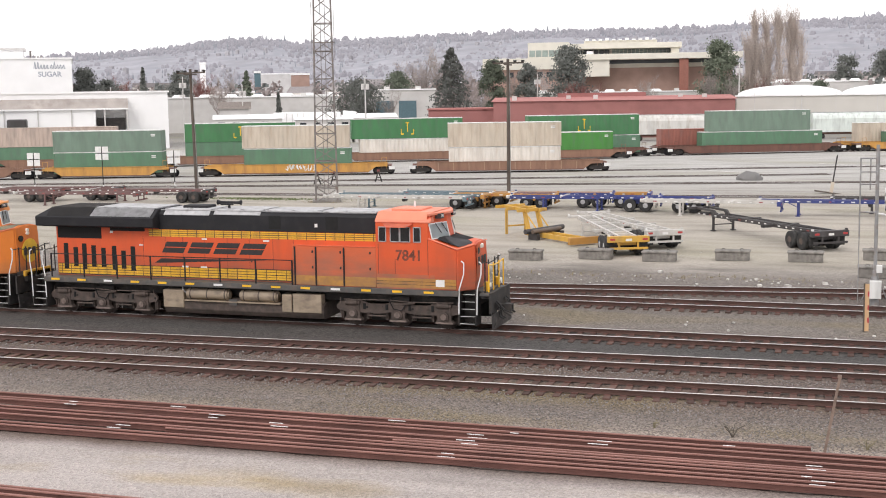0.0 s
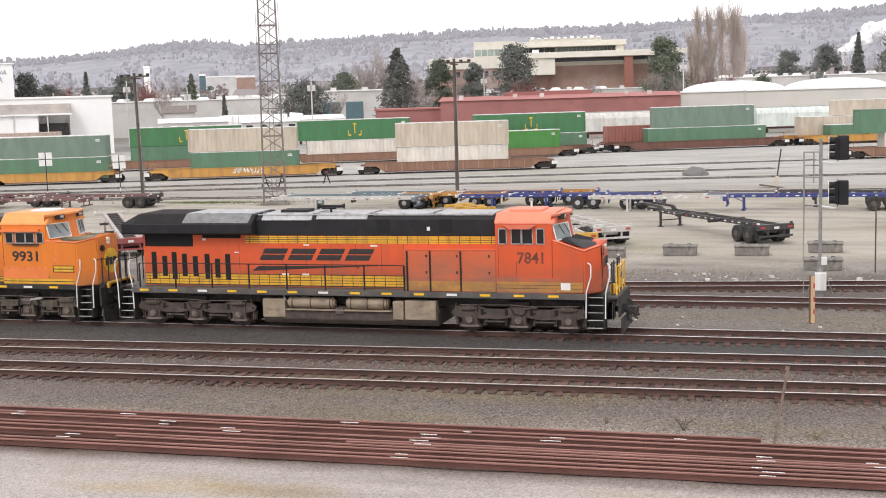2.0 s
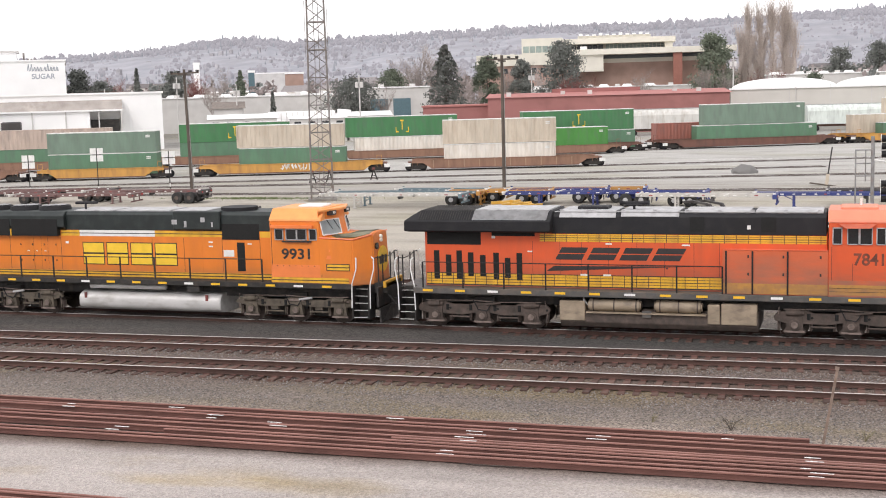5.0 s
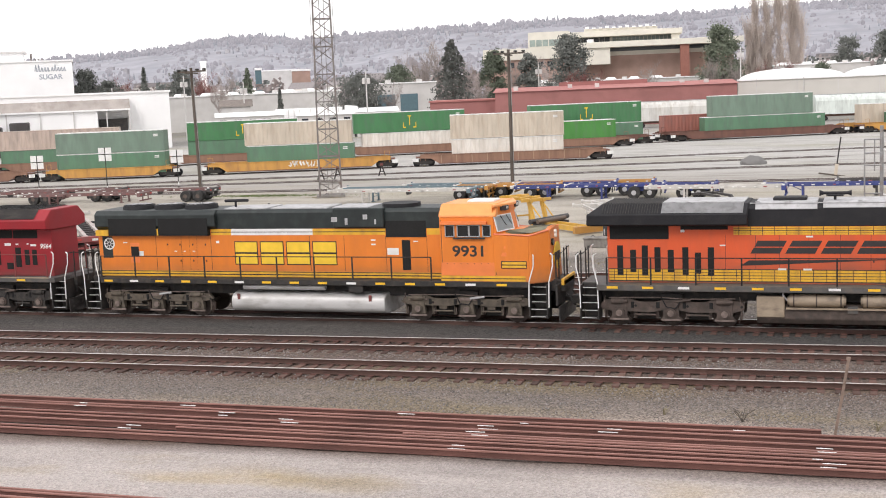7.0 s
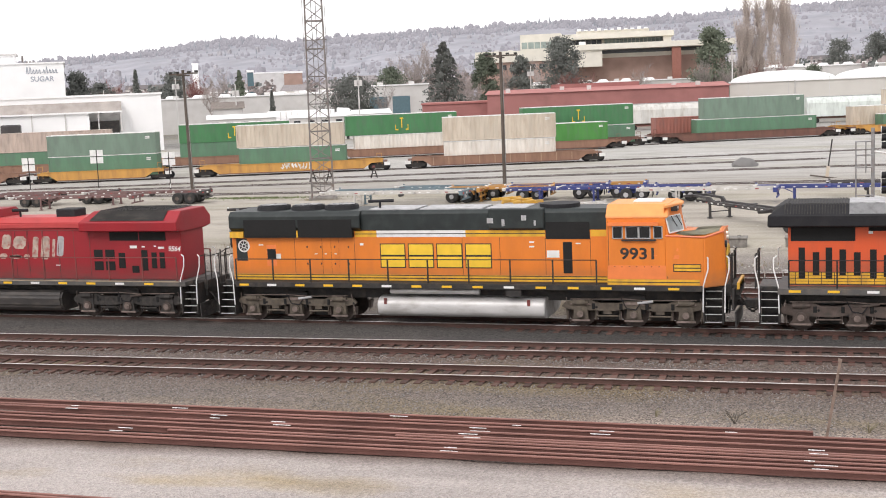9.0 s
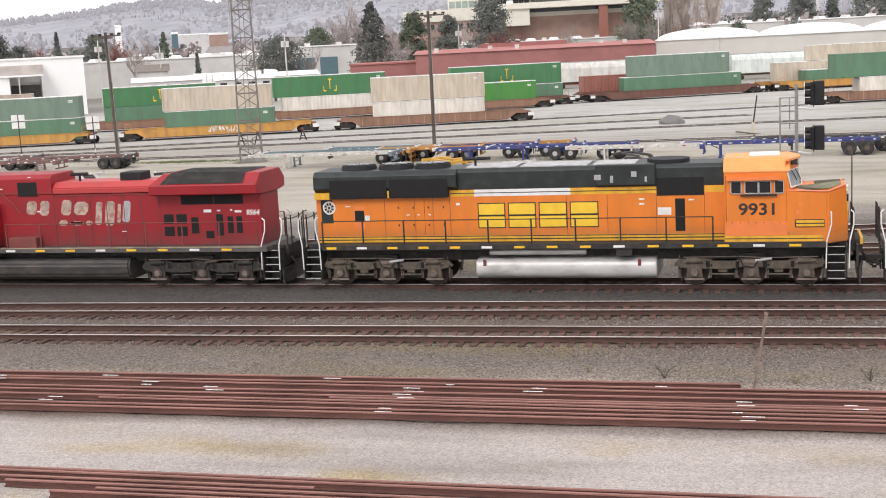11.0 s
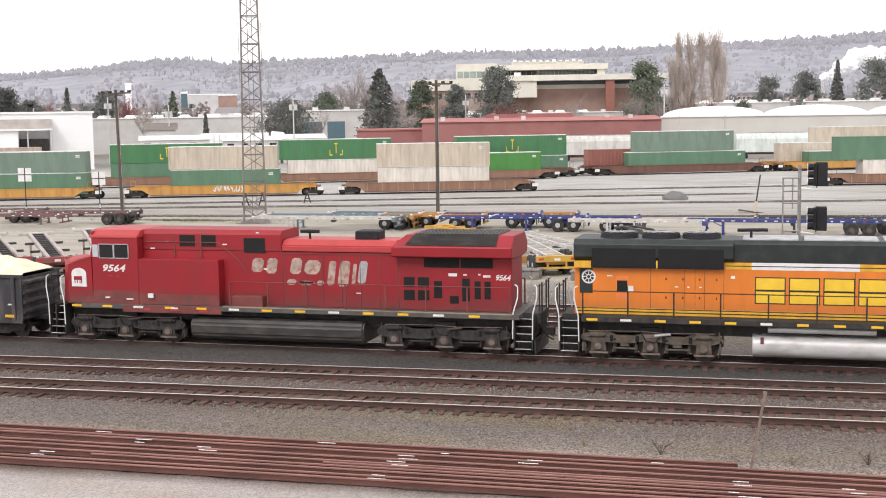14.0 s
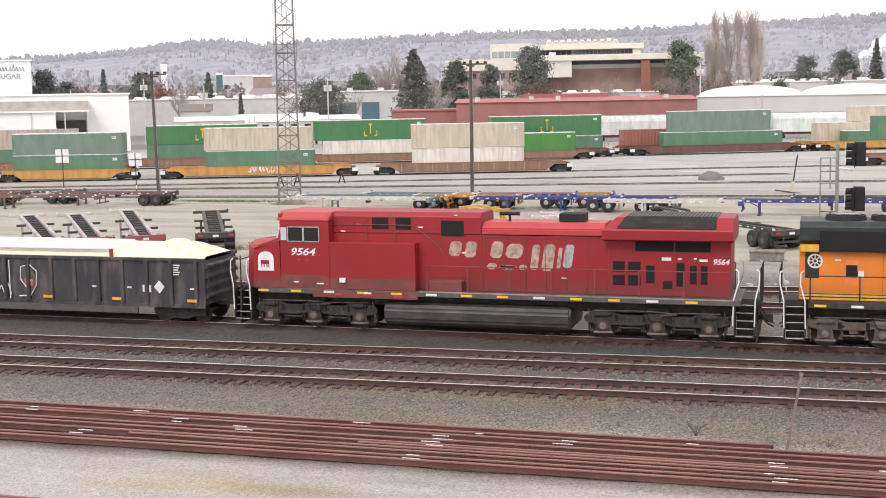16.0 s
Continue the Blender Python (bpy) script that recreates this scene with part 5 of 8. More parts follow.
def gondola():
    L = thing("gondola_car", pose(-89.0, TRAIN_Y, 0), "black ribbed gondola car heaped with a pale cream load", "freight car")
    RUNNING.append((L, -89.0))
    x0, x1 = -8.0, 8.0
    bm = B()
    for s in (-1, 1):
        bx(bm, x0, x1, *sorted((s * 1.4, s * 1.46)), 0.75, 2.72)
    part("side_wall", bm, CARBLACK, L)
    for e in (x0, x1):
        bm = bx(B(), *sorted((e, e - math.copysign(0.06, e))), -1.4, 1.4, 0.95, 2.72)
        for k in range(4):
            pr(bm, [(e, 1.1 + k * 0.42), (e + math.copysign(0.14, e), 1.17 + k * 0.42), (e + math.copysign(0.14, e), 1.27 + k * 0.42), (e, 1.34 + k * 0.42)], -1.4, 1.4)
        part("end_wall", bm, CARBLACK, L, "ribbed end wall")
    part("floor", bx(B(), x0, x1, -1.4, 1.4, 0.85, 0.95), CARBLACK, L)
    for s in (-1, 1):
        part("top_rim", bx(B(), x0 - 0.05, x1 + 0.05, *sorted((s * 1.38, s * 1.54)), 2.7, 2.82), CARBLACK, L)
        for k in range(14):
            x = x0 + 0.4 + k * 1.17
            part("side_post", bev(bx(B(), x - 0.09, x + 0.09, *sorted((s * 1.45, s * 1.56)), 0.8, 2.72), 0.03), CARBLACK, L)
        part("side_sill", bx(B(), x0 + 3.6, x1 - 3.2, *sorted((s * 1.42, s * 1.5)), 0.42, 0.78), DECKGREY, L, "grey side sill")
        part("side_sill", bx(B(), x0, x1, *sorted((s * 1.43, s * 1.52)), 0.72, 0.86), CARBLACK, L)
        for x in (-6.6, -3.2, 0.2, 3.6, 7.2):
            part("reflector", bx(B(), x, x + 0.45, *sorted((s * 1.565, s * 1.575)), 0.98, 1.1), YELLOW, L, "dull yellow reflector")
        part("placard", bx(B(), 5.05, 5.45, *sorted((s * 1.465, s * 1.475)), 1.35, 1.65), WHITE, L, "white data placard")
        part("diamond_placard", pr(B(), [(5.85, 1.3), (6.1, 1.58), (5.85, 1.86), (5.6, 1.58)], *sorted((s * 1.465, s * 1.475))), WHITE, L, "white diamond placard")
        for i in range(5):
            part("data_line", bx(B(), 6.5, 6.5 + 0.35 - 0.04 * (i % 3), *sorted((s * 1.465, s * 1.473)), 2.5 - i * 0.1, 2.55 - i * 0.1), WHITE, L)
        part("graffiti", pr(B(), [(-0.8, 1.2), (-0.4, 1.15), (-0.25, 1.5), (-0.15, 1.75), (-0.45, 2.3), (-0.9, 2.3), (-0.95, 1.8)], *sorted((s * 1.465, s * 1.472))), DECKGREY, L, "faded painted scrawl")
        part("graffiti", pr(B(), [(-0.75, 1.5), (-0.4, 1.45), (-0.35, 1.75), (-0.8, 1.8)], *sorted((s * 1.47, s * 1.478))), PINK, L, "faded red painted scrawl")
        bm = B()
        for k in range(6):
            tube(bm, [(-3.6 + k * 0.35, s * 1.47, 1.1), (-3.4 + k * 0.35, s * 1.47, 1.45 + 0.1 * (k % 2)), (-3.25 + k * 0.35, s * 1.47, 1.08)], 0.025, 4)
        part("graffiti", bm, WHITE, L, "white painted scrawl")
    # heaped load
    bm = B()
    nx, ny = 60, 12
    grid = []
    for i in range(nx + 1):
        x = x0 + 0.08 + (x1 - x0 - 0.16) * i / nx
        row = []
        for j in range(ny + 1):
            y = -1.36 + 2.72 * j / ny
            edge = min(1, (1.36 - abs(y)) / 0.8, (x1 - 0.08 - abs(x)) / 1.4 + 0.12)
            z = 2.74 + 0.55 * max(edge, 0) ** 0.7 + 0.12 * noise.noise((x * 0.7, y, 2)) * edge + (0.12 if 5.3 < x < 6.3 and edge > 0.5 else 0)
            row.append(bm.verts.new((x, y, z)))
        grid.append(row)
    for i in range(nx):
        for j in range(ny):
            bm.faces.new((grid[i][j], grid[i + 1][j], grid[i + 1][j + 1], grid[i][j + 1]))
    part("load", bm, SALT, L, "pale cream heaped load", smooth=True)
    part("load_spill", bev(bx(B(), -8.0, 3.4, -1.3, 1.2, 3.0, 3.3), 0.12, 3), SALT_WHITE, L, "white upper load")
    part("load_strap", bx(B(), 3.5, 3.6, -1.45, -1.3, 2.8, 3.15), RED_DUSTY, L, "rusty brown strap over the load")
    for s in (-1, 1):
        part("graffiti", tube(B(), [(-1.1, s * 1.47, 1.0), (-0.5, s * 1.475, 1.05), (-0.2, s * 1.475, 1.5), (-0.15, s * 1.475, 2.1), (-0.5, s * 1.475, 2.4), (-0.95, s * 1.475, 2.3), (-1.0, s * 1.475, 1.75), (-0.7, s * 1.475, 1.4), (-0.45, s * 1.475, 1.75)], 0.025, 4), WHITE, L, "white painted outline scrawl")
        part("white_streak", bx(B(), -1.5, -1.46, *sorted((s * 1.565, s * 1.572)), 0.9, 2.6), WHITE, L)
        for x in (2.6, 4.3, 7.3):
            part("stencil", bx(B(), x, x + 0.22, *sorted((s * 1.465, s * 1.473)), 1.5, 1.56), WHITE, L)
    for c in (-6.6, 6.6):
        bm = B()
        for s in (-1, 1):
            lo, hi = sorted((s * 0.98, s * 1.12))
            pr(bm, [(c - 1.25, 0.62), (c - 0.6, 0.72), (c - 0.35, 0.9), (c + 0.35, 0.9), (c + 0.6, 0.72), (c + 1.25, 0.62), (c + 1.2, 0.35), (c + 0.65, 0.32), (c + 0.4, 0.2), (c - 0.4, 0.2), (c - 0.65, 0.32), (c - 1.2, 0.35)], lo, hi)
        bx(bm, c - 0.3, c + 0.3, -1.0, 1.0, 0.4, 0.85)
        part("truck_frame", bm, TRUCK_DARK, L)
        for d in (-0.89, 0.89):
            wheelset(L, c + d, 0.42)
    bm = bx(B(), x0 - 0.9, x1 + 0.9, -0.25, 0.25, 0.72, 0.9)
    part("centre_sill", bm, FRAME, L)
    coupler(L, 9.25, 1), coupler(L, -9.25, -1)
    bm = B()
    for s in (-1, 1):
        for k in range(4):
            tube(bm, [(x1 + 0.05, s * 1.42, 0.95 + k * 0.4), (x1 + 0.12, s * 1.0, 0.95 + k * 0.4)], 0.018, 5)
    part("end_ladder", bm, CARBLACK, L)
    return L


loco_modern()
loco_classic()
loco_red()
gondola()

# ---- the container yard beyond the running line ----
T1, T2 = (165.15, 0.3394), (208.6, 0.5106)


def along(line, u, z=0.0, off=0.0):
    """Pose u metres along a track's line, x along it."""
    y0, k = line
    return pose(0, y0, 0, 0, 0, math.degrees(math.atan(k))) @ pose(u, off, z)


def colour(name, c, **kw):
    return mat(name, c, **{**dict(rough=0.55, var=0.12, scale=0.9, stain=[0.55 * v + 0.05 for v in c], amount=0.65, stretch=UP), **kw})


C_GREEN = colour("faded_green_container", (0.1, 0.205, 0.125))
C_GREYGREEN = colour("grey_green_container", (0.165, 0.24, 0.185))
C_BRIGHT = colour("bright_green_container", (0.055, 0.19, 0.075))
C_LONE = colour("fresh_green_container", (0.06, 0.23, 0.045))
C_TAN = colour("tan_container", (0.56, 0.49, 0.4), stain=(0.4, 0.31, 0.23), amount=0.45)
C_PINK = colour("pinkish_tan_container", (0.5, 0.4, 0.34))
C_WHITE = colour("off_white_container", (0.7, 0.66, 0.6), stain=(0.5, 0.43, 0.36), amount=0.45)
C_ROOF = colour("pale_container_roof", (0.75, 0.75, 0.73))
C_RED = colour("dull_red_container", (0.34, 0.13, 0.1))
CAR_YELLOW = colour("yellow_well_car", (0.55, 0.29, 0.07), stain=(0.3, 0.14, 0.06), amount=0.6)
CAR_BROWN = colour("brown_well_car", (0.27, 0.15, 0.1), stain=(0.17, 0.09, 0.06), amount=0.6)
CAR_RIB = colour("pale_car_rib", (0.36, 0.23, 0.15))
CAR_DARK = colour("dark_brown_well_car", (0.16, 0.075, 0.055), stain=(0.09, 0.05, 0.04), amount=0.6)


def container(m, length, height, material, label, mark=None, ribs=True, roof=None):
    """Origin at the middle of the base, long side along x, near side towards -y."""
    t = thing("shipping_container", m, label, "container", "stacked containers")
    h, w = length / 2, 1.22
    n = int(length / 0.28)
    fixed = []
    for s, order in ((-1, range(n)), (1, range(n - 1, -1, -1))):
        for i in order:
            x = -h + 0.12 + (length - 0.24) * (i + 0.5) / n
            d = 0.02 if i % 2 else (0.07 if ribs else 0.028)
            q = (length - 0.24) / n * 0.38
            pair = [(x - q, s * (w - d)), (x + q, s * (w - d))]
            fixed += pair if s < 0 else pair[::-1]
    part("corrugated_wall", pr(B(), fixed, 0.12, height - 0.1, "z"), material, t)
    part("roof_panel", bev(bx(B(), -h, h, -w, w, height - 0.1, height), 0.02), roof or material, t)
    part("base_rail", bx(B(), -h, h, -w, w, 0, 0.14), material, t)
    for x in (-h, h - 0.14):
        for s in (-1, 1):
            part("corner_post", bx(B(), x, x + 0.14, *sorted((s * w, s * (w - 0.14))), 0.1, height - 0.08), material, t)
    for e in (-1, 1):
        part("end_door", bx(B(), *sorted((e * (h - 0.02), e * (h - 0.07))), -1.05, 1.05, 0.14, height - 0.12), material, t)
    if mark == "emblem":
        bm = bx(B(), -0.06, 0.06, -w - 0.012, -w + 0.01, height * 0.3, height * 0.8)
        bx(bm, -0.25, 0.25, -w - 0.012, -w + 0.01, height * 0.74, height * 0.8)
        for s in (-1, 1):
            bx(bm, *sorted((s * 0.55, s * 0.95)), -w - 0.012, -w + 0.01, height * 0.18, height * 0.24)
            bx(bm, *sorted((s * 0.87, s * 0.97)), -w - 0.012, -w + 0.01, height * 0.2, height * 0.45)
        part("emblem", bm, DECAL_YELLOW, t, "yellow company emblem as plain bars")
    if mark == "tag" or mark == "emblem":
        for k in range(2):
            part("data_panel", bx(B(), h - 1.3, h - 0.75, -w - 0.01, -w + 0.06, height - 0.62 - k * 0.18, height - 0.5 - k * 0.18), C_ROOF, t, "pale marking panel")
    return t


def freight_truck(parent, x, z=0.0):
    bm = B()
    for s in (-1, 1):
        pr(bm, [(x - 1.2, 0.6), (x - 0.4, 0.9), (x + 0.4, 0.9), (x + 1.2, 0.6), (x + 1.1, 0.32), (x + 0.4, 0.2), (x - 0.4, 0.2), (x - 1.1, 0.32)], *sorted((s * 1.0, s * 1.12)))
    f = part("truck_frame", bm, TRUCK_DARK, parent)
    for d in (-0.89, 0.89):
        part("wheelset", cy(cy(cy(B(), (x + d, -1, 0.46), (x + d, 1, 0.46), 0.08, 8), (x + d, -0.82, 0.46), (x + d, -0.69, 0.46), 0.46, 20), (x + d, 0.69, 0.46), (x + d, 0.82, 0.46), 0.46, 20), BLACK, f)


def well_car(line, u0, u1, material, label, off=0.0, ribs=False, trucks=(True, True)):
    t = thing("well_car", along(line, (u0 + u1) / 2, 0.02, off), label, "freight car", "container cars")
    h = (u1 - u0) / 2
    for s in (-1, 1):
        prof = [(-h, 1.0), (-h, 1.32), (-h + 1.6, 1.36), (h - 1.6, 1.36), (h, 1.32), (h, 1.0), (h - 1.4, 0.95), (h - 2.4, 0.3), (-h + 2.4, 0.3), (-h + 1.4, 0.95)]
        sd = part("well_side", pr(B(), prof, *sorted((s * 1.3, s * 1.44))), material, t)
        part("top_chord", bx(B(), -h + 0.4, h - 0.4, *sorted((s * 1.28, s * 1.5)), 1.34, 1.42), material, sd)
        part("bottom_chord", bx(B(), -h + 2.4, h - 2.4, *sorted((s * 1.28, s * 1.5)), 0.26, 0.36), CAR_DARK, sd)
        if ribs:
            for k in range(int((2 * h - 5) / 1.9) + 1):
                x = -h + 2.6 + k * 1.9
                part("side_rib", bx(B(), x, x + 0.12, *sorted((s * 1.44, s * 1.5)), 0.34, 1.36), CAR_RIB, sd)
    part("well_floor", bx(B(), -h + 2.3, h - 2.3, -1.3, 1.3, 0.3, 0.45), CAR_DARK, t)
    for e in (-1, 1):
        part("end_platform", bx(B(), *sorted((e * (h - 2.2), e * (h + 0.5))), -1.2, 1.2, 1.02, 1.18), CAR_DARK, t)
        part("end_ladder", tube(tube(B(), [(e * (h - 0.1), -1.45, 0.7), (e * (h - 0.1), -1.45, 2.1), (e * (h - 0.7), -1.45, 2.1), (e * (h - 0.7), -1.45, 0.7)], 0.025, 5), [(e * (h - 0.1), -1.45, 1.5), (e * (h - 0.7), -1.45, 1.5)], 0.02, 5), material, t)
        part("white_end_sill", bx(B(), *sorted((e * (h + 0.15), e * (h + 0.9))), -1.42, -1.36, 0.6, 1.02), C_ROOF, t, "white end plate beside the coupler")
    freight_truck(t, -h + 0.5), freight_truck(t, h - 0.5)
    return t


well_car(T1, -124.5, -104.5, CAR_BROWN, "orange-brown empty container well car")
well_car(T1, -102.2, -86.6, CAR_YELLOW, "yellow articulated well car with two green containers")
well_car(T1, -82.2, -59.6, CAR_YELLOW, "yellow well car with graffiti and a double stack")
well_car(T1, -56.0, -33.0, CAR_BROWN, "brown ribbed well car carrying tan containers", ribs=True)
well_car(T1, 5.0, 28.0, CAR_BROWN, "brown ribbed well car carrying green and white containers", ribs=True)
for u0, u1, m in ((-152, -133.5, CAR_BROWN), (-132, -112, CAR_BROWN), (-108.5, -86.5, CAR_BROWN), (-83, -62.5, CAR_BROWN), (-57.5, -36.3, CAR_DARK), (-32.0, -5.0, CAR_DARK), (-1.5, 24.0, CAR_YELLOW)):
    well_car(T2, u0, u1, m, "far well car of the second container train")
well_car(T2, -55.0, -41.0, CAR_BROWN, "well car carrying one bright green container", off=-5.0)
G, GB, TN = "faded green corrugated container, double-stacked", "bright green container with yellow emblem bars", "tan corrugated container with rust streaks"
for line, u0, u1, z0, z1, m, lab, mark, off in (
        (T1, -100.8, -87.4, 0.65, 3.28, C_GREEN, G, "tag", 0), (T1, -100.8, -87.4, 3.32, 5.9, C_GREYGREEN, G, "tag", 0),
        (T1, -77.3, -64.1, 0.65, 3.4, C_GREEN, G, "tag", 0), (T1, -77.5, -64.3, 3.44, 6.2, C_TAN, TN, "", 0),
        (T1, -52.0, -38.2, 0.65, 3.2, C_WHITE, "off-white corrugated container under a tan one", "tag", 0), (T1, -52.1, -38.1, 3.24, 6.2, C_TAN, TN, "tag", 0),
        (T1, 9.2, 22.0, 0.65, 3.2, C_WHITE, "off-white container in a brown well car", "", 0), (T1, 6.0, 22.0, 3.24, 6.15, C_GREEN, G, "", 0),
        (T2, -52.9, -42.9, 0.65, 4.05, C_LONE, "bright green container alone in its well car", "tag", -5.0),
        (T2, -105.0, -89.2, 0.65, 3.4, C_GREEN, G, "", 0), (T2, -105.0, -89.2, 3.44, 6.15, C_BRIGHT, GB, "emblem", 0),
        (T2, -79.8, -66.5, 0.65, 3.4, C_WHITE, "off-white container under a bright green one", "", 0), (T2, -81.0, -64.5, 3.44, 6.4, C_BRIGHT, GB, "emblem", 0),
        (T2, -50.5, -37.2, 0.65, 3.35, C_GREEN, G, "tag", 0), (T2, -54.5, -37.4, 3.4, 6.45, C_BRIGHT, GB, "emblem", 0),
        (T2, -27.4, -8.0, 0.65, 3.5, C_GREEN, G, "tag", 0), (T2, -26.2, -10.0, 3.55, 6.7, C_GREYGREEN, G, "tag", 0),
        (T2, -131.0, -114.3, 0.65, 3.2, C_GREEN, G, "", 0), (T2, -131.5, -114.5, 3.24, 5.95, C_PINK, "pinkish tan corrugated container", "", 0),
        (T2, -150.0, -134.0, 0.65, 3.2, C_GREEN, G, "", 0), (T2, -150.0, -134.0, 3.24, 5.95, C_GREEN, G, "", 0),
        (T2, -0.5, 9.0, 1.4, 4.4, C_TAN, TN, "", 2.9), (T2, 3.0, 9.2, 0.65, 3.1, C_GREEN, G, "tag", 0), (T2, 5.5, 21.5, 4.44, 6.9, C_TAN, TN, "", 2.9), (T2, 9.6, 21.5, 0.65, 3.1, C_GREEN, G, "", 0),
        (T2, -41.0 + 8.6, -24.0, 1.1, 3.9, C_RED, "dull red container on a far flat car", "", 4.5)):
    container(along(line, (u0 + u1) / 2, z0 + 0.0, off), u1 - u0, z1 - z0, m, lab, mark, m in (C_TAN, C_PINK, C_WHITE, C_RED), C_ROOF if m in (C_BRIGHT, C_TAN, C_WHITE) or mark == "tag" else None)
well_car(T2, -33.0, -23.0, CAR_DARK, "far flat car with a dull red container", off=4.5)
well_car(T2, -3.5, 23.5, CAR_YELLOW, "yellow car behind with tan containers", off=2.9)

HOPPER = colour("pale_grey_hopper", (0.62, 0.61, 0.58), stain=(0.42, 0.38, 0.33))
TANKER = colour("pale_green_tank_car", (0.68, 0.74, 0.7))
for x0, x1, m in ((-46, -31, HOPPER), (-29, -13, TANKER), (-11, 5, TANKER), (7, 24, HOPPER), (-98, -82, HOPPER)):
    t = thing("hopper_car", pose((x0 + x1) / 2, 268 + 0.3 * (x0 + x1) / 2, 0, 0, 0, 16.7), "pale covered hopper car behind the containers", "freight car", "hopper cars")
    h = (x1 - x0) / 2
    prof = [(-1.5, 1.3), (1.5, 1.3), (1.6, 4.0)] + [(1.5 * math.cos(a), 4.1 + 1.1 * math.sin(a)) for a in [math.pi * k / 8 for k in range(1, 8)]] + [(-1.6, 4.0)]
    part("hopper_body", pr(B(), prof, -h, h, "x"), m, t)
    part("roof_walk", bx(B(), -h, h, -0.4, 0.4, 5.2, 5.3), ROOF_GREY, t)
    freight_truck(t, -h + 1.2), freight_truck(t, h - 1.2)
    part("end_frame", tube(tube(B(), [(-h - 0.8, -1.3, 0.9), (-h - 0.8, -1.3, 4.6)], 0.06), [(-h - 0.8, 1.3, 0.9), (-h - 0.8, 1.3, 4.6)], 0.06), m, t)
    part("centre_sill", bx(B(), -h - 1, h + 1, -0.4, 0.4, 0.85, 1.3), CAR_DARK, t)

# white graffiti on the yellow car
t = thing("graffiti_panel", along(T1, -72.2, 0.45, -1.447), "white and dark scrawl sprayed on the yellow car side", "graffiti")
rg = random.Random(17)
bm = B()
for k in range(9):
    u = k * 0.42
    tube(bm, [(u + rg.uniform(0, 0.4), -0.01, rg.uniform(0.1, 0.95)) for _ in range(7)], 0.05, 4)
part("spray", bm, C_ROOF, t)


# ---- container chassis ----
TYRE = mat("black_rubber", (0.03, 0.03, 0.03), 0.85, var=0.3, stain=(0.12, 0.11, 0.1), amount=0.4)
WOODBROWN = colour("old_brown_timber", (0.14, 0.1, 0.075))
CH_BLACK = colour("black_chassis", (0.05, 0.045, 0.045))
CH_YELLOW = colour("yellow_chassis", (0.62, 0.36, 0.06))
CH_BLUE = colour("blue_chassis", (0.035, 0.05, 0.2))
CH_TEAL = colour("teal_chassis", (0.14, 0.2, 0.23))
CH_RED = colour("dull_red_chassis", (0.3, 0.08, 0.075))
CH_GRIMY = colour("grimy_dark_chassis", (0.17, 0.095, 0.09))
CH_WHITE = colour("pale_chassis", (0.55, 0.53, 0.5))
CH_DIRTY = colour("dirty_pale_chassis", (0.44, 0.4, 0.38), stain=(0.3, 0.15, 0.12), amount=0.7)
CH_ORANGE = colour("orange_chassis", (0.5, 0.25, 0.06))


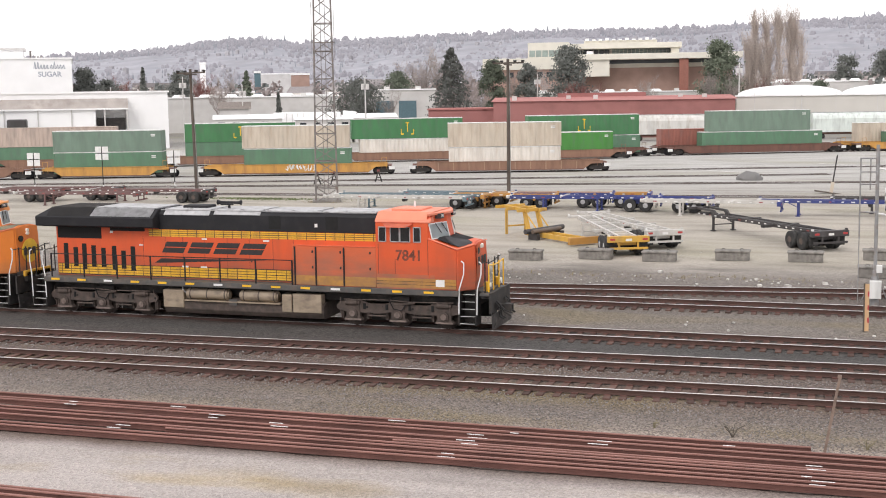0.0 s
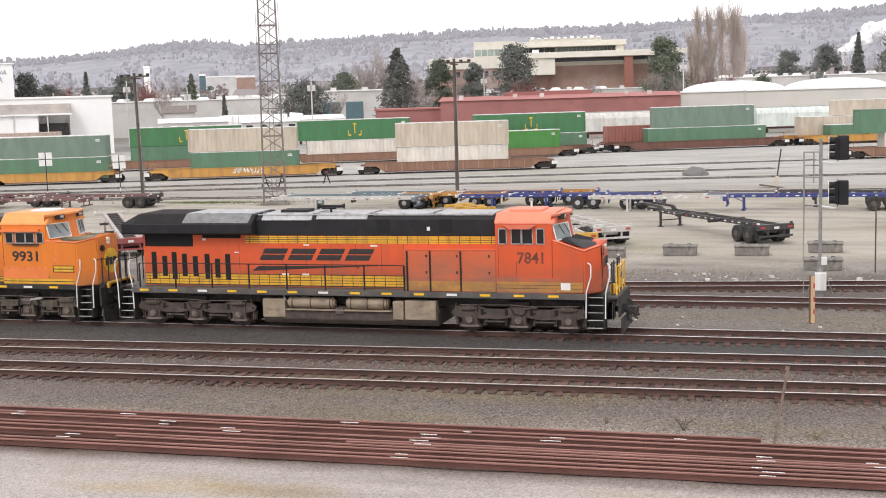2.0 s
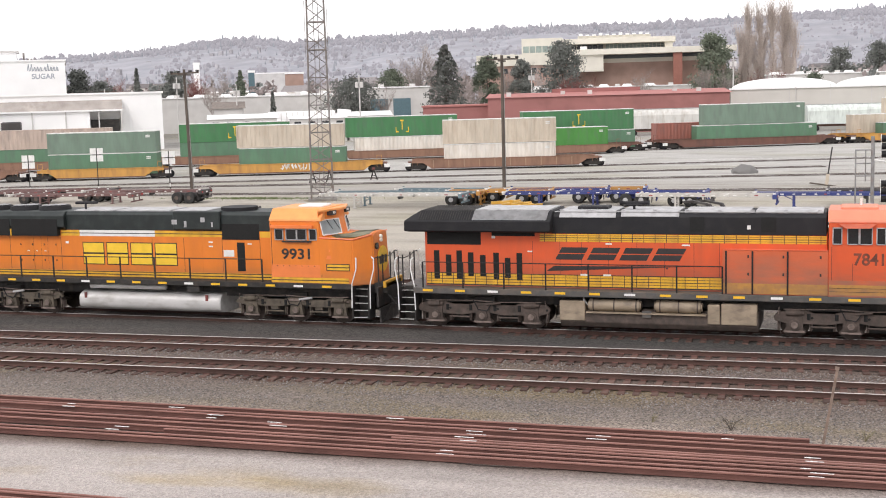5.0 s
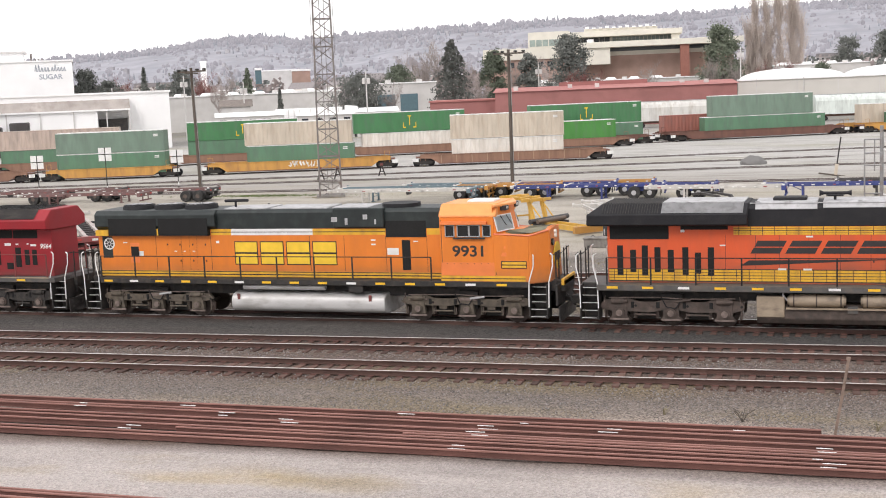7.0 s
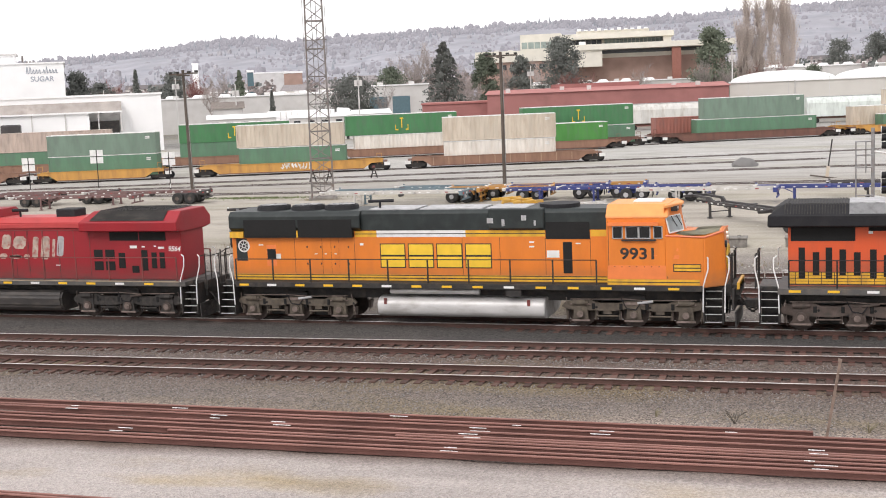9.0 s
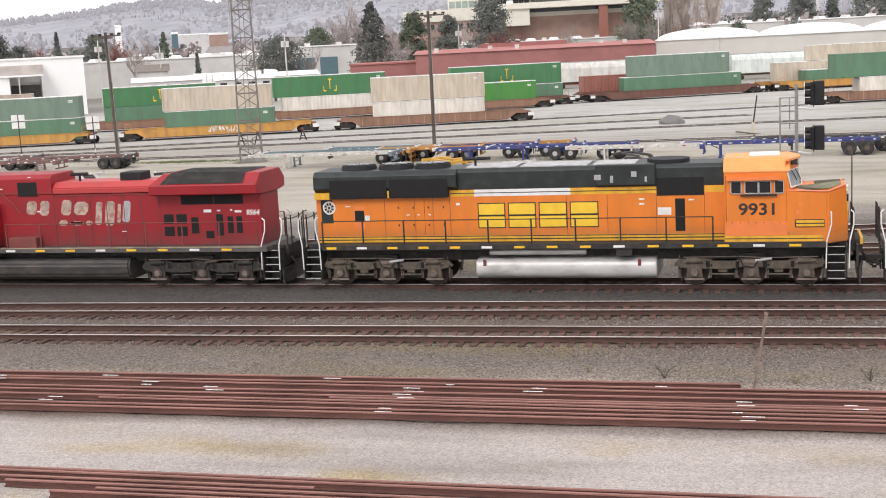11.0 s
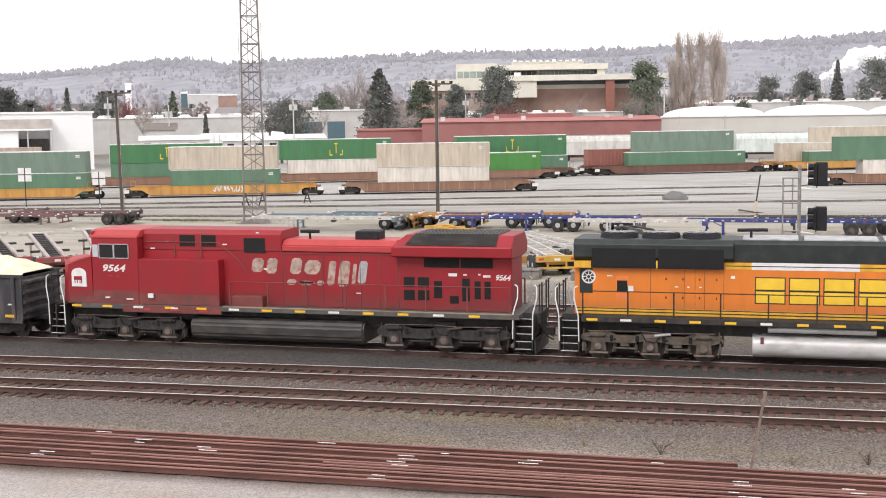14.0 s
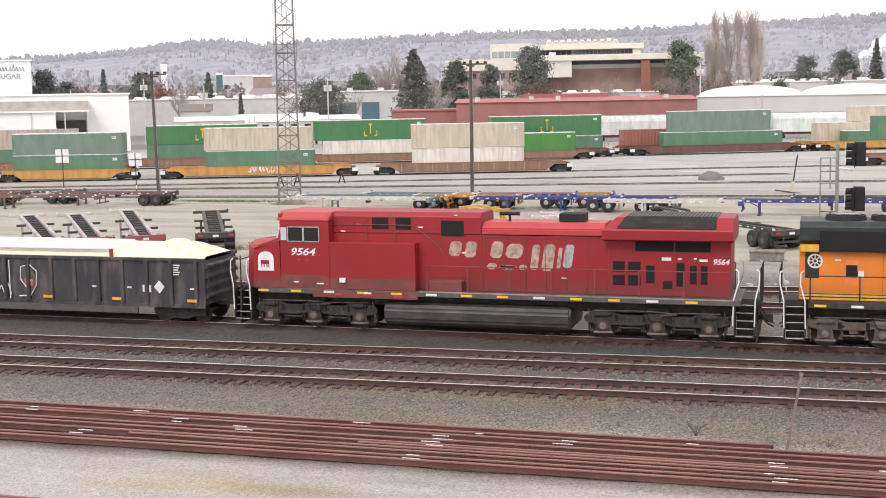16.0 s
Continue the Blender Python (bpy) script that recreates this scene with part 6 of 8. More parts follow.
def chassis(x, y, heading, length, frame, rear, label, wheels=True, legs=True, tilt=0.0, neck=False, flap=True, bar=0.07, pitch=1.25):
    """Origin at the rear on the ground, x towards the front; heading in degrees."""
    t = thing("container_chassis", pose(x, y, 0, 0, 0, heading), label, "trailer chassis", "parked chassis")
    up = math.tan(radians(tilt))
    L = length
    z = 1.08

    def rise(bm):
        for v in bm.verts:
            v.co.z += up * max(v.co.x - 1.5, 0)
        return bm
    for s in (-1, 1):
        bm = bx(B(), 0, L - (2.4 if neck else 0), s * 0.5 - bar, s * 0.5 + bar, z - 0.1, z + 0.14)
        if neck:
            pr(bm, [(L - 2.8, z - 0.1), (L - 2.3, z + 0.25), (L, z + 0.3), (L, z + 0.45), (L - 2.6, z + 0.4), (L - 3.0, z + 0.12)], s * 0.48 - 0.07, s * 0.48 + 0.07)
        part("frame_rail", rise(bm), frame, t)
        for k in range(int(L / 0.8)):
            part("reflector", rise(bx(B(), 0.5 + k * 0.8, 0.68 + k * 0.8 + 0.1 * (k % 2), *sorted((s * (0.504 + bar), s * (0.512 + bar))), z - 0.02, z + 0.06)), (C_ROOF, CH_RED)[k % 5 == 1], t, "small reflector")
    for k in range(int(L / pitch)):
        part("cross_member", rise(bx(B(), 0.5 + k * pitch, 0.66 + k * pitch, -0.45, 0.45, z - 0.06, z + 0.08)), CH_BLACK if pitch < 1 else frame, t)
    part("front_bolster", bev(rise(bx(B(), L - 0.22, L, -1.22, 1.22, z - 0.02 + 0.3 * neck, z + 0.16 + 0.3 * neck)), 0.02), CH_WHITE if frame is not CH_BLACK else frame, t)
    for q in (0.33, 0.62):
        part("mid_bolster", bx(B(), q * L, q * L + 0.2, -1.2, 1.2, z - 0.04 + up * max(q * L - 1.5, 0), z + 0.1 + up * max(q * L - 1.5, 0)), CH_BLACK if pitch < 1 else frame, t)
    part("rear_bolster", bev(bx(B(), -0.12, 0.22, -1.22, 1.22, z - 0.22, z + 0.14), 0.02), rear, t)
    part("bumper", bx(bx(bx(B(), -0.1, 0, -1.15, 1.15, 0.45, 0.57), -0.08, 0.0, -0.6, -0.5, 0.5, z), -0.08, 0, 0.5, 0.6, 0.5, z), rear, t)
    for s in (-1, 1):
        part("tail_lamp", bx(B(), -0.13, -0.11, *sorted((s * 0.8, s * 1.1)), z - 0.1, z + 0.02), RED_LIGHT, t)
    part("air_tank", cy(B(), (L * 0.45, -0.35, z - 0.22), (L * 0.45, 0.35, z - 0.22), 0.14, 10), CH_BLACK, t)
    part("air_hose", rise(tube(B(), [(0.4, 0.2, z - 0.04), (L * 0.3, 0.3, z - 0.08), (L * 0.6, 0.22, z - 0.05), (L - 0.4, 0.3, z)], 0.025, 4)), CH_BLACK, t)
    for s in (-1, 1):
        for x in (0.05, L - 0.1):
            part("twist_lock", rise(bx(B(), x - 0.06, x + 0.1, s * 1.14 - 0.06, s * 1.14 + 0.06, z + 0.12 + 0.3 * neck * (x > 1), z + 0.24 + 0.3 * neck * (x > 1))), C_ROOF if s > 0 else frame, t)
    part("number_plate", bx(B(), -0.135, -0.12, -0.18, 0.18, z - 0.14, z + 0.0), C_ROOF, t)
    if wheels:
        for a in (1.15, 2.4):
            part("axle", cy(B(), (a, -0.9, 0.52), (a, 0.9, 0.52), 0.08, 8), BLACK, t)
            for s in (-1, 1):
                for o in (0.62, 0.95):
                    w = part("tyre", bev(cy(B(), (a, s * o, 0.52), (a, s * (o + 0.27), 0.52), 0.52, 20), 0.05), TYRE, t, smooth=True)
                    if o > 0.9:
                        part("rim", cy(cy(B(), (a, s * 1.1, 0.52), (a, s * 1.225, 0.52), 0.2, 16), (a, s * 1.2, 0.52), (a, s * 1.24, 0.52), 0.12, 10), TRUCK if rear in (CH_BLACK, CH_GRIMY, CH_RED) else ROOF_GREY, w)
        part("suspension", bx(B(), 0.6, 2.95, -0.6, 0.6, 0.62, 0.95), rear, t)
        if flap:
            for s in (-1, 1):
                part("mud_flap", bx(B(), 0.3, 0.33, *sorted((s * 0.6, s * 1.2)), 0.3, 0.95), TYRE, t)
    if legs:
        q = L - 3.0
        h = z + up * (q - 1.5)
        for s in (-1, 1):
            part("landing_leg", bx(bx(B(), q - 0.07, q + 0.07, s * 0.75 - 0.07, s * 0.75 + 0.07, 0.05, h), q - 0.16, q + 0.16, s * 0.75 - 0.14, s * 0.75 + 0.14, 0.0, 0.06), frame, t)
        part("leg_brace", tube(tube(B(), [(q, -0.75, 0.45), (q, 0.75, 0.45)], 0.04), [(q, -0.75, 0.5), (q + 1.1, -0.45, h)], 0.035), frame, t)
    return t


W = "container chassis parked on the dirt lot"
for x, y, hd, n in ((-45.5, 66.2, 132, 10.5), (-42.8, 66.9, 129.5, 10.6), (-40.2, 68.5, 126.5, 11.4), (-36.5, 70.6, 119, 9.5)):
    chassis(x, y, hd, n, CH_DIRTY if hd > 120 else CH_BLACK, CH_RED if hd > 120 else CH_BLACK, "pale and red " + W if hd > 120 else "black " + W, tilt=4.2, bar=0.11, pitch=0.75)
chassis(-1.9, 76.7, 125.2, 15.6, CH_BLACK, CH_BLACK, "long black " + W, neck=True, tilt=-0.4, pitch=0.8)
chassis(-12.9, 71.6, 113, 13.2, CH_WHITE, CH_YELLOW, "yellow-ended " + W)
# yellow gooseneck frame lying on the dirt with its neck raised
t = thing("gooseneck_frame", pose(-16.6, 76.9, 0, 0, 0, 136.3), "battered yellow gooseneck frame lying on the dirt", "trailer chassis", "parked chassis")
for e in (-0.5, 0.5):
    part("frame_rail", bx(B(), 0, 6.3, e - 0.08, e + 0.08, 0.12, 0.42), CH_YELLOW, t)
    part("neck_post", pr(B(), [(5.7, 0.4), (6.1, 0.4), (6.6, 1.75), (6.3, 1.8)], e - 0.08, e + 0.08), CH_YELLOW, t)
    part("neck_rail", pr(B(), [(6.0, 1.62), (9.2, 1.78), (9.2, 1.95), (6.0, 1.85)], e - 0.08, e + 0.08), CH_YELLOW, t)
    part("neck_brace", tube(B(), [(4.6, e, 0.4), (6.35, e, 1.65)], 0.05), CH_YELLOW, t)
    part("leg", bx(B(), 8.3, 8.45, e * 1.5 - 0.07, e * 1.5 + 0.07, 0, 1.72), CH_YELLOW, t)
for x in (0.1, 1.5, 2.9, 4.3):
    part("cross_member", bx(B(), x, x + 0.14, -0.42, 0.42, 0.2, 0.36), CH_YELLOW, t)
for x, z in ((6.2, 1.66), (7.6, 1.7), (9.05, 1.74)):
    part("neck_cross_member", bx(B(), x, x + 0.16, -1.15, 1.15, z, z + 0.2), CH_YELLOW, t)
part("end_bolster", bx(B(), -0.15, 0.12, -1.2, 1.2, 0.08, 0.5), CH_ORANGE, t)
part("landing_bar", bx(B(), 8.32, 8.42, -0.7, 0.7, 0.5, 0.6), CH_YELLOW, t)
chassis(-11.4, 75.4, 121, 13.0, CH_WHITE, CH_WHITE, "white " + W)
chassis(-30.3, 101.2, 183, 13.2, CH_TEAL, CH_ORANGE, "teal and orange " + W)
chassis(-28.6, 103.6, 181, 10.0, CH_TEAL, CH_ORANGE, "teal and orange " + W, legs=False)
chassis(-17.0, 104.6, 186, 13.5, CH_ORANGE, CH_BLUE, "orange and blue " + W)
chassis(-15.6, 101.0, 186, 12.4, CH_BLUE, CH_BLUE, "blue " + W)
chassis(-11.5, 100.3, 178, 12.0, CH_BLUE, CH_BLUE, "blue " + W)
chassis(-31.0, 98.6, 181, 12.5, CH_WHITE, CH_TEAL, "pale and teal " + W, wheels=False)
chassis(-6.0, 97.6, 179, 10.5, CH_WHITE, CH_BLUE, "pale and blue " + W, wheels=False)
chassis(-62.5, 99.2, 186, 12.2, CH_GRIMY, CH_GRIMY, "grimy dark red " + W, wheels=False)
chassis(-24.5, 102.4, 184, 9.0, CH_ORANGE, CH_ORANGE, "orange " + W)
chassis(-20.0, 103.8, 185, 8.5, CH_BLUE, CH_BLUE, "blue " + W, legs=False)
chassis(7.0, 98.8, 180, 14.8, CH_BLUE, CH_BLACK, "blue and black " + W)
chassis(9.5, 101.3, 178, 12.0, CH_BLACK, CH_BLACK, "black " + W)
chassis(-73.4, 102.0, 188, 12.0, CH_GRIMY, CH_GRIMY, "grimy dark red " + W)
chassis(-68.3, 104.6, 186, 12.0, CH_GRIMY, CH_BLACK, "grimy dark red " + W, legs=False)
chassis(-57.6, 103.2, 184, 12.2, CH_GRIMY, CH_BLACK, "grimy dark red " + W)
t = thing("timber_baulk", pose(-20.2, 79.9, 0, 0, 0, 62), "dark old timbers lying across a chassis", "timber")
part("log", cy(B(), (-1.5, 0, 0.55), (2.2, 0, 0.62), 0.17, 10), CH_BLACK, t)
part("log", cy(B(), (-1.2, -0.38, 0.55), (1.6, -0.3, 0.58), 0.14, 10), WOODBROWN, t)
for x in (-1.0, 1.4):
    part("prop", bx(B(), x, x + 0.3, -0.55, 0.2, 0, 0.42), CH_BLACK, t)

# ---- concrete blocks ----
for x, y, r in ((-18.4, 69.3, 2), (-14.6, 70.6, -3), (-10.9, 70.3, 1), (-7.0, 71.6, 2), (-3.05, 71.8, 1), (0.9, 73.4, 0), (0.7, 66.4, 3)):
    t = thing("concrete_block", pose(x, y, level(x, y) - 0.03, 0, 0, r), "weathered grey concrete block standing on the dirt", "concrete block", "concrete blocks")
    part("block", bev(bx(B(), -0.93, 0.93, -0.42, 0.42, 0, 0.5), 0.04, 2), CONCRETE, t)
    part("top_ridge", bev(bx(B(), -0.98, 0.98, -0.47, 0.47, 0.48, 0.6), 0.03), CONCRETE, t)
    for s in (-0.5, 0.5):
        part("lifting_loop", tube(B(), [(s - 0.1, 0, 0.58), (s - 0.06, 0, 0.67), (s + 0.06, 0, 0.67), (s + 0.1, 0, 0.58)], 0.015, 5), FRAME, t)

# ---- lattice mast ----
GALV = mat("galvanised_steel", (0.34, 0.34, 0.34), 0.55, 0.5, var=0.2, stain=(0.25, 0.16, 0.11), amount=0.4)
LATTICE = mat("dull_lattice_steel", (0.22, 0.205, 0.195), 0.7, 0.2, var=0.25, stain=(0.22, 0.13, 0.1), amount=0.5)


def radio_mast(x, y):
    t = thing("lattice_mast", pose(x, y, 0, 0, 0, 24), "tall grey steel lattice radio mast", "mast")
    half = lambda z: 1.0 - 0.013 * z
    cs = ((-1, -1), (1, -1), (1, 1), (-1, 1))
    top = 26.0
    for a, b in cs:
        part("leg", cy(B(), (a * half(0), b * half(0), 0), (a * half(top), b * half(top), top), 0.075, 6), LATTICE, t)
    zs = [i * 1.24 for i in range(22)]
    for i, (z0, z1) in enumerate(zip(zs, zs[1:])):
        for k in range(4):
            (a, b), (c, d) = cs[k], cs[(k + 1) % 4]
            p, q = (a * half(z0), b * half(z0), z0), (c * half(z1), d * half(z1), z1)
            if i % 2:
                p, q = (c * half(z0), d * half(z0), z0), (a * half(z1), b * half(z1), z1)
            part("brace", cy(B(), p, q, 0.04, 5), LATTICE, t)
            if i % 2:
                part("strut", cy(B(), (a * half(z0), b * half(z0), z0), (c * half(z0), d * half(z0), z0), 0.045, 5), LATTICE, t)
    part("climbing_ladder", tube(tube(B(), [(-0.2, -0.3, 0), (-0.2, -0.3, top)], 0.03, 5), [(0.2, -0.3, 0), (0.2, -0.3, top)], 0.03, 5), LATTICE, t)
    part("antenna_bar", cy(B(), (-1.05, -0.8, 14.4), (1.05, -0.8, 14.4), 0.04, 5), LATTICE, t)
    for s in (-1, 1):
        part("whip", cy(B(), (s * 1.0, -0.75, 13.0), (s * 1.0, -0.75, 18), 0.02, 5), LATTICE, t)
    part("footing", bx(B(), -1.3, 1.3, -1.3, 1.3, -0.1, 0.2), CONCRETE, t)
    return t


radio_mast(-46.9, 105.6)

WOOD = mat("grey_brown_pole_wood", (0.11, 0.09, 0.075), 0.9, var=0.25, scale=3, stretch=(1, 1, 0.2))
for x, y, h, lean in ((-32.9, 117.6, 12.9, 0), (-63.6, 111.3, 12.5, 1.2)):
    t = thing("utility_pole", pose(x, y, 0, 0, -lean, 0), "tall dark wooden utility pole with lamps on crossarms", "utility pole", "utility poles")
    part("pole", cy(B(), (0, 0, 0), (0, 0, h), 0.2, 10, 0.14), WOOD, t)
    part("crossarm", bx(B(), -1.5, 1.6, -0.08, 0.08, h - 0.45, h - 0.3), WOOD, t)
    part("crossarm", bx(B(), -0.08, 0.08, -1.2, 1.2, h - 0.6, h - 0.47), WOOD, t)
    for u in (-1.4, -0.6, 0.7, 1.5):
        part("floodlight", bev(bx(B(), u - 0.14, u + 0.14, -0.2, 0.12, h - 0.29, h - 0.12), 0.03), FRAME, t)
    part("conduit", cy(B(), (0.2, -0.1, 0), (0.2, -0.1, h - 1), 0.03, 5), GALV, t)

# ---- track marker boards ----
for x, y, h in ((-81.0, 108.8, 4.3), (-73.5, 109.8, 4.9), (-67.9, 114.3, 4.3)):
    t = thing("marker_board", pose(x, y, 0, 0, 0, 12), "white four-panel marker board on a slim post", "sign", "marker boards")
    part("post", cy(B(), (0, 0, 0), (0, 0, h), 0.05, 6), FRAME, t)
    for a in (-1, 1):
        for b in (0, 1):
            part("panel", bx(B(), *sorted((a * 0.06, a * 0.68)), -0.05, -0.02, h - 1.35 + b * 0.72, h - 0.72 + b * 0.72), WHITE, t)
    part("crossbar", bx(B(), -0.5, 0.5, -0.02, 0.02, h - 0.72, h - 0.63), FRAME, t)
    part("post_band", cy(B(), (0, 0, 0.6), (0, 0, 1.0), 0.055, 6), WHITE, t)

# ---- signal mast beside the yard tracks ----
t = thing("signal_mast", pose(0.5, 58.9, -0.24), "silver railway signal mast with two black hooded heads and a ladder", "railway signal")
part("mast", cy(B(), (0, 0, 0.6), (0, 0, 7.2), 0.08, 12), GALV, t)
part("mast_base", bev(cy(B(), (0, 0, 0.0), (0, 0, 1.6), 0.2, 10, 0.11), 0.02), GALV, t)
for z in (6.75, 4.75):
    hd = part("signal_head", bev(bx(B(), 0.6, 0.75, -0.28, 0.28, z - 0.5, z + 0.5), 0.02), BLACK, t, "black signal head")
    pr_pts = [(-0.4, z - 0.58), (0.4, z - 0.58), (0.4, z + 0.45), (0.3, z + 0.58), (-0.3, z + 0.58), (-0.4, z + 0.45)]
    part("background_plate", pr(B(), pr_pts, 0.71, 0.75, "x"), BLACK, hd)
    part("head_box", bev(bx(B(), 0.75, 1.2, -0.3, 0.3, z - 0.52, z + 0.55), 0.03), BLACK, hd)
    for k in range(3):
        q = z - 0.34 + k * 0.34
        part("visor", cy(B(), (0.63, 0, q), (0.36, 0, q), 0.15, 12), BLACK, hd)
        part("visor_rim", cy(B(), (0.36, 0, q + 0.02), (0.33, 0, q + 0.02), 0.17, 12), WHITE, hd, "pale rim of the hood")
    part("bracket", tube(B(), [(0, 0, z - 0.6), (0.65, 0, z - 0.7)], 0.05), WHITE, t)
part("ladder_rail", cy(B(), (-0.72, -0.1, 3.0), (-0.72, -0.1, 6.6), 0.035, 6), GALV, t)
part("ladder_rail", cy(B(), (-0.3, -0.1, 5.2), (-0.3, -0.1, 6.6), 0.03, 6), GALV, t)
for z in (4.2, 5.45, 6.0, 6.6):
    part("ladder_rung", cy(B(), (-0.75, -0.1, z), (0, -0.05, z), 0.035, 6), GALV, t)
part("ladder_foot", tube(B(), [(-0.72, -0.1, 4.2), (-0.72, -0.12, 0.1)], 0.02), GALV, t)
part("relay_box", bev(bx(B(), -0.22, 0.28, -0.45, -0.15, 0.35, 1.15), 0.02), C_ROOF, t, "pale relay box")
part("junction_box", bev(bx(B(), 0.05, 0.3, -0.3, -0.1, 1.5, 1.85), 0.02), C_ROOF, t)
for s in (-1, 1):
    part("stay", tube(B(), [(0, 0, 1.6), (s * 0.6, 0.2, 0.05)], 0.025), GALV, t)

# ---- posts and sticks ----
t = thing("marker_post", pose(0.15, 51.9, -0.26), "orange and white striped track marker post", "marker post")
bm = bx(B(), -0.06, 0.1, -0.02, 0.02, 0.1, 2.0)
part("board", bm, colour("faded_orange_board", (0.62, 0.4, 0.22)), t)
part("back_post", bx(B(), -0.12, -0.06, -0.04, 0.04, 0, 2.02), WOOD, t)
for z in (0.45, 0.95, 1.5):
    part("stripe", bx(B(), 0.04, 0.1, -0.026, -0.018, z, z + 0.2), RED_LIGHT, t)
POSTBROWN = mat("dull_brown_post", (0.25, 0.185, 0.15), 0.85, var=0.3, scale=4)
t = thing("leaning_post", pose(-0.88, 33.5, -0.26, 0, 9.5, 0), "rusty brown steel angle post leaning in the ballast", "post")
part("angle_bar", bx(bx(B(), -0.035, 0.035, -0.01, 0.01, 0, 2.3), 0.015, 0.035, -0.04, 0.01, 0, 2.3), POSTBROWN, t)
part("cap", bx(B(), -0.06, 0.045, -0.03, 0.03, 2.22, 2.3), POSTBROWN, t)
t = thing("thin_post", pose(3.2, 65.5, -0.05), "thin dark steel post in the dirt", "post")
part("rod", cy(B(), (0, 0, 0), (0, 0, 3.4), 0.035, 6), WOOD, t)
t = thing("switch_target", pose(-3.0, 120.6, 0, 0, 8, 0), "leaning switch stand with pale base", "switch stand")
part("staff", cy(B(), (0, 0, 0), (0, 0, 3.6), 0.06, 6), FRAME, t)
part("stand", bx(B(), -0.15, 0.15, -0.15, 0.15, 0, 1.1), C_TAN, t)
part("base_plate", bx(B(), -1.5, 1.5, -0.3, 0.3, 0.02, 0.12), WOOD, t)
t = thing("covered_heap", pose(-11.9, 138.5, 0), "grey covered heap on the pavement", "heap")
bm = B()
bmesh.ops.create_icosphere(bm, subdivisions=3, radius=1)
for v in bm.verts:
    v.co = Vector((v.co.x * 1.4, v.co.y * 0.9, max(v.co.z, -0.1) * 0.95)) * (1 + 0.18 * noise.noise(v.co * 2.2))
part("tarp", bm, colour("grey_tarp", (0.17, 0.165, 0.16)), t, smooth=True)
for x, y in ((-57.5, 127.0), (-55.9, 128.0), (-52.0, 131.5)):
    t = thing("switch_stand", pose(x, y, 0), "low dark switch stand between far tracks", "switch stand", "switch stands")
    part("frame", tube(tube(B(), [(-0.4, 0, 0), (0, 0, 1.2), (0.4, 0, 0)], 0.07), [(-0.25, 0, 0.5), (0.25, 0, 0.5)], 0.05), FRAME, t)
    part("target", bx(B(), -0.15, 0.15, -0.03, 0.03, 1.1, 1.4), RED_DUSTY, t)

# ---- pale paint lines on the far pavement ----
for x0, y0, x1, y1 in ((-20, 165, -12, 168), (-24, 160, -14, 152), (-6, 172, 8, 160), (-18, 163.5, -10, 166.5)):
    d = Vector((x1 - x0, y1 - y0, 0))
    t = thing("paint_line", pose(x0, y0, 0.012, 0, 0, math.degrees(math.atan2(d.y, d.x))), "pale painted line on the pavement", "road marking", "paint lines", "structure")
    part("stripe", bx(B(), 0, d.length, -0.12, 0.12, 0, 0.006), WHITE, t)

# ---- dead shrubs, rags and stones ----
TWIG = mat("dead_twig", (0.09, 0.075, 0.06), 0.9, var=0.3)
GRASS = mat("dry_grass", (0.24, 0.21, 0.13), 0.9, var=0.3)
rs = random.Random(11)
for x, y, h, m in ((-3.35, 34.9, 0.42, TWIG), (-5.6, 35.2, 0.3, GRASS), (0.2, 34.5, 0.35, GRASS), (-12.9, 33.45, 0.2, GRASS), (2.2, 34.9, 0.4, TWIG)):
    t = thing("dead_shrub", pose(x, y, -0.26), "small dead leafless shrub in the ballast", "shrub", "dead shrubs")
    for k in range(11):
        a, q = rs.uniform(0, 6.28), rs.uniform(0.1, 0.5)
        mid = (math.cos(a) * q * h * 0.6, math.sin(a) * q * h * 0.6, h * rs.uniform(0.4, 0.7))
        tip = (math.cos(a) * q * h * 1.6, math.sin(a) * q * h * 1.6, h * rs.uniform(0.7, 1.1))
        part("twig", tube(B(), [(0, 0, 0), mid, tip], 0.007, 4), m, t)
bm = B()
for k in range(170):
    if k < 110:
        y = rs.gauss(63.6, 0.9)
        x = rs.uniform(-24, 6)
    else:
        y = rs.choice((rs.gauss(51.5, 1.2), rs.gauss(52.5, 1.2), rs.gauss(73, 3)))
        x = rs.uniform(-34, 6)
    r = rs.uniform(0.02, 0.07) * (2.4 if k < 12 else 1)
    c = Vector((x, y, level(x, y) + r * 0.3))
    vs = [bm.verts.new(c + Vector((r * rs.uniform(0.7, 1.3) * math.cos(a), r * rs.uniform(0.7, 1.3) * math.sin(a), z * r))) for z in (-0.4, 0.5) for a in (0.3, 1.6, 2.9, 4.1, 5.3)]
    bm.faces.new(vs[:5]), bm.faces.new(vs[5:])
    for i in range(5):
        bm.faces.new((vs[i], vs[(i + 1) % 5], vs[5 + (i + 1) % 5], vs[5 + i]))
tagged(part("litter_and_stones", bm, mat("pale_litter", (0.62, 0.6, 0.57), 0.9, var=0.3, rnd=0), None), "scattered pale stones and paper litter on the ground", "litter", kind="stuff")

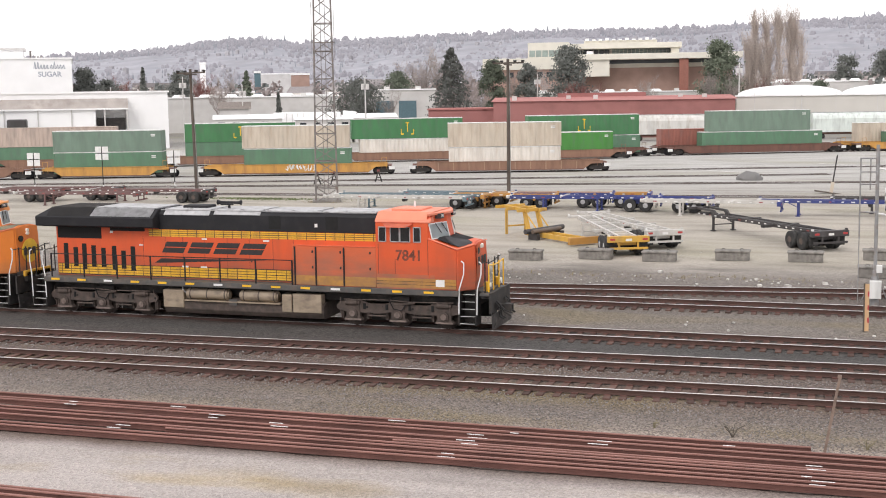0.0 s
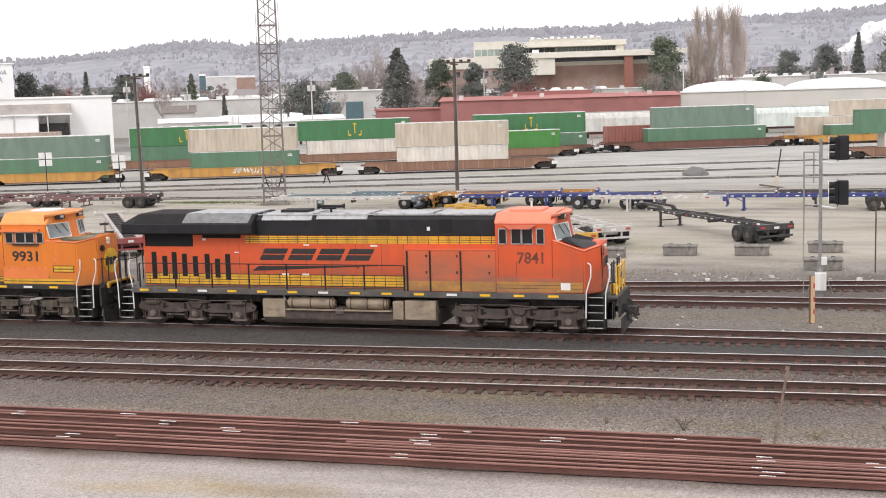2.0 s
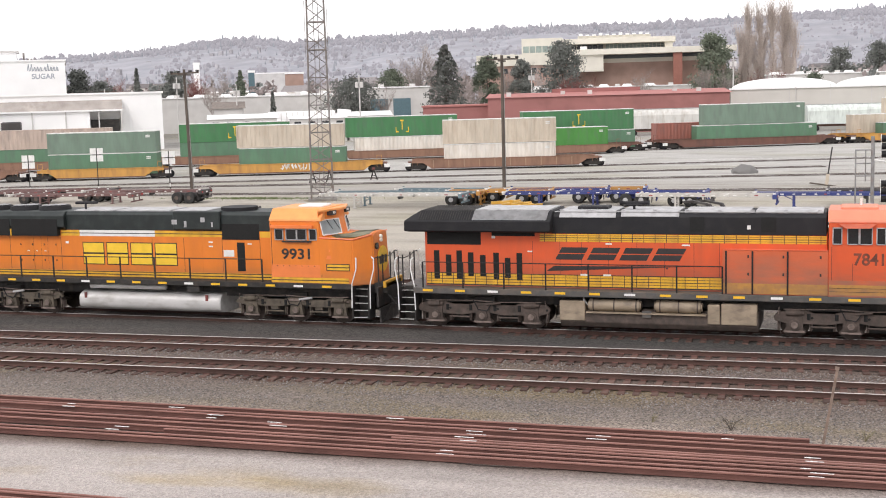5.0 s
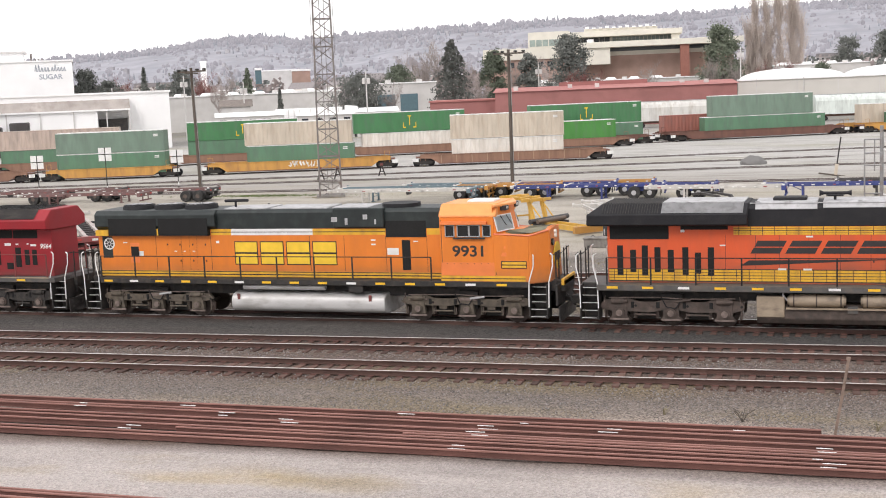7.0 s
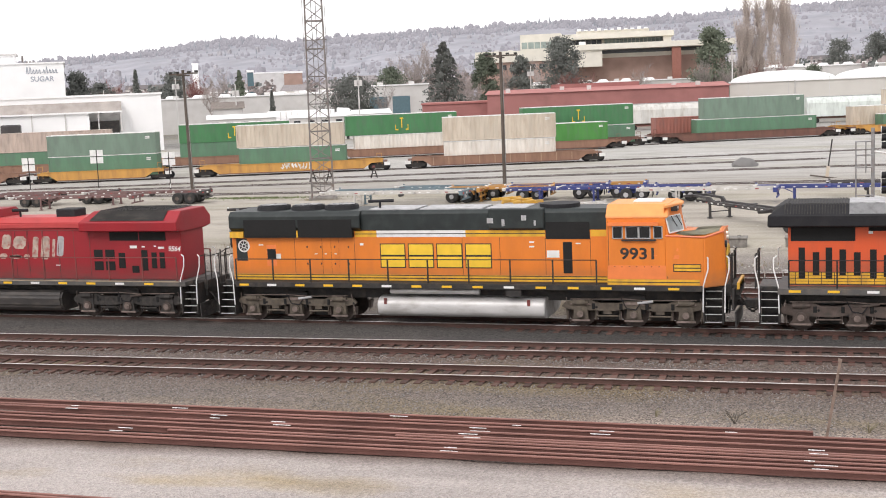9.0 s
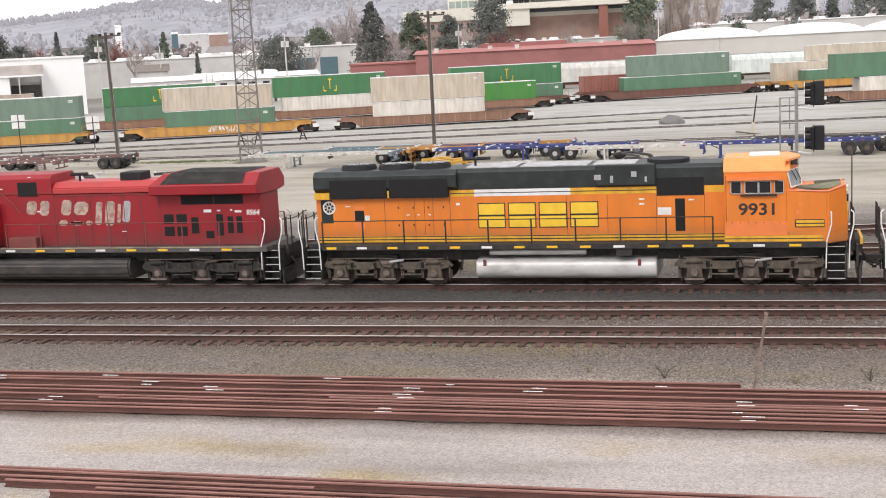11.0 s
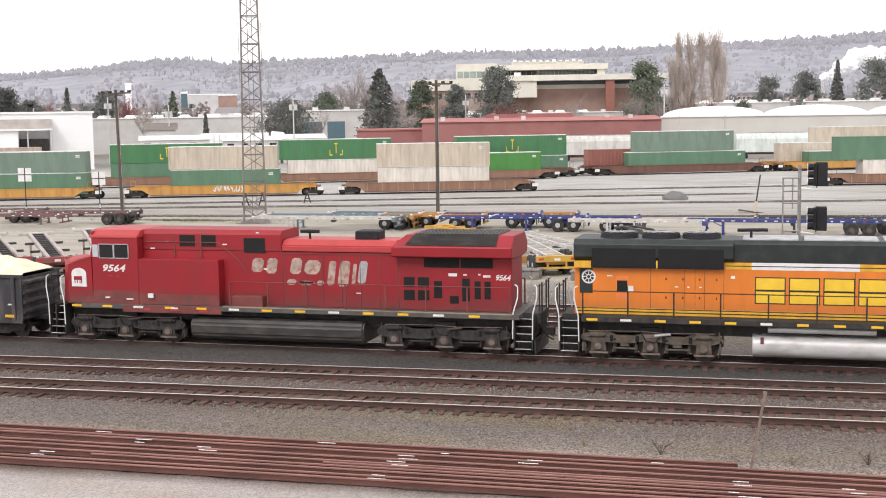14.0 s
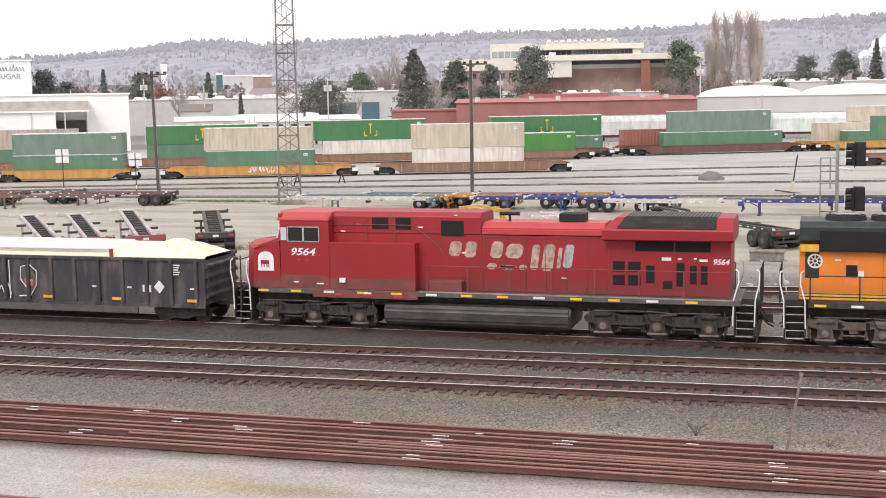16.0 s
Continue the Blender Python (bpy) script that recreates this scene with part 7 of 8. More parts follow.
# ---- loose ballast along the nearest tracks ----
bm = B()
for k in range(15000):
    x = rs.uniform(-40, 8)
    y = rs.choice((rs.uniform(33.6, 38.6), rs.uniform(33.6, 38.6), rs.uniform(40.6, 42.6)))
    r = rs.uniform(0.015, 0.042)
    c = Vector((x, y, level(x, y) - 0.015))
    ax = rs.uniform(0, 6.28)
    vs = [bm.verts.new(c + Vector((r * math.cos(ax + a) * rs.uniform(0.7, 1.3), r * math.sin(ax + a), 0))) for a in (0, 2.1, 4.2)]
    tip = bm.verts.new(c + Vector((0, 0, r * 1.1)))
    for i in range(3):
        bm.faces.new((vs[i], vs[(i + 1) % 3], tip))
tagged(part("loose_ballast", bm, mat("grey_ballast_stone", (0.25, 0.23, 0.22), 0.95, var=0.8, scale=9), None), "loose grey ballast stones", "ballast", kind="stuff")

# ---- weeds and grass in the dirt ----
LAWN = mat("short_green_grass", (0.13, 0.17, 0.06), 0.95, var=0.3, scale=1)
WEED = mat("straw_weeds", (0.3, 0.25, 0.15), 0.95, var=0.3, scale=1)
for name, m, spots, h, cnt, lab in (("grass_patch", LAWN, ((-55, 107.3, 7.0, 1.0), (-38, 112, 5, 0.6)), 0.14, 4200, "patchy short green grass on the dirt"),
                                    ("dry_weeds", WEED, ((-46.9, 104.9, 1.6, 0.8), (-10, 64.6, 14, 0.7), (-36.5, 72.5, 2.0, 1.2)), 0.11, 1700, "straw-coloured dry weeds and grass tufts")):
    bm = B()
    for k in range(cnt):
        cx, cy0, rx, ry = spots[k % len(spots)]
        x, y = cx + rs.gauss(0, 0.55) * rx, cy0 + rs.gauss(0, 0.55) * ry
        z = level(x, y) - 0.03
        a, w, q = rs.uniform(0, 6.28), rs.uniform(0.015, 0.04), h * rs.uniform(0.4, 1.4)
        dx, dy = math.cos(a) * w, math.sin(a) * w
        bm.faces.new([bm.verts.new(v) for v in ((x - dx, y - dy, z), (x + dx, y + dy, z), (x + rs.gauss(0, 0.3) * q, y + rs.gauss(0, 0.3) * q, z + q))])
    tagged(part(name, bm, m, None), lab, "grass", kind="stuff")

# ---- buildings beyond the yard ----
BRICK = mat("far_brick", (0.4, 0.27, 0.225), 0.9, var=0.12, scale=0.3)
CREAM = mat("cream_concrete", (0.68, 0.65, 0.57), 0.8, var=0.06, scale=0.3)
WALLWHITE = mat("white_cladding", (0.9, 0.9, 0.9), 0.7, var=0.04, scale=0.2)
WALLGREY = mat("pale_grey_cladding", (0.6, 0.585, 0.57), 0.8, var=0.08, scale=0.2, stain=(0.48, 0.46, 0.44), amount=0.4)
REDWALL = mat("dull_red_cladding", (0.34, 0.145, 0.135), 0.8, var=0.08, scale=0.15, stain=(0.22, 0.1, 0.09), amount=0.5)
REDROOF = mat("dull_red_roof", (0.42, 0.17, 0.155), 0.8, var=0.1, scale=0.2)
WINDOW = mat("far_window", (0.04, 0.045, 0.05), 0.2, var=0.2)
WINDOWGREEN = mat("pale_green_glazing", (0.3, 0.36, 0.33), 0.25, var=0.2, scale=0.4)
TEAL = mat("teal_door", (0.1, 0.17, 0.2), 0.6, var=0.1)


def dist_at(az, d):
    return d * math.sin(radians(az)), d * math.cos(radians(az))


def hall(name, x0, y0, x1, y1, depth, z, wall, roof, label, rise=0.0, category="warehouse"):
    """A long block with its front wall from (x0, y0) to (x1, y1)."""
    d = Vector((x1 - x0, y1 - y0, 0))
    t = thing(name, pose(x0, y0, 0, 0, 0, math.degrees(math.atan2(d.y, d.x))), label, category)
    n = d.length
    part("wall", bx(B(), 0, n, 0, depth, 0, z), wall, t)
    if rise:
        part("roof", pr(B(), [(-0.4, z), (depth / 2, z + rise), (depth + 0.4, z)], -0.5, n + 0.5, "x"), roof, t)
    else:
        part("roof", bx(B(), -0.3, n + 0.3, -0.3, depth + 0.3, z, z + 0.35), roof, t)
    return t, n


# white refinery block with its long low shed
t, n = hall("refinery_building", -245, 232, -189, 271, 40, 20.3, WALLWHITE, WALLWHITE, "tall plain white refinery block with faded lettering", category="factory")
part("penthouse", bx(B(), n - 17.5, n - 11.6, 3, 12, 20.3, 22.6), WALLWHITE, t)
part("parapet", bx(B(), n - 18.2, n - 11.0, 2.5, 12.5, 22.6, 23.1), WALLGREY, t)
FADEDBLUE = mat("faded_blue_grey_lettering", (0.4, 0.43, 0.48), 0.8, var=0.15)
words("SUGAR", 1.75, FADEDBLUE, t, pose(n - 5.3, -0.05, 16.5, 90, 0, 0), "lettering", "faded grey lettering")
for i in range(10):
    u = n - 9.0 + i * 0.72 + 0.3 * (i > 4)
    part("faded_mark", tube(B(), [(u, -0.05, 18.0), (u + 0.28, -0.05, 18.9 + 0.7 * (i in (0, 1, 6))), (u + 0.42, -0.05, 18.6), (u + 0.4, -0.05, 17.9), (u + 0.72, -0.05, 18.1)], 0.09, 4), FADEDBLUE, t, "faded script as plain slanting strokes")
for i, x in enumerate((9, 10, 8.2, 7.4)):
    part("roof_pipe", cy(B(), (n - x, 12, 20.3), (n - x, 12, 21.4 + 1.4 * (i == 1)), 0.25, 8), LATTICE, t)
t, n = hall("long_white_shed", -200.6, 179.7, -133.5, 223.3, 30, 11.2, WALLWHITE, WALLWHITE, "long low white shed with a plain wall", category="warehouse")
ROOFSHEET = mat("weathered_roof_sheet", (0.4, 0.36, 0.33), 0.8, var=0.2, scale=0.4, stain=(0.25, 0.21, 0.19), amount=0.5, stretch=(1, 0.2, 1))
t = thing("loading_canopy", pose(-200.6, 179.7, 0, 0, 0, 33.02), "white-walled loading bay under a sloping grey canopy roof", "canopy")
roof = part("roof", pr(B(), [(-6.0, 8.05), (-0.05, 9.95), (-0.05, 10.12), (-6.0, 8.2)], 14, 72.2, "x"), ROOFSHEET, t)
for k in range(24):
    part("roof_seam", pr(B(), [(-6.0, 8.2), (-0.05, 10.12), (-0.05, 10.17), (-6.0, 8.25)], 15 + k * 2.4, 15.12 + k * 2.4, "x"), ROOFSHEET, roof)
part("eave_gutter", bx(B(), 14, 72.3, -6.2, -6.0, 7.95, 8.25), WALLWHITE, roof)
part("bay_wall", bx(B(), 14, 66, -5.7, -5.4, 0, 7.95), WALLWHITE, t, "white wall under the eaves")
for k in range(9):
    part("column", bx(B(), 18 + k * 6.2, 18.22 + k * 6.2, -5.95, -5.7, 0, 7.95), WALLGREY, t)
part("gable_truss", tube(tube(B(), [(72.0, -6, 6.7), (72.0, -0.2, 6.7), (72.0, -0.2, 9.9), (72.0, -1.2, 6.7), (72.0, -1.6, 9.4), (72.0, -2.4, 6.7), (72.0, -2.8, 9.0), (72.0, -3.6, 6.7), (72.0, -4.0, 8.6), (72.0, -4.8, 6.7), (72.0, -5.2, 8.2), (72.0, -6, 6.7)], 0.12), [(72.0, -6, 8.0), (72.0, -0.1, 9.95)], 0.14), WALLGREY, t)
for y in (-5.9, -0.3):
    part("gable_post", bx(B(), 71.8, 72.1, y - 0.15, y + 0.15, 0, 8.0), WALLGREY, t)
# added dark panel, stands for the shade inside the open bay
part("bay_screen", bx(B(), 66.1, 71.6, -0.9, -0.6, 0, 6.3), TANKDARK, t, "dark panel standing for the shade in the open bay")
for k in range(5):
    part("stored_pallet", bev(bx(B(), 30 + k * 5, 33.5 + k * 5, -11.5, -8.0, 0, 6.4 - 0.7 * (k % 2)), 0.2), CH_BLACK, t, "dark stacked goods before the bay")
# low white sheds and roofs at the foot of the long shed
for x, y, w, h in ((-128, 232, 14, 6.4), (-116, 246, 12, 5.9), (-104, 250, 9, 6.2)):
    q = thing("low_white_shed", pose(x, y, 0, 0, 0, 28), "low white-roofed shed behind the container cars", "shed", "low sheds")
    part("wall", bx(B(), 0, w, 0, 8, 0, h - 0.9), WALLGREY, q)
    part("roof", pr(B(), [(-0.3, h - 0.9), (4, h), (8.3, h - 0.9)], -0.3, w + 0.3, "x"), WALLWHITE, q)
    for k in range(int(w / 3)):
        part("window", bx(B(), 0.8 + k * 3, 2.2 + k * 3, -0.05, 0.03, h - 2.6, h - 1.5), WINDOW, q)

# grey warehouses
for x0, y0, x1, y1, dp, z, lab in ((-196, 326, -150, 348, 50, 10.2, "long pale grey flat-roofed warehouse"), (-134, 334, -117, 341, 30, 11.6, "pale grey workshop with teal roller doors"),
                                   (-240, 420, -170, 450, 40, 10.9, "far pale flat-roofed building"), (-30, 430, 60, 438, 40, 12.6, "far pale flat-roofed building"), (-110, 420, -50, 430, 40, 10.2, "far pale flat-roofed building")):
    t, n = hall("warehouse", x0, y0, x1, y1, dp, z, WALLGREY, WALLWHITE, lab)
    if x0 == -134:
        for a in (1.5, 8.0):
            part("roller_door", bx(B(), a, a + 5, -0.1, 0.05, 0, 8.6), TEAL, t, "teal roller door")
    for k in range(int(n / 9)):
        part("roof_unit", bx(B(), 4 + k * 9, 5.6 + k * 9, 4, 6, z + 0.35, z + 1.1), WALLGREY, t)
        if x0 != -134:
            part("roof_dome", cy(B(), (3 + k * 8, 12, z + 0.3), (3 + k * 8, 12, z + 1.1), 2.0, 12, 1.2), WALLWHITE, t)
t, n = hall("yellow_gabled_house", -143, 262, -137, 265, 8, 7.4, WALLGREY, mat("brown_roof", (0.22, 0.19, 0.17), 0.9), "small gabled house with a yellow gable", 1.6, "house")
part("gable", pr(B(), [(-0.2, 7.4), (4, 9.0), (8.2, 7.4)], n - 0.1, n + 0.3, "x"), mat("yellow_gable", (0.6, 0.45, 0.15), 0.8), t)

# red warehouse
t, n = hall("red_warehouse", -78.5, 268.5, -27.2, 280, 26, 8.2, REDWALL, REDROOF, "long windowless dull red warehouse", 0.9)
t2, n = hall("low_red_warehouse", -95, 272, -76, 277, 20, 6.5, REDWALL, REDROOF, "lower end of the dull red warehouse")
for x, y in ((4, 3), (16, 6), (22, 4), (41, 8), (46, 5)):
    part("roof_vent", bx(B(), x, x + 1.0, y, y + 1.0, 8.3, 9.4), WALLGREY, t)
part("rooftop_monitor", bx(B(), 14, 34, 12, 18, 8.6, 9.9), REDWALL, t)

# three white storage domes behind one long pale wall
t, n = hall("storage_domes", -28.8, 299, 62, 308, 30, 8.5, mat("off_white_panel", (0.6, 0.58, 0.54), 0.8, var=0.06, scale=0.15), WALLWHITE, "long pale wall with three low white domed roofs", category="warehouse")
for c in (12.5, 36.5, 60.5):
    bm = B()
    k, m = 20, 8
    rings = [[bm.verts.new((c + 12.3 * math.cos(r * math.pi / 2 / m) * math.cos(a), 14 + 13 * math.cos(r * math.pi / 2 / m) * math.sin(a), 8.7 + 2.4 * math.sin(r * math.pi / 2 / m))) for a in [2 * math.pi * i / k for i in range(k)]] for r in range(m)]
    for r in range(m - 1):
        for i in range(k):
            bm.faces.new((rings[r][i], rings[r][(i + 1) % k], rings[r + 1][(i + 1) % k], rings[r + 1][i]))
    bm.faces.new(rings[-1])
    d = part("dome", bm, WALLWHITE, t, "low white dome", smooth=True)
    for j in range(5):
        part("dome_vent", cy(B(), (c - 3 + j * 1.2, 8, 10.3), (c - 3 + j * 1.2, 8, 11.0), 0.25, 8), WALLWHITE, d)
for i in range(10):
    part("wall_joint", bx(B(), 4 + i * 9, 4.15 + i * 9, -0.06, 0.02, 0, 9.3), WALLGREY, t)
part("wall_pipe", cy(B(), (14.5, -0.3, 3), (14.5, -0.3, 8.8), 0.15, 6), WALLGREY, t)

# office block on the rise: long lower roof slab on a brick pier, set-back upper storey
t = thing("office_building", pose(-118.54, 475.44, 0, 0, 0, 11), "cream concrete office block with brick walls and long overhanging roof slabs", "office building")
PIER = mat("red_brick_pier", (0.3, 0.13, 0.1), 0.9, var=0.1)
part("brick_wall", bx(B(), 14, 72, 9, 45, 0, 19.8), BRICK, t)
part("cream_band", bx(B(), 24, 73, 8.8, 45, 19.8, 21.4), CREAM, t)
# dark strip painted in for the shade below the overhanging slab
part("clerestory", bx(B(), 24, 72, 9.2, 44, 21.4, 22.8), WINDOW, t, "dark strip standing for the shade under the roof slab")
part("lower_roof", bev(bx(B(), 13, 75, 0, 46, 22.8, 25.0), 0.08), CREAM, t)
part("corner_block", bx(B(), 15, 25, 1.0, 40, 16.5, 22.8), CREAM, t)
part("left_wing", bx(B(), -23.5, 14, 3, 38, 8, 21.2), BRICK, t)
part("left_wing_band", bx(B(), -24, 14, 2, 39, 19.6, 23.9), CREAM, t)
part("upper_block", bx(B(), -6.6, 9.3, 6, 38, 23.9, 30.0), CREAM, t)
part("upper_core", bx(B(), 9.3, 50, 14, 38, 25.0, 27.2), CREAM, t)
part("upper_roof", bev(bx(B(), 9.0, 52.6, 6, 42, 27.2, 29.3), 0.08), CREAM, t)
part("upper_end_pier", bx(B(), 48.5, 51.5, 7, 36, 25.0, 27.2), CREAM, t)
for i in range(15):
    part("window", bx(B(), 26 + i * 1.52, 27.36 + i * 1.52, 13.8, 14.05, 25.2, 27.1), WINDOWGREEN, t)
# six dark panes stand in for the dark recess under the upper slab
for i in range(6):
    part("window", bx(B(), 12.5 + i * 2.1, 14.4 + i * 2.1, 13.8, 14.05, 25.2, 27.1), WINDOW, t)
for i in range(6):
    part("window", bx(B(), -6.0 + i * 2.5, -3.8 + i * 2.5, 5.85, 6.05, 24.5, 27.0), WINDOWGREEN, t)
for i in range(9):
    part("window", bx(B(), -22 + i * 3.8, -19.6 + i * 3.8, 2.8, 3.05, 16.6, 18.6), WINDOW, t)
for x in (51.4,):
    part("brick_column", bx(B(), x, x + 3.4, 0.8, 4.2, 0, 22.8), PIER, t, "red brick pier")
part("plant_room", bx(B(), 15, 43.5, 16, 30, 29.3, 30.7), CREAM, t)
for i in range(11):
    part("roof_plant", bx(B(), 15.5 + i * 2.6, 16.9 + i * 2.6, 15, 18, 30.7, 31.2 + 0.4 * (i % 3 == 0)), WALLWHITE, t)
for i in range(3):
    part("roof_unit", bx(B(), -17 + i * 5.5, -15.2 + i * 5.5, 8, 11, 23.9, 24.5), WALLGREY, t)
part("roof_fan", cy(B(), (17.5, 4, 25.0), (17.5, 4, 26.2), 1.3, 14), WALLWHITE, t)

# chimney, block tower and street lamps in the distance
for az, d, h, w, m, lab, cat in ((-29.3, 520, 24, 2.4, WALLWHITE, "slim pale far industrial chimney", "chimney"), (-25.0, 560, 20, 8, BRICK, "far plain brown brick block", "building"), (-25.9, 900, 27, 30, WALLGREY, "far dull grey flat-roofed building", "building"), (-26.9, 460, 19, 2.2, TEAL, "slim teal tank tower", "tower")):
    x, y = dist_at(az, d)
    t = thing(cat, pose(x, y, 0, 0, 0, -az), lab, cat)
    part("shaft", bev(bx(B(), -w / 2, w / 2, -w / 2, w / 2, 0, h), 0.1), m, t)
    part("cap", bx(B(), -w / 2 - 0.2, w / 2 + 0.2, -w / 2 - 0.2, w / 2 + 0.2, h, h + 0.8), WALLWHITE, t)
for az, d, h in ((-22.1, 262, 13.8), (-30.2, 300, 15), (-27.6, 300, 13), (-14.3, 330, 15), (-5.4, 330, 17), (-33.3, 320, 13), (-9.0, 600, 18), (-19.8, 520, 20)):
    x, y = dist_at(az, d)
    t = thing("street_pole", pose(x, y, 0, 0, 0, -az), "pale utility pole with transformer cans beyond the yard", "utility pole", "far poles")
    part("pole", cy(B(), (0, 0, 0), (0, 0, h), 0.18, 8, 0.12), WALLGREY, t)
    part("crossarm", bx(B(), -1.1, 1.1, -0.06, 0.06, h - 0.7, h - 0.55), WOOD, t)
    for s in (-0.5, 0.5):
        part("transformer", cy(B(), (s, -0.2, h - 2.6), (s, -0.2, h - 1.4), 0.35, 10), WALLGREY, t)

# white lorry behind the containers
t = thing("lorry", pose(*dist_at(-22.7, 275), 0, 0, 0, 20), "white road lorry with a long trailer", "lorry")
part("trailer", bev(bx(B(), -17, -2.6, -1.3, 1.3, 1.2, 6.6), 0.1), WALLWHITE, t)
part("cab", bev(pr(B(), [(-2.0, 0.8), (2.6, 0.8), (2.8, 3.6), (1.6, 4.2), (0.8, 6.6), (-2.0, 6.9)], -1.25, 1.25), 0.15, 2), WALLWHITE, t)
part("windscreen", pr(B(), [(1.72, 4.3), (1.0, 6.2), (0.9, 6.2), (1.6, 4.3)], -1.1, 1.1), WINDOW, t)
for x in (-14.5, -13.2, -1.2, 1.6):
    part("wheel", cy(B(), (x, -1.3, 0.55), (x, 1.3, 0.55), 0.55, 14), TYRE, t)
for i in range(12):
    part("trailer_rib", bx(B(), -16.6 + i * 1.2, -16.45 + i * 1.2, -1.36, -1.3, 3.6, 6.4), WALLGREY, t)

# ---- trees ----
BARK = mat("far_bark", (0.14, 0.11, 0.095), 0.95, var=0.25)
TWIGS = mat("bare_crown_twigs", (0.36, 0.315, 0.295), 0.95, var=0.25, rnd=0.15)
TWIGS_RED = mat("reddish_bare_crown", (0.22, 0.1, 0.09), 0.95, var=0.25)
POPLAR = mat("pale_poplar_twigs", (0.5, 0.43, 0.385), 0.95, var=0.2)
# evergreens paler than real foliage: distance haze mixed into the base colour
NEEDLE = mat("haze_paled_needles", (0.18, 0.19, 0.175), 0.95, var=0.35, scale=0.6, rnd=0.2)
NEEDLE_LIGHT = mat("haze_paled_evergreen_leaves", (0.16, 0.185, 0.135), 0.95, var=0.35, scale=0.6, rnd=0.2)


def flake(bm, c, size, rng):
    n = Vector((rng.gauss(0, 1), rng.gauss(0, 1), rng.gauss(0, 0.5))).normalized()
    a = n.orthogonal().normalized() * size
    b = n.cross(a).normalized() * size * rng.uniform(0.5, 0.9)
    bm.faces.new([bm.verts.new(c + a * u + b * v) for u, v in ((-1, -0.3), (0.1, -1), (1, 0.1), (0, 0.9))])


def conifer(x, y, h, w, seed, kind="cone", material=None):
    rng = random.Random(seed)
    t = thing("conifer", pose(x, y, 0, 0, 0, rng.uniform(0, 360)), "dark green conifer with ragged drooping branches" if kind == "cone" else "dense dark evergreen tree", "tree", "evergreen trees")
    part("trunk", cy(B(), (0, 0, 0), (0, 0, h * 0.96), 0.016 * h, 8, 0.03), BARK, t)
    bm = B()
    size = 0.01 * h + 0.07
    if kind == "cone":
        # whorls of drooping boughs of uneven reach
        for k in range(170):
            f = 0.08 + 0.9 * (k / 170) ** 0.85
            a = k * 2.4 + rng.uniform(-0.5, 0.5)
            reach = w / 2 * 1.15 * (1.02 - f) ** 0.75 * rng.uniform(0.5, 1.12)
            for j in range(34):
                q = rng.random() ** 0.6
                side = rng.gauss(0, 0.12) * reach
                p = Vector((math.cos(a) * q * reach - math.sin(a) * side, math.sin(a) * q * reach + math.cos(a) * side, h * f - 0.22 * q * q * reach + rng.gauss(0, 0.05) * reach))
                flake(bm, p, size * rng.uniform(0.6, 1.4), rng)
    else:
        # clumps of leaves at the ends of many limbs, with gaps between them
        for k in range(120):
            f = rng.random() ** 0.9
            a = rng.uniform(0, 6.28)
            edge = math.sqrt(max(0.06, 1 - (1.7 * f - 0.75) ** 2)) * (1 - 0.25 * f)
            r = w / 2 * 1.4 * edge * rng.uniform(0.25, 1.0)
            c = Vector((math.cos(a) * r, math.sin(a) * r, h * (0.12 + 0.82 * f)))
            spread = w * rng.uniform(0.07, 0.12)
            for j in range(75):
                flake(bm, c + Vector((rng.gauss(0, spread), rng.gauss(0, spread), rng.gauss(0, spread * 0.7))), size * rng.uniform(0.6, 1.4), rng)
    part("crown", bm, material or NEEDLE, t)
    for k in range(10):
        a, z = rng.uniform(0, 6.28), h * rng.uniform(0.2, 0.75)
        r = w / 2 * 0.8 * (1 - z / h)
        part("limb", cy(B(), (0, 0, z), (r * math.cos(a), r * math.sin(a), z + 0.2), 0.09, 5, 0.03), BARK, t)
    return t


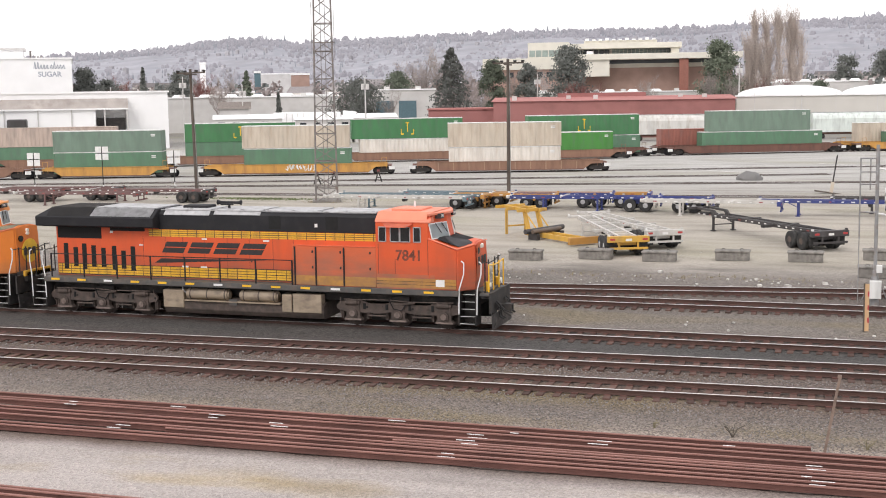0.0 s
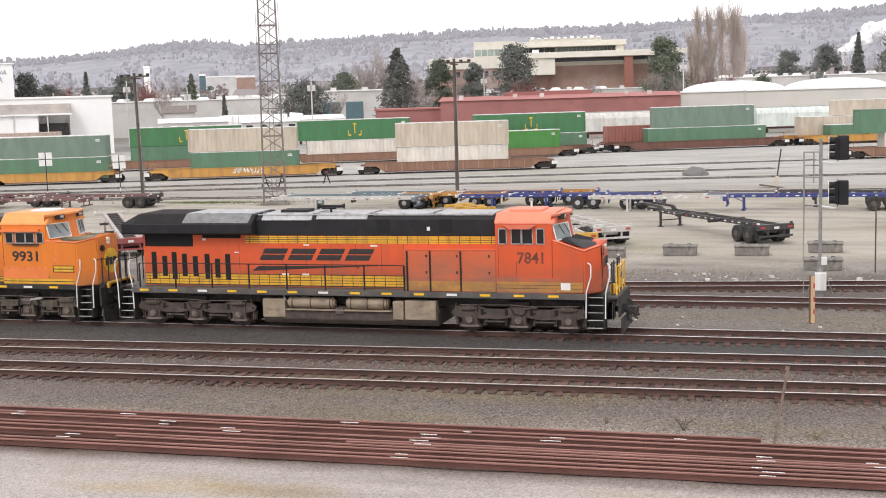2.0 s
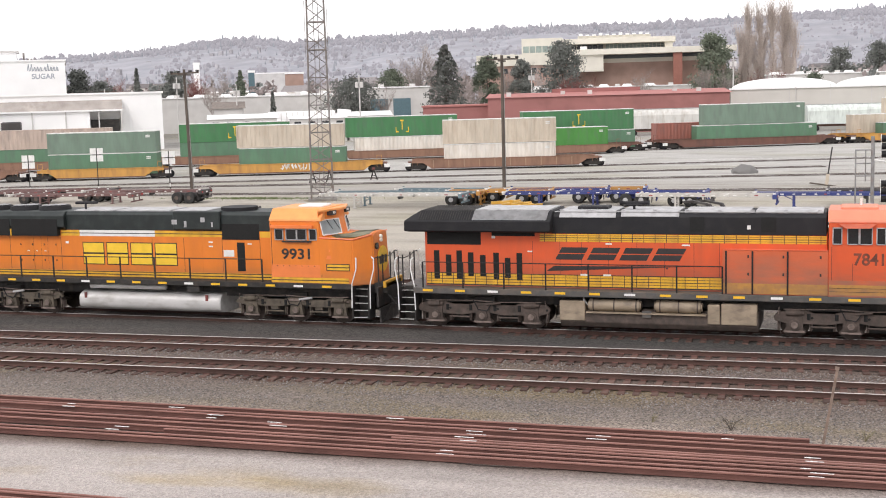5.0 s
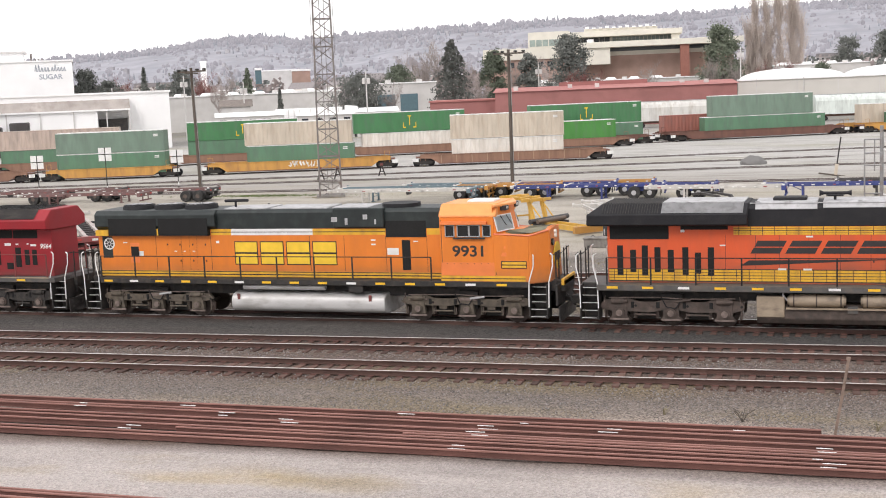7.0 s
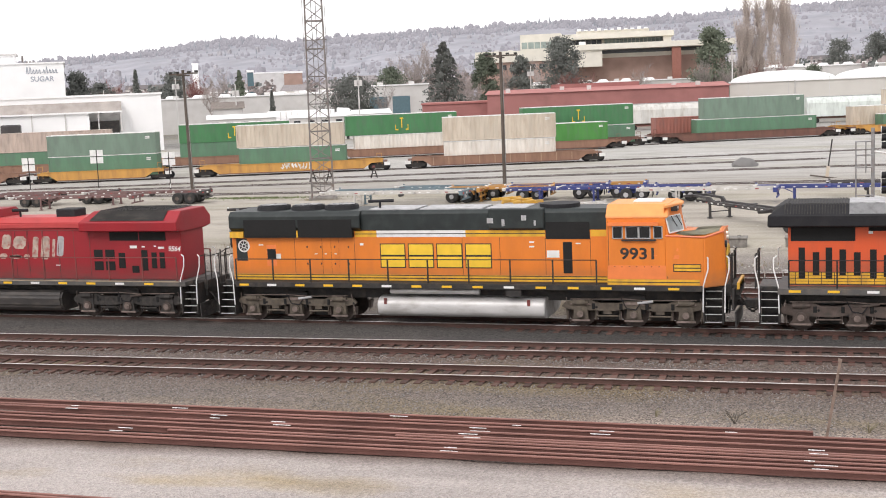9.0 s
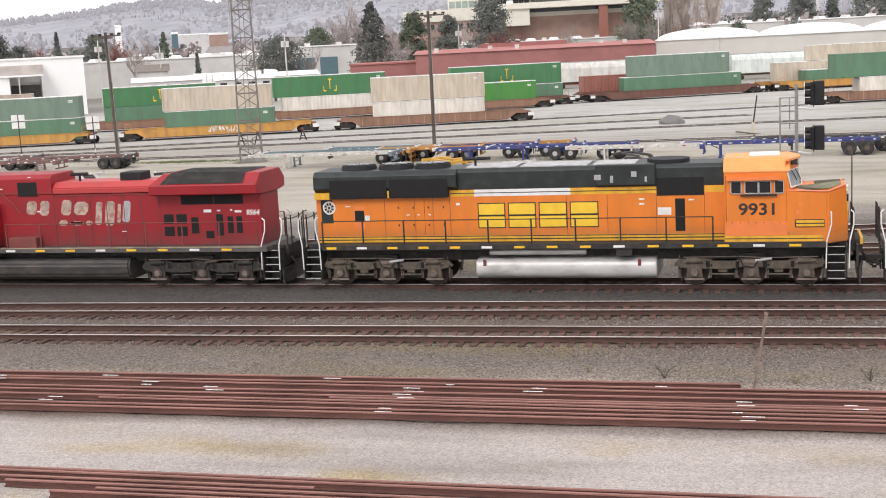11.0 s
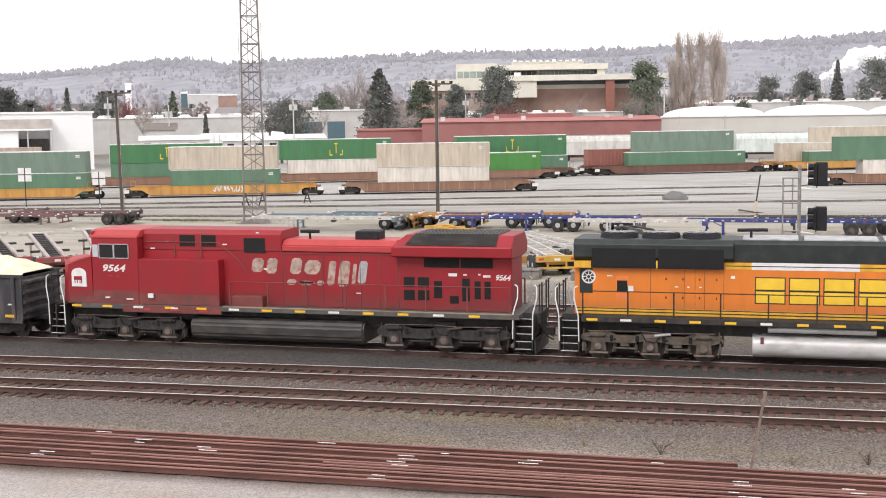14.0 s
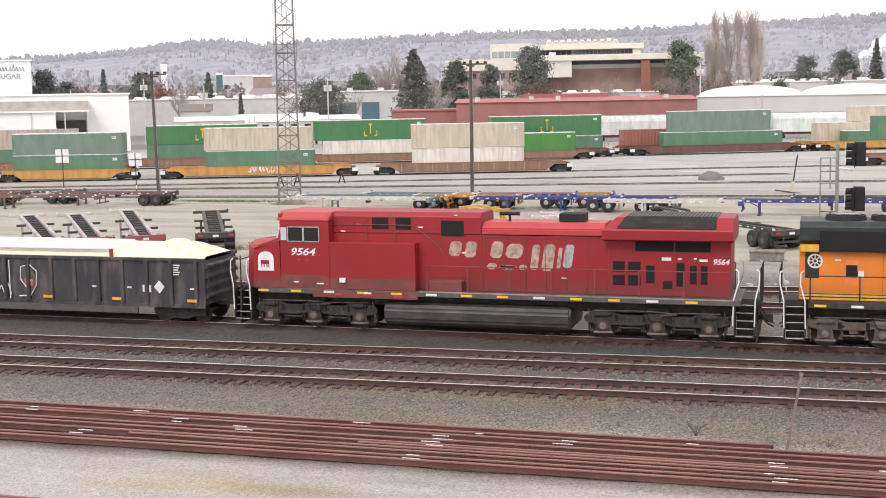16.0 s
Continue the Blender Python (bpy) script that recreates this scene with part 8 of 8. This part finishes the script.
def bare_tree(x, y, h, w, seed, material, label, upright=0.5, n0=9):
    rng = random.Random(seed)
    t = thing("bare_tree", pose(x, y, 0, 0, 0, rng.uniform(0, 360)), label, "tree", "leafless trees")
    tall = upright > 0.8
    part("trunk", cy(B(), (0, 0, 0), (0, 0, h * 0.5), 0.014 * h, 8, 0.006 * h), BARK, t)
    twigs = B()
    for k in range(n0 * 2 if tall else n0):
        a = k * 2.4 + rng.uniform(-0.3, 0.3)
        z0 = h * (rng.uniform(0.05, 0.62) if tall else rng.uniform(0.12, 0.5))
        out = w / 2 * rng.uniform(0.2 if tall else 0.5, 0.95)
        top = z0 + (h - z0) * rng.uniform(upright * 0.6, 0.95)
        if tall:
            top = h * rng.uniform(0.22, 0.97)
            z0 = max(0.03 * h, top - h * rng.uniform(0.18, 0.32))
            out = w / 2 * (1 - ((top / h - 0.45) / 0.68) ** 2) * rng.uniform(0.35, 1.15)
        p = Vector((0, 0, z0))
        q = Vector((out * math.cos(a) * 0.8, out * math.sin(a) * 0.8, top))
        part("limb", cy(B(), p, q, (0.0026 if tall or n0 > 16 else 0.006) * h, 5, 0.0012 * h), material, t)
        for j in range(18 if tall else 30):
            f = rng.uniform(0.2, 1.0)
            s = p.lerp(q, f)
            lean = 0.5 if not tall else 0.24
            d = Vector((rng.gauss(0, lean), rng.gauss(0, lean), upright + rng.uniform(0.1, 0.7))).normalized()
            e = s + d * h * rng.uniform(0.06, 0.17)
            cy(twigs, s, e, (0.0013 if tall else 0.002) * h, 3, 0.0007 * h)
            for i in range(5):
                g = s.lerp(e, rng.uniform(0.2, 1))
                dd = (d + Vector((rng.gauss(0, lean), rng.gauss(0, lean), rng.gauss(0.1, 0.3)))).normalized()
                cy(twigs, g, g + dd * h * rng.uniform(0.03, 0.08), (0.0009 if tall else 0.0013) * h, 3, 0.0005 * h)
    part("crown", twigs, material, t)
    return t


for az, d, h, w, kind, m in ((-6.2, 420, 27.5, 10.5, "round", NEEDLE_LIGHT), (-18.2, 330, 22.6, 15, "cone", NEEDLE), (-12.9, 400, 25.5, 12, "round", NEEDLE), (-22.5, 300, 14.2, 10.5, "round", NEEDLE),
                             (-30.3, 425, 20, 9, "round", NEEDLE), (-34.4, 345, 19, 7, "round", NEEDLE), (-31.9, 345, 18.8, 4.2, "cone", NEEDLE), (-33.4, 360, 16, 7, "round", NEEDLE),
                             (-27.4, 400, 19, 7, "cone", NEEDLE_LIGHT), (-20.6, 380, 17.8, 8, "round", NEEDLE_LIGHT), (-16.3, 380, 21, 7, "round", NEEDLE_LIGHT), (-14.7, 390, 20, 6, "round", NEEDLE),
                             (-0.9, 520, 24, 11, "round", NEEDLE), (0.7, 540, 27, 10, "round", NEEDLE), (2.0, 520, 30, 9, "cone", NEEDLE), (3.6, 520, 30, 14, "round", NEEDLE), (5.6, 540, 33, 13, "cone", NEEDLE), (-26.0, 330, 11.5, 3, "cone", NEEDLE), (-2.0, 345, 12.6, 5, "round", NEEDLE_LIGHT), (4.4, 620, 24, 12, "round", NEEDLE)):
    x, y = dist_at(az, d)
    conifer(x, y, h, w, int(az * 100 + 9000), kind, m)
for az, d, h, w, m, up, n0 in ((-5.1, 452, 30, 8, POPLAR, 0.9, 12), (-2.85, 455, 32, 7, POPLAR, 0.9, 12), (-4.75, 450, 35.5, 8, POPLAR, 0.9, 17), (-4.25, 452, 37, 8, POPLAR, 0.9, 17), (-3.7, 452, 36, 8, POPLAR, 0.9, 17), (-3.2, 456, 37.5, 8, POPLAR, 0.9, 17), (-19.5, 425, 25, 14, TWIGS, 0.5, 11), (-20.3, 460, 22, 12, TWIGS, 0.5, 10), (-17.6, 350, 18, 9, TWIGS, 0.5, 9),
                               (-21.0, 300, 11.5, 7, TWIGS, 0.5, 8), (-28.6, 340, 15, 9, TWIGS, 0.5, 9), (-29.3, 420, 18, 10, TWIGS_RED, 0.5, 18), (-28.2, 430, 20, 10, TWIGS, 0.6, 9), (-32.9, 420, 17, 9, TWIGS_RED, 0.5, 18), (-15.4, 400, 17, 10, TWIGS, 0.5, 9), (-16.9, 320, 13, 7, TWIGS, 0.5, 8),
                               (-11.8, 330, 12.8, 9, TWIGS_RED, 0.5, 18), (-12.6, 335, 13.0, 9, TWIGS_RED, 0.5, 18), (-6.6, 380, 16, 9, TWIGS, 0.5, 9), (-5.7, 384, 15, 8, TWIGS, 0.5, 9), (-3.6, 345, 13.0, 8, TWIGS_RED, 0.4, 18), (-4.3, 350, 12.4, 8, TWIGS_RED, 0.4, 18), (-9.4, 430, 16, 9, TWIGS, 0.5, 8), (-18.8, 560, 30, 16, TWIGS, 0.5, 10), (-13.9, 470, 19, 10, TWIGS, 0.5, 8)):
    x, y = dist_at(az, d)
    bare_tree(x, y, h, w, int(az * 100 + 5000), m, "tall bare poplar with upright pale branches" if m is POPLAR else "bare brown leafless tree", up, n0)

# ---- houses and woods towards the hill ----
HOUSEROOF = mat("grey_shingle_far", (0.24, 0.22, 0.22), 0.9, var=0.15, rnd=0.4)
HOUSEWALL = mat("pale_house_wall", (0.55, 0.52, 0.49), 0.8, var=0.1, rnd=0.35)
rh = random.Random(21)
for k in range(70):
    az, d = rh.uniform(-38, 8), rh.uniform(480, 1150)
    if -17 < az < -5 and d < 620:
        d += 250
    x, y = dist_at(az, d)
    w, dp, z = rh.uniform(9, 26), rh.uniform(8, 14), rh.uniform(8, 13) + 0.018 * (d - 480)
    t = thing("house", pose(x, y, 0, 0, 0, rh.uniform(-30, 30)), "small far building with a pale wall and grey roof", "house", "far houses")
    part("wall", bx(B(), 0, w, 0, dp, 0, z), HOUSEWALL, t)
    if k % 3:
        part("roof", pr(B(), [(-0.5, z), (dp / 2, z + 2.6), (dp + 0.5, z)], -0.4, w + 0.4, "x"), HOUSEROOF, t)
    else:
        part("roof", bx(B(), -0.3, w + 0.3, -0.3, dp + 0.3, z, z + 0.5), WALLWHITE, t)
    for i in range(int(w / 4)):
        part("window", bx(B(), 1 + i * 4, 2.6 + i * 4, -0.06, 0.02, z - 2.6, z - 1.2), WINDOW, t)

# distance haze painted into the hill: greyed colours that also emit light
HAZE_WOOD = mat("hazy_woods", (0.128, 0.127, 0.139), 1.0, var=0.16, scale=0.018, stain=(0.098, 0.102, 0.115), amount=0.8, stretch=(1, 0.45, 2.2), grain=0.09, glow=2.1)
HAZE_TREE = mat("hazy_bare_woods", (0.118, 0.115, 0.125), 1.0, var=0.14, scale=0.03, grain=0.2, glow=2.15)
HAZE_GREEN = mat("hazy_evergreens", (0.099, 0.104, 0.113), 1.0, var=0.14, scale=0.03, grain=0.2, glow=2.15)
# mid-distance woods lightened in the colour for haze, without glow
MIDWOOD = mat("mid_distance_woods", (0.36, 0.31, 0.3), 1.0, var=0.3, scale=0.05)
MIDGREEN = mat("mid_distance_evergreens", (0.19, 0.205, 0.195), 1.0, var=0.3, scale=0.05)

RIDGE = [(-60, 95), (-44, 96), (-40, 94), (-37.8, 92), (-34, 99), (-31, 111), (-28.5, 124), (-26.8, 130), (-25, 118), (-23.2, 121), (-19, 130), (-15.6, 134), (-12, 136), (-8, 135), (-4, 141), (0.5, 147), (5, 156), (9, 163), (20, 165), (40, 160)]


def ridge(az):
    for (a, h), (b, g) in zip(RIDGE, RIDGE[1:]):
        if a <= az <= b:
            return h + (g - h) * (az - a) / (b - a)
    return 100


def hill():
    bm = B()
    azs = [-60 + 0.22 * i for i in range(455)]
    ds = [700, 950, 1200, 1450, 1700, 1950, 2200, 2400, 2500, 2700]
    grid = []
    for az in azs:
        row = []
        for d in ds:
            f = min(max((d - 700) / 1800, 0), 1)
            lift = ridge(az) * (d / 2500) * (0.12 * min(f * 8, 1) + 0.88 * f ** 1.25) if d <= 2500 else ridge(az) * 0.8
            x, y = dist_at(az, d)
            z = lift + (14 * noise.noise((x * 0.004, y * 0.004, 1)) + 8 * noise.noise((x * 0.011, y * 0.011, 3))) * f * (1.0 if d < 2400 else 0.25) - 2
            row.append(bm.verts.new((x, y, z)))
        grid.append(row)
    for a, b in zip(grid, grid[1:]):
        for i in range(len(ds) - 1):
            bm.faces.new((a[i], b[i], b[i + 1], a[i + 1]))
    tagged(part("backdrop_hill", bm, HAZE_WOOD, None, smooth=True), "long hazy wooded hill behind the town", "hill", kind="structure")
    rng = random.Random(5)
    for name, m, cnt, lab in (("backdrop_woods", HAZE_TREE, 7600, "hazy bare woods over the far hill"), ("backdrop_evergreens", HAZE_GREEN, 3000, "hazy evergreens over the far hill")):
        verts, faces = [], []
        for k in range(cnt):
            az = rng.uniform(-42, 12)
            top = k % 3 == 0
            d = rng.uniform(2360, 2500) if top else 2450 - 1500 * rng.random() ** 1.6
            if not top and noise.noise((az * 0.55, d * 0.004, 7 if m is HAZE_TREE else 2)) < (-0.12 if m is HAZE_TREE else 0.08):
                continue
            f = min(max((d - 700) / 1800, 0), 1)
            x, y = dist_at(az, d)
            z = ridge(az) * (d / 2500) * (0.12 * min(f * 8, 1) + 0.88 * f ** 1.25) - 3
            cone = m is HAZE_GREEN
            h = rng.uniform(5, 10) * (1.5 if rng.random() < 0.06 else 1) * (1 if top else 0.85)
            r = h * (rng.uniform(0.16, 0.26) if cone else rng.uniform(0.3, 0.55))
            n, at = 6, len(verts)
            rows = ((0.05, 0.9), (0.4, 0.75), (0.75, 0.4)) if cone else ((0.1, 0.7), (0.5, 1.0), (0.85, 0.65))
            for zf, rf in rows:
                for i in range(n):
                    a, q = i * 6.283 / n + k, r * rf * rng.uniform(0.65, 1.25)
                    verts.append((x + q * math.cos(a), y + q * math.sin(a), z + h * (zf + rng.uniform(-0.07, 0.07))))
            verts.append((x, y, z + h * (1.15 if cone else 1.0)))
            for lv in range(2):
                for i in range(n):
                    j = (i + 1) % n
                    faces.append((at + lv * n + i, at + lv * n + j, at + lv * n + n + j, at + lv * n + n + i))
            for i in range(n):
                faces.append((at + 2 * n + i, at + 2 * n + (i + 1) % n, at + 3 * n))
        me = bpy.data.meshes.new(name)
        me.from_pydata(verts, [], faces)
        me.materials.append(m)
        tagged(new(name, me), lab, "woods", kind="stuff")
    # scattered pale houses on the slope, haze put into their colour
    bm = B()
    for k in range(80):
        az = rng.gauss(-17, 5) if k % 2 else rng.uniform(-38, 9)
        d = rng.uniform(1700, 2350)
        f = min(max((d - 700) / 1800, 0), 1)
        x, y = dist_at(az, d)
        z = ridge(az) * (d / 2500) * (0.12 * min(f * 8, 1) + 0.88 * f ** 1.25)
        w = rng.uniform(3, 7)
        bx(bm, x, x + w, y - 6, y, z - 4, z + rng.uniform(2.5, 5))
    tagged(part("hillside_houses", bm, mat("hazy_house", (0.42, 0.41, 0.43), 0.9, var=0.25, scale=0.02), None), "tiny pale houses scattered on the far slope", "houses", kind="stuff")
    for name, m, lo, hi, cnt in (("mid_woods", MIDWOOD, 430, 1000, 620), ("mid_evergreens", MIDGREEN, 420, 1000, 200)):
        bm = B()
        for k in range(cnt):
            az, d = rng.uniform(-40, 11), rng.uniform(lo, hi)
            if -17 < az < -5.5 and d < 560:
                continue
            x, y = dist_at(az, d)
            h = rng.uniform(9, 15) + 0.016 * (d - 400)
            w = rng.uniform(4, 8)
            for j in range(46):
                f = rng.random()
                r = w / 2 * math.sqrt(max(0.05, 1 - (2 * f - 1) ** 2)) * rng.uniform(0.4, 1)
                a = rng.uniform(0, 6.28)
                flake(bm, Vector((x + r * math.cos(a), y + r * math.sin(a), h * (0.15 + 0.85 * f))), rng.uniform(0.6, 1.3), rng)
        tagged(part(name, bm, m, None), "woods and hedges of the town", "woods", kind="stuff")


hill()

# ---- steam plume ----
STEAM = mat("white_steam", (0.9, 0.9, 0.9), 1.0, var=0.03, scale=0.1)
PUFFS = []
plume = thing("steam_plume", pose(*dist_at(2.0, 900), 0), "white billowing steam plume", "steam")
rp = random.Random(8)
for k in range(16):
    f = k / 15
    c = (-9 + 38 * f + rp.uniform(-2, 2), rp.uniform(-4, 4), 33 + 13 * f + rp.uniform(-2.5, 2.5) + 3 * math.sin(f * 3.1))
    bm = B()
    r = 2.6 + 3.2 * math.sin(0.3 + f * 2.6)
    bmesh.ops.create_icosphere(bm, subdivisions=4, radius=r)
    for v in bm.verts:
        s = v.co.normalized()
        v.co *= 1 + 0.25 * noise.noise(s * 1.8 + Vector((k, 0, 0))) + 0.16 * noise.noise(s * 4.5 + Vector((0, k, 0))) + 0.07 * noise.noise(s * 11)
    p = part("puff", bm, STEAM, plume, at=pose(*c), smooth=True)
    PUFFS.append((p, c))
stack = thing("steam_stack", pose(*dist_at(1.4, 900), 0), "thin pale industrial stack under the steam", "chimney")
part("shaft", cy(B(), (0, 0, 0), (0, 0, 32), 1.4, 12, 1.1), WALLGREY, stack)
part("rim", cy(B(), (0, 0, 31), (0, 0, 32.3), 1.5, 12), WALLWHITE, stack)


def run(t):
    """Metres that the train has gone at t seconds."""
    return 3.528 * t - max(0.0, t - 7.5) * 0.03


def motions():
    ts = [0, 2, 4, 6, 7.5, 9, 11, 13, 15, 16]
    for ob, x in RUNNING:
        walk(ob, [(t, pose(x + run(t), TRAIN_Y, 0)) for t in ts])
    for i, (p, c) in enumerate(PUFFS):
        walk(p, [(t, pose(c[0] + 0.14 * t * (1 + i % 3), c[1], c[2] + 0.1 * t, 0, 0, t * (1.5 - i % 4))) for t in (0, 5, 10, 16)])
    turns = [i * 0.2 for i in range(81)]
    for w, x, r in TURNING:
        walk(w, [(t, pose(x, 0, r, 0, math.degrees(run(t) / r) % 360, 0)) for t in turns])


motions()
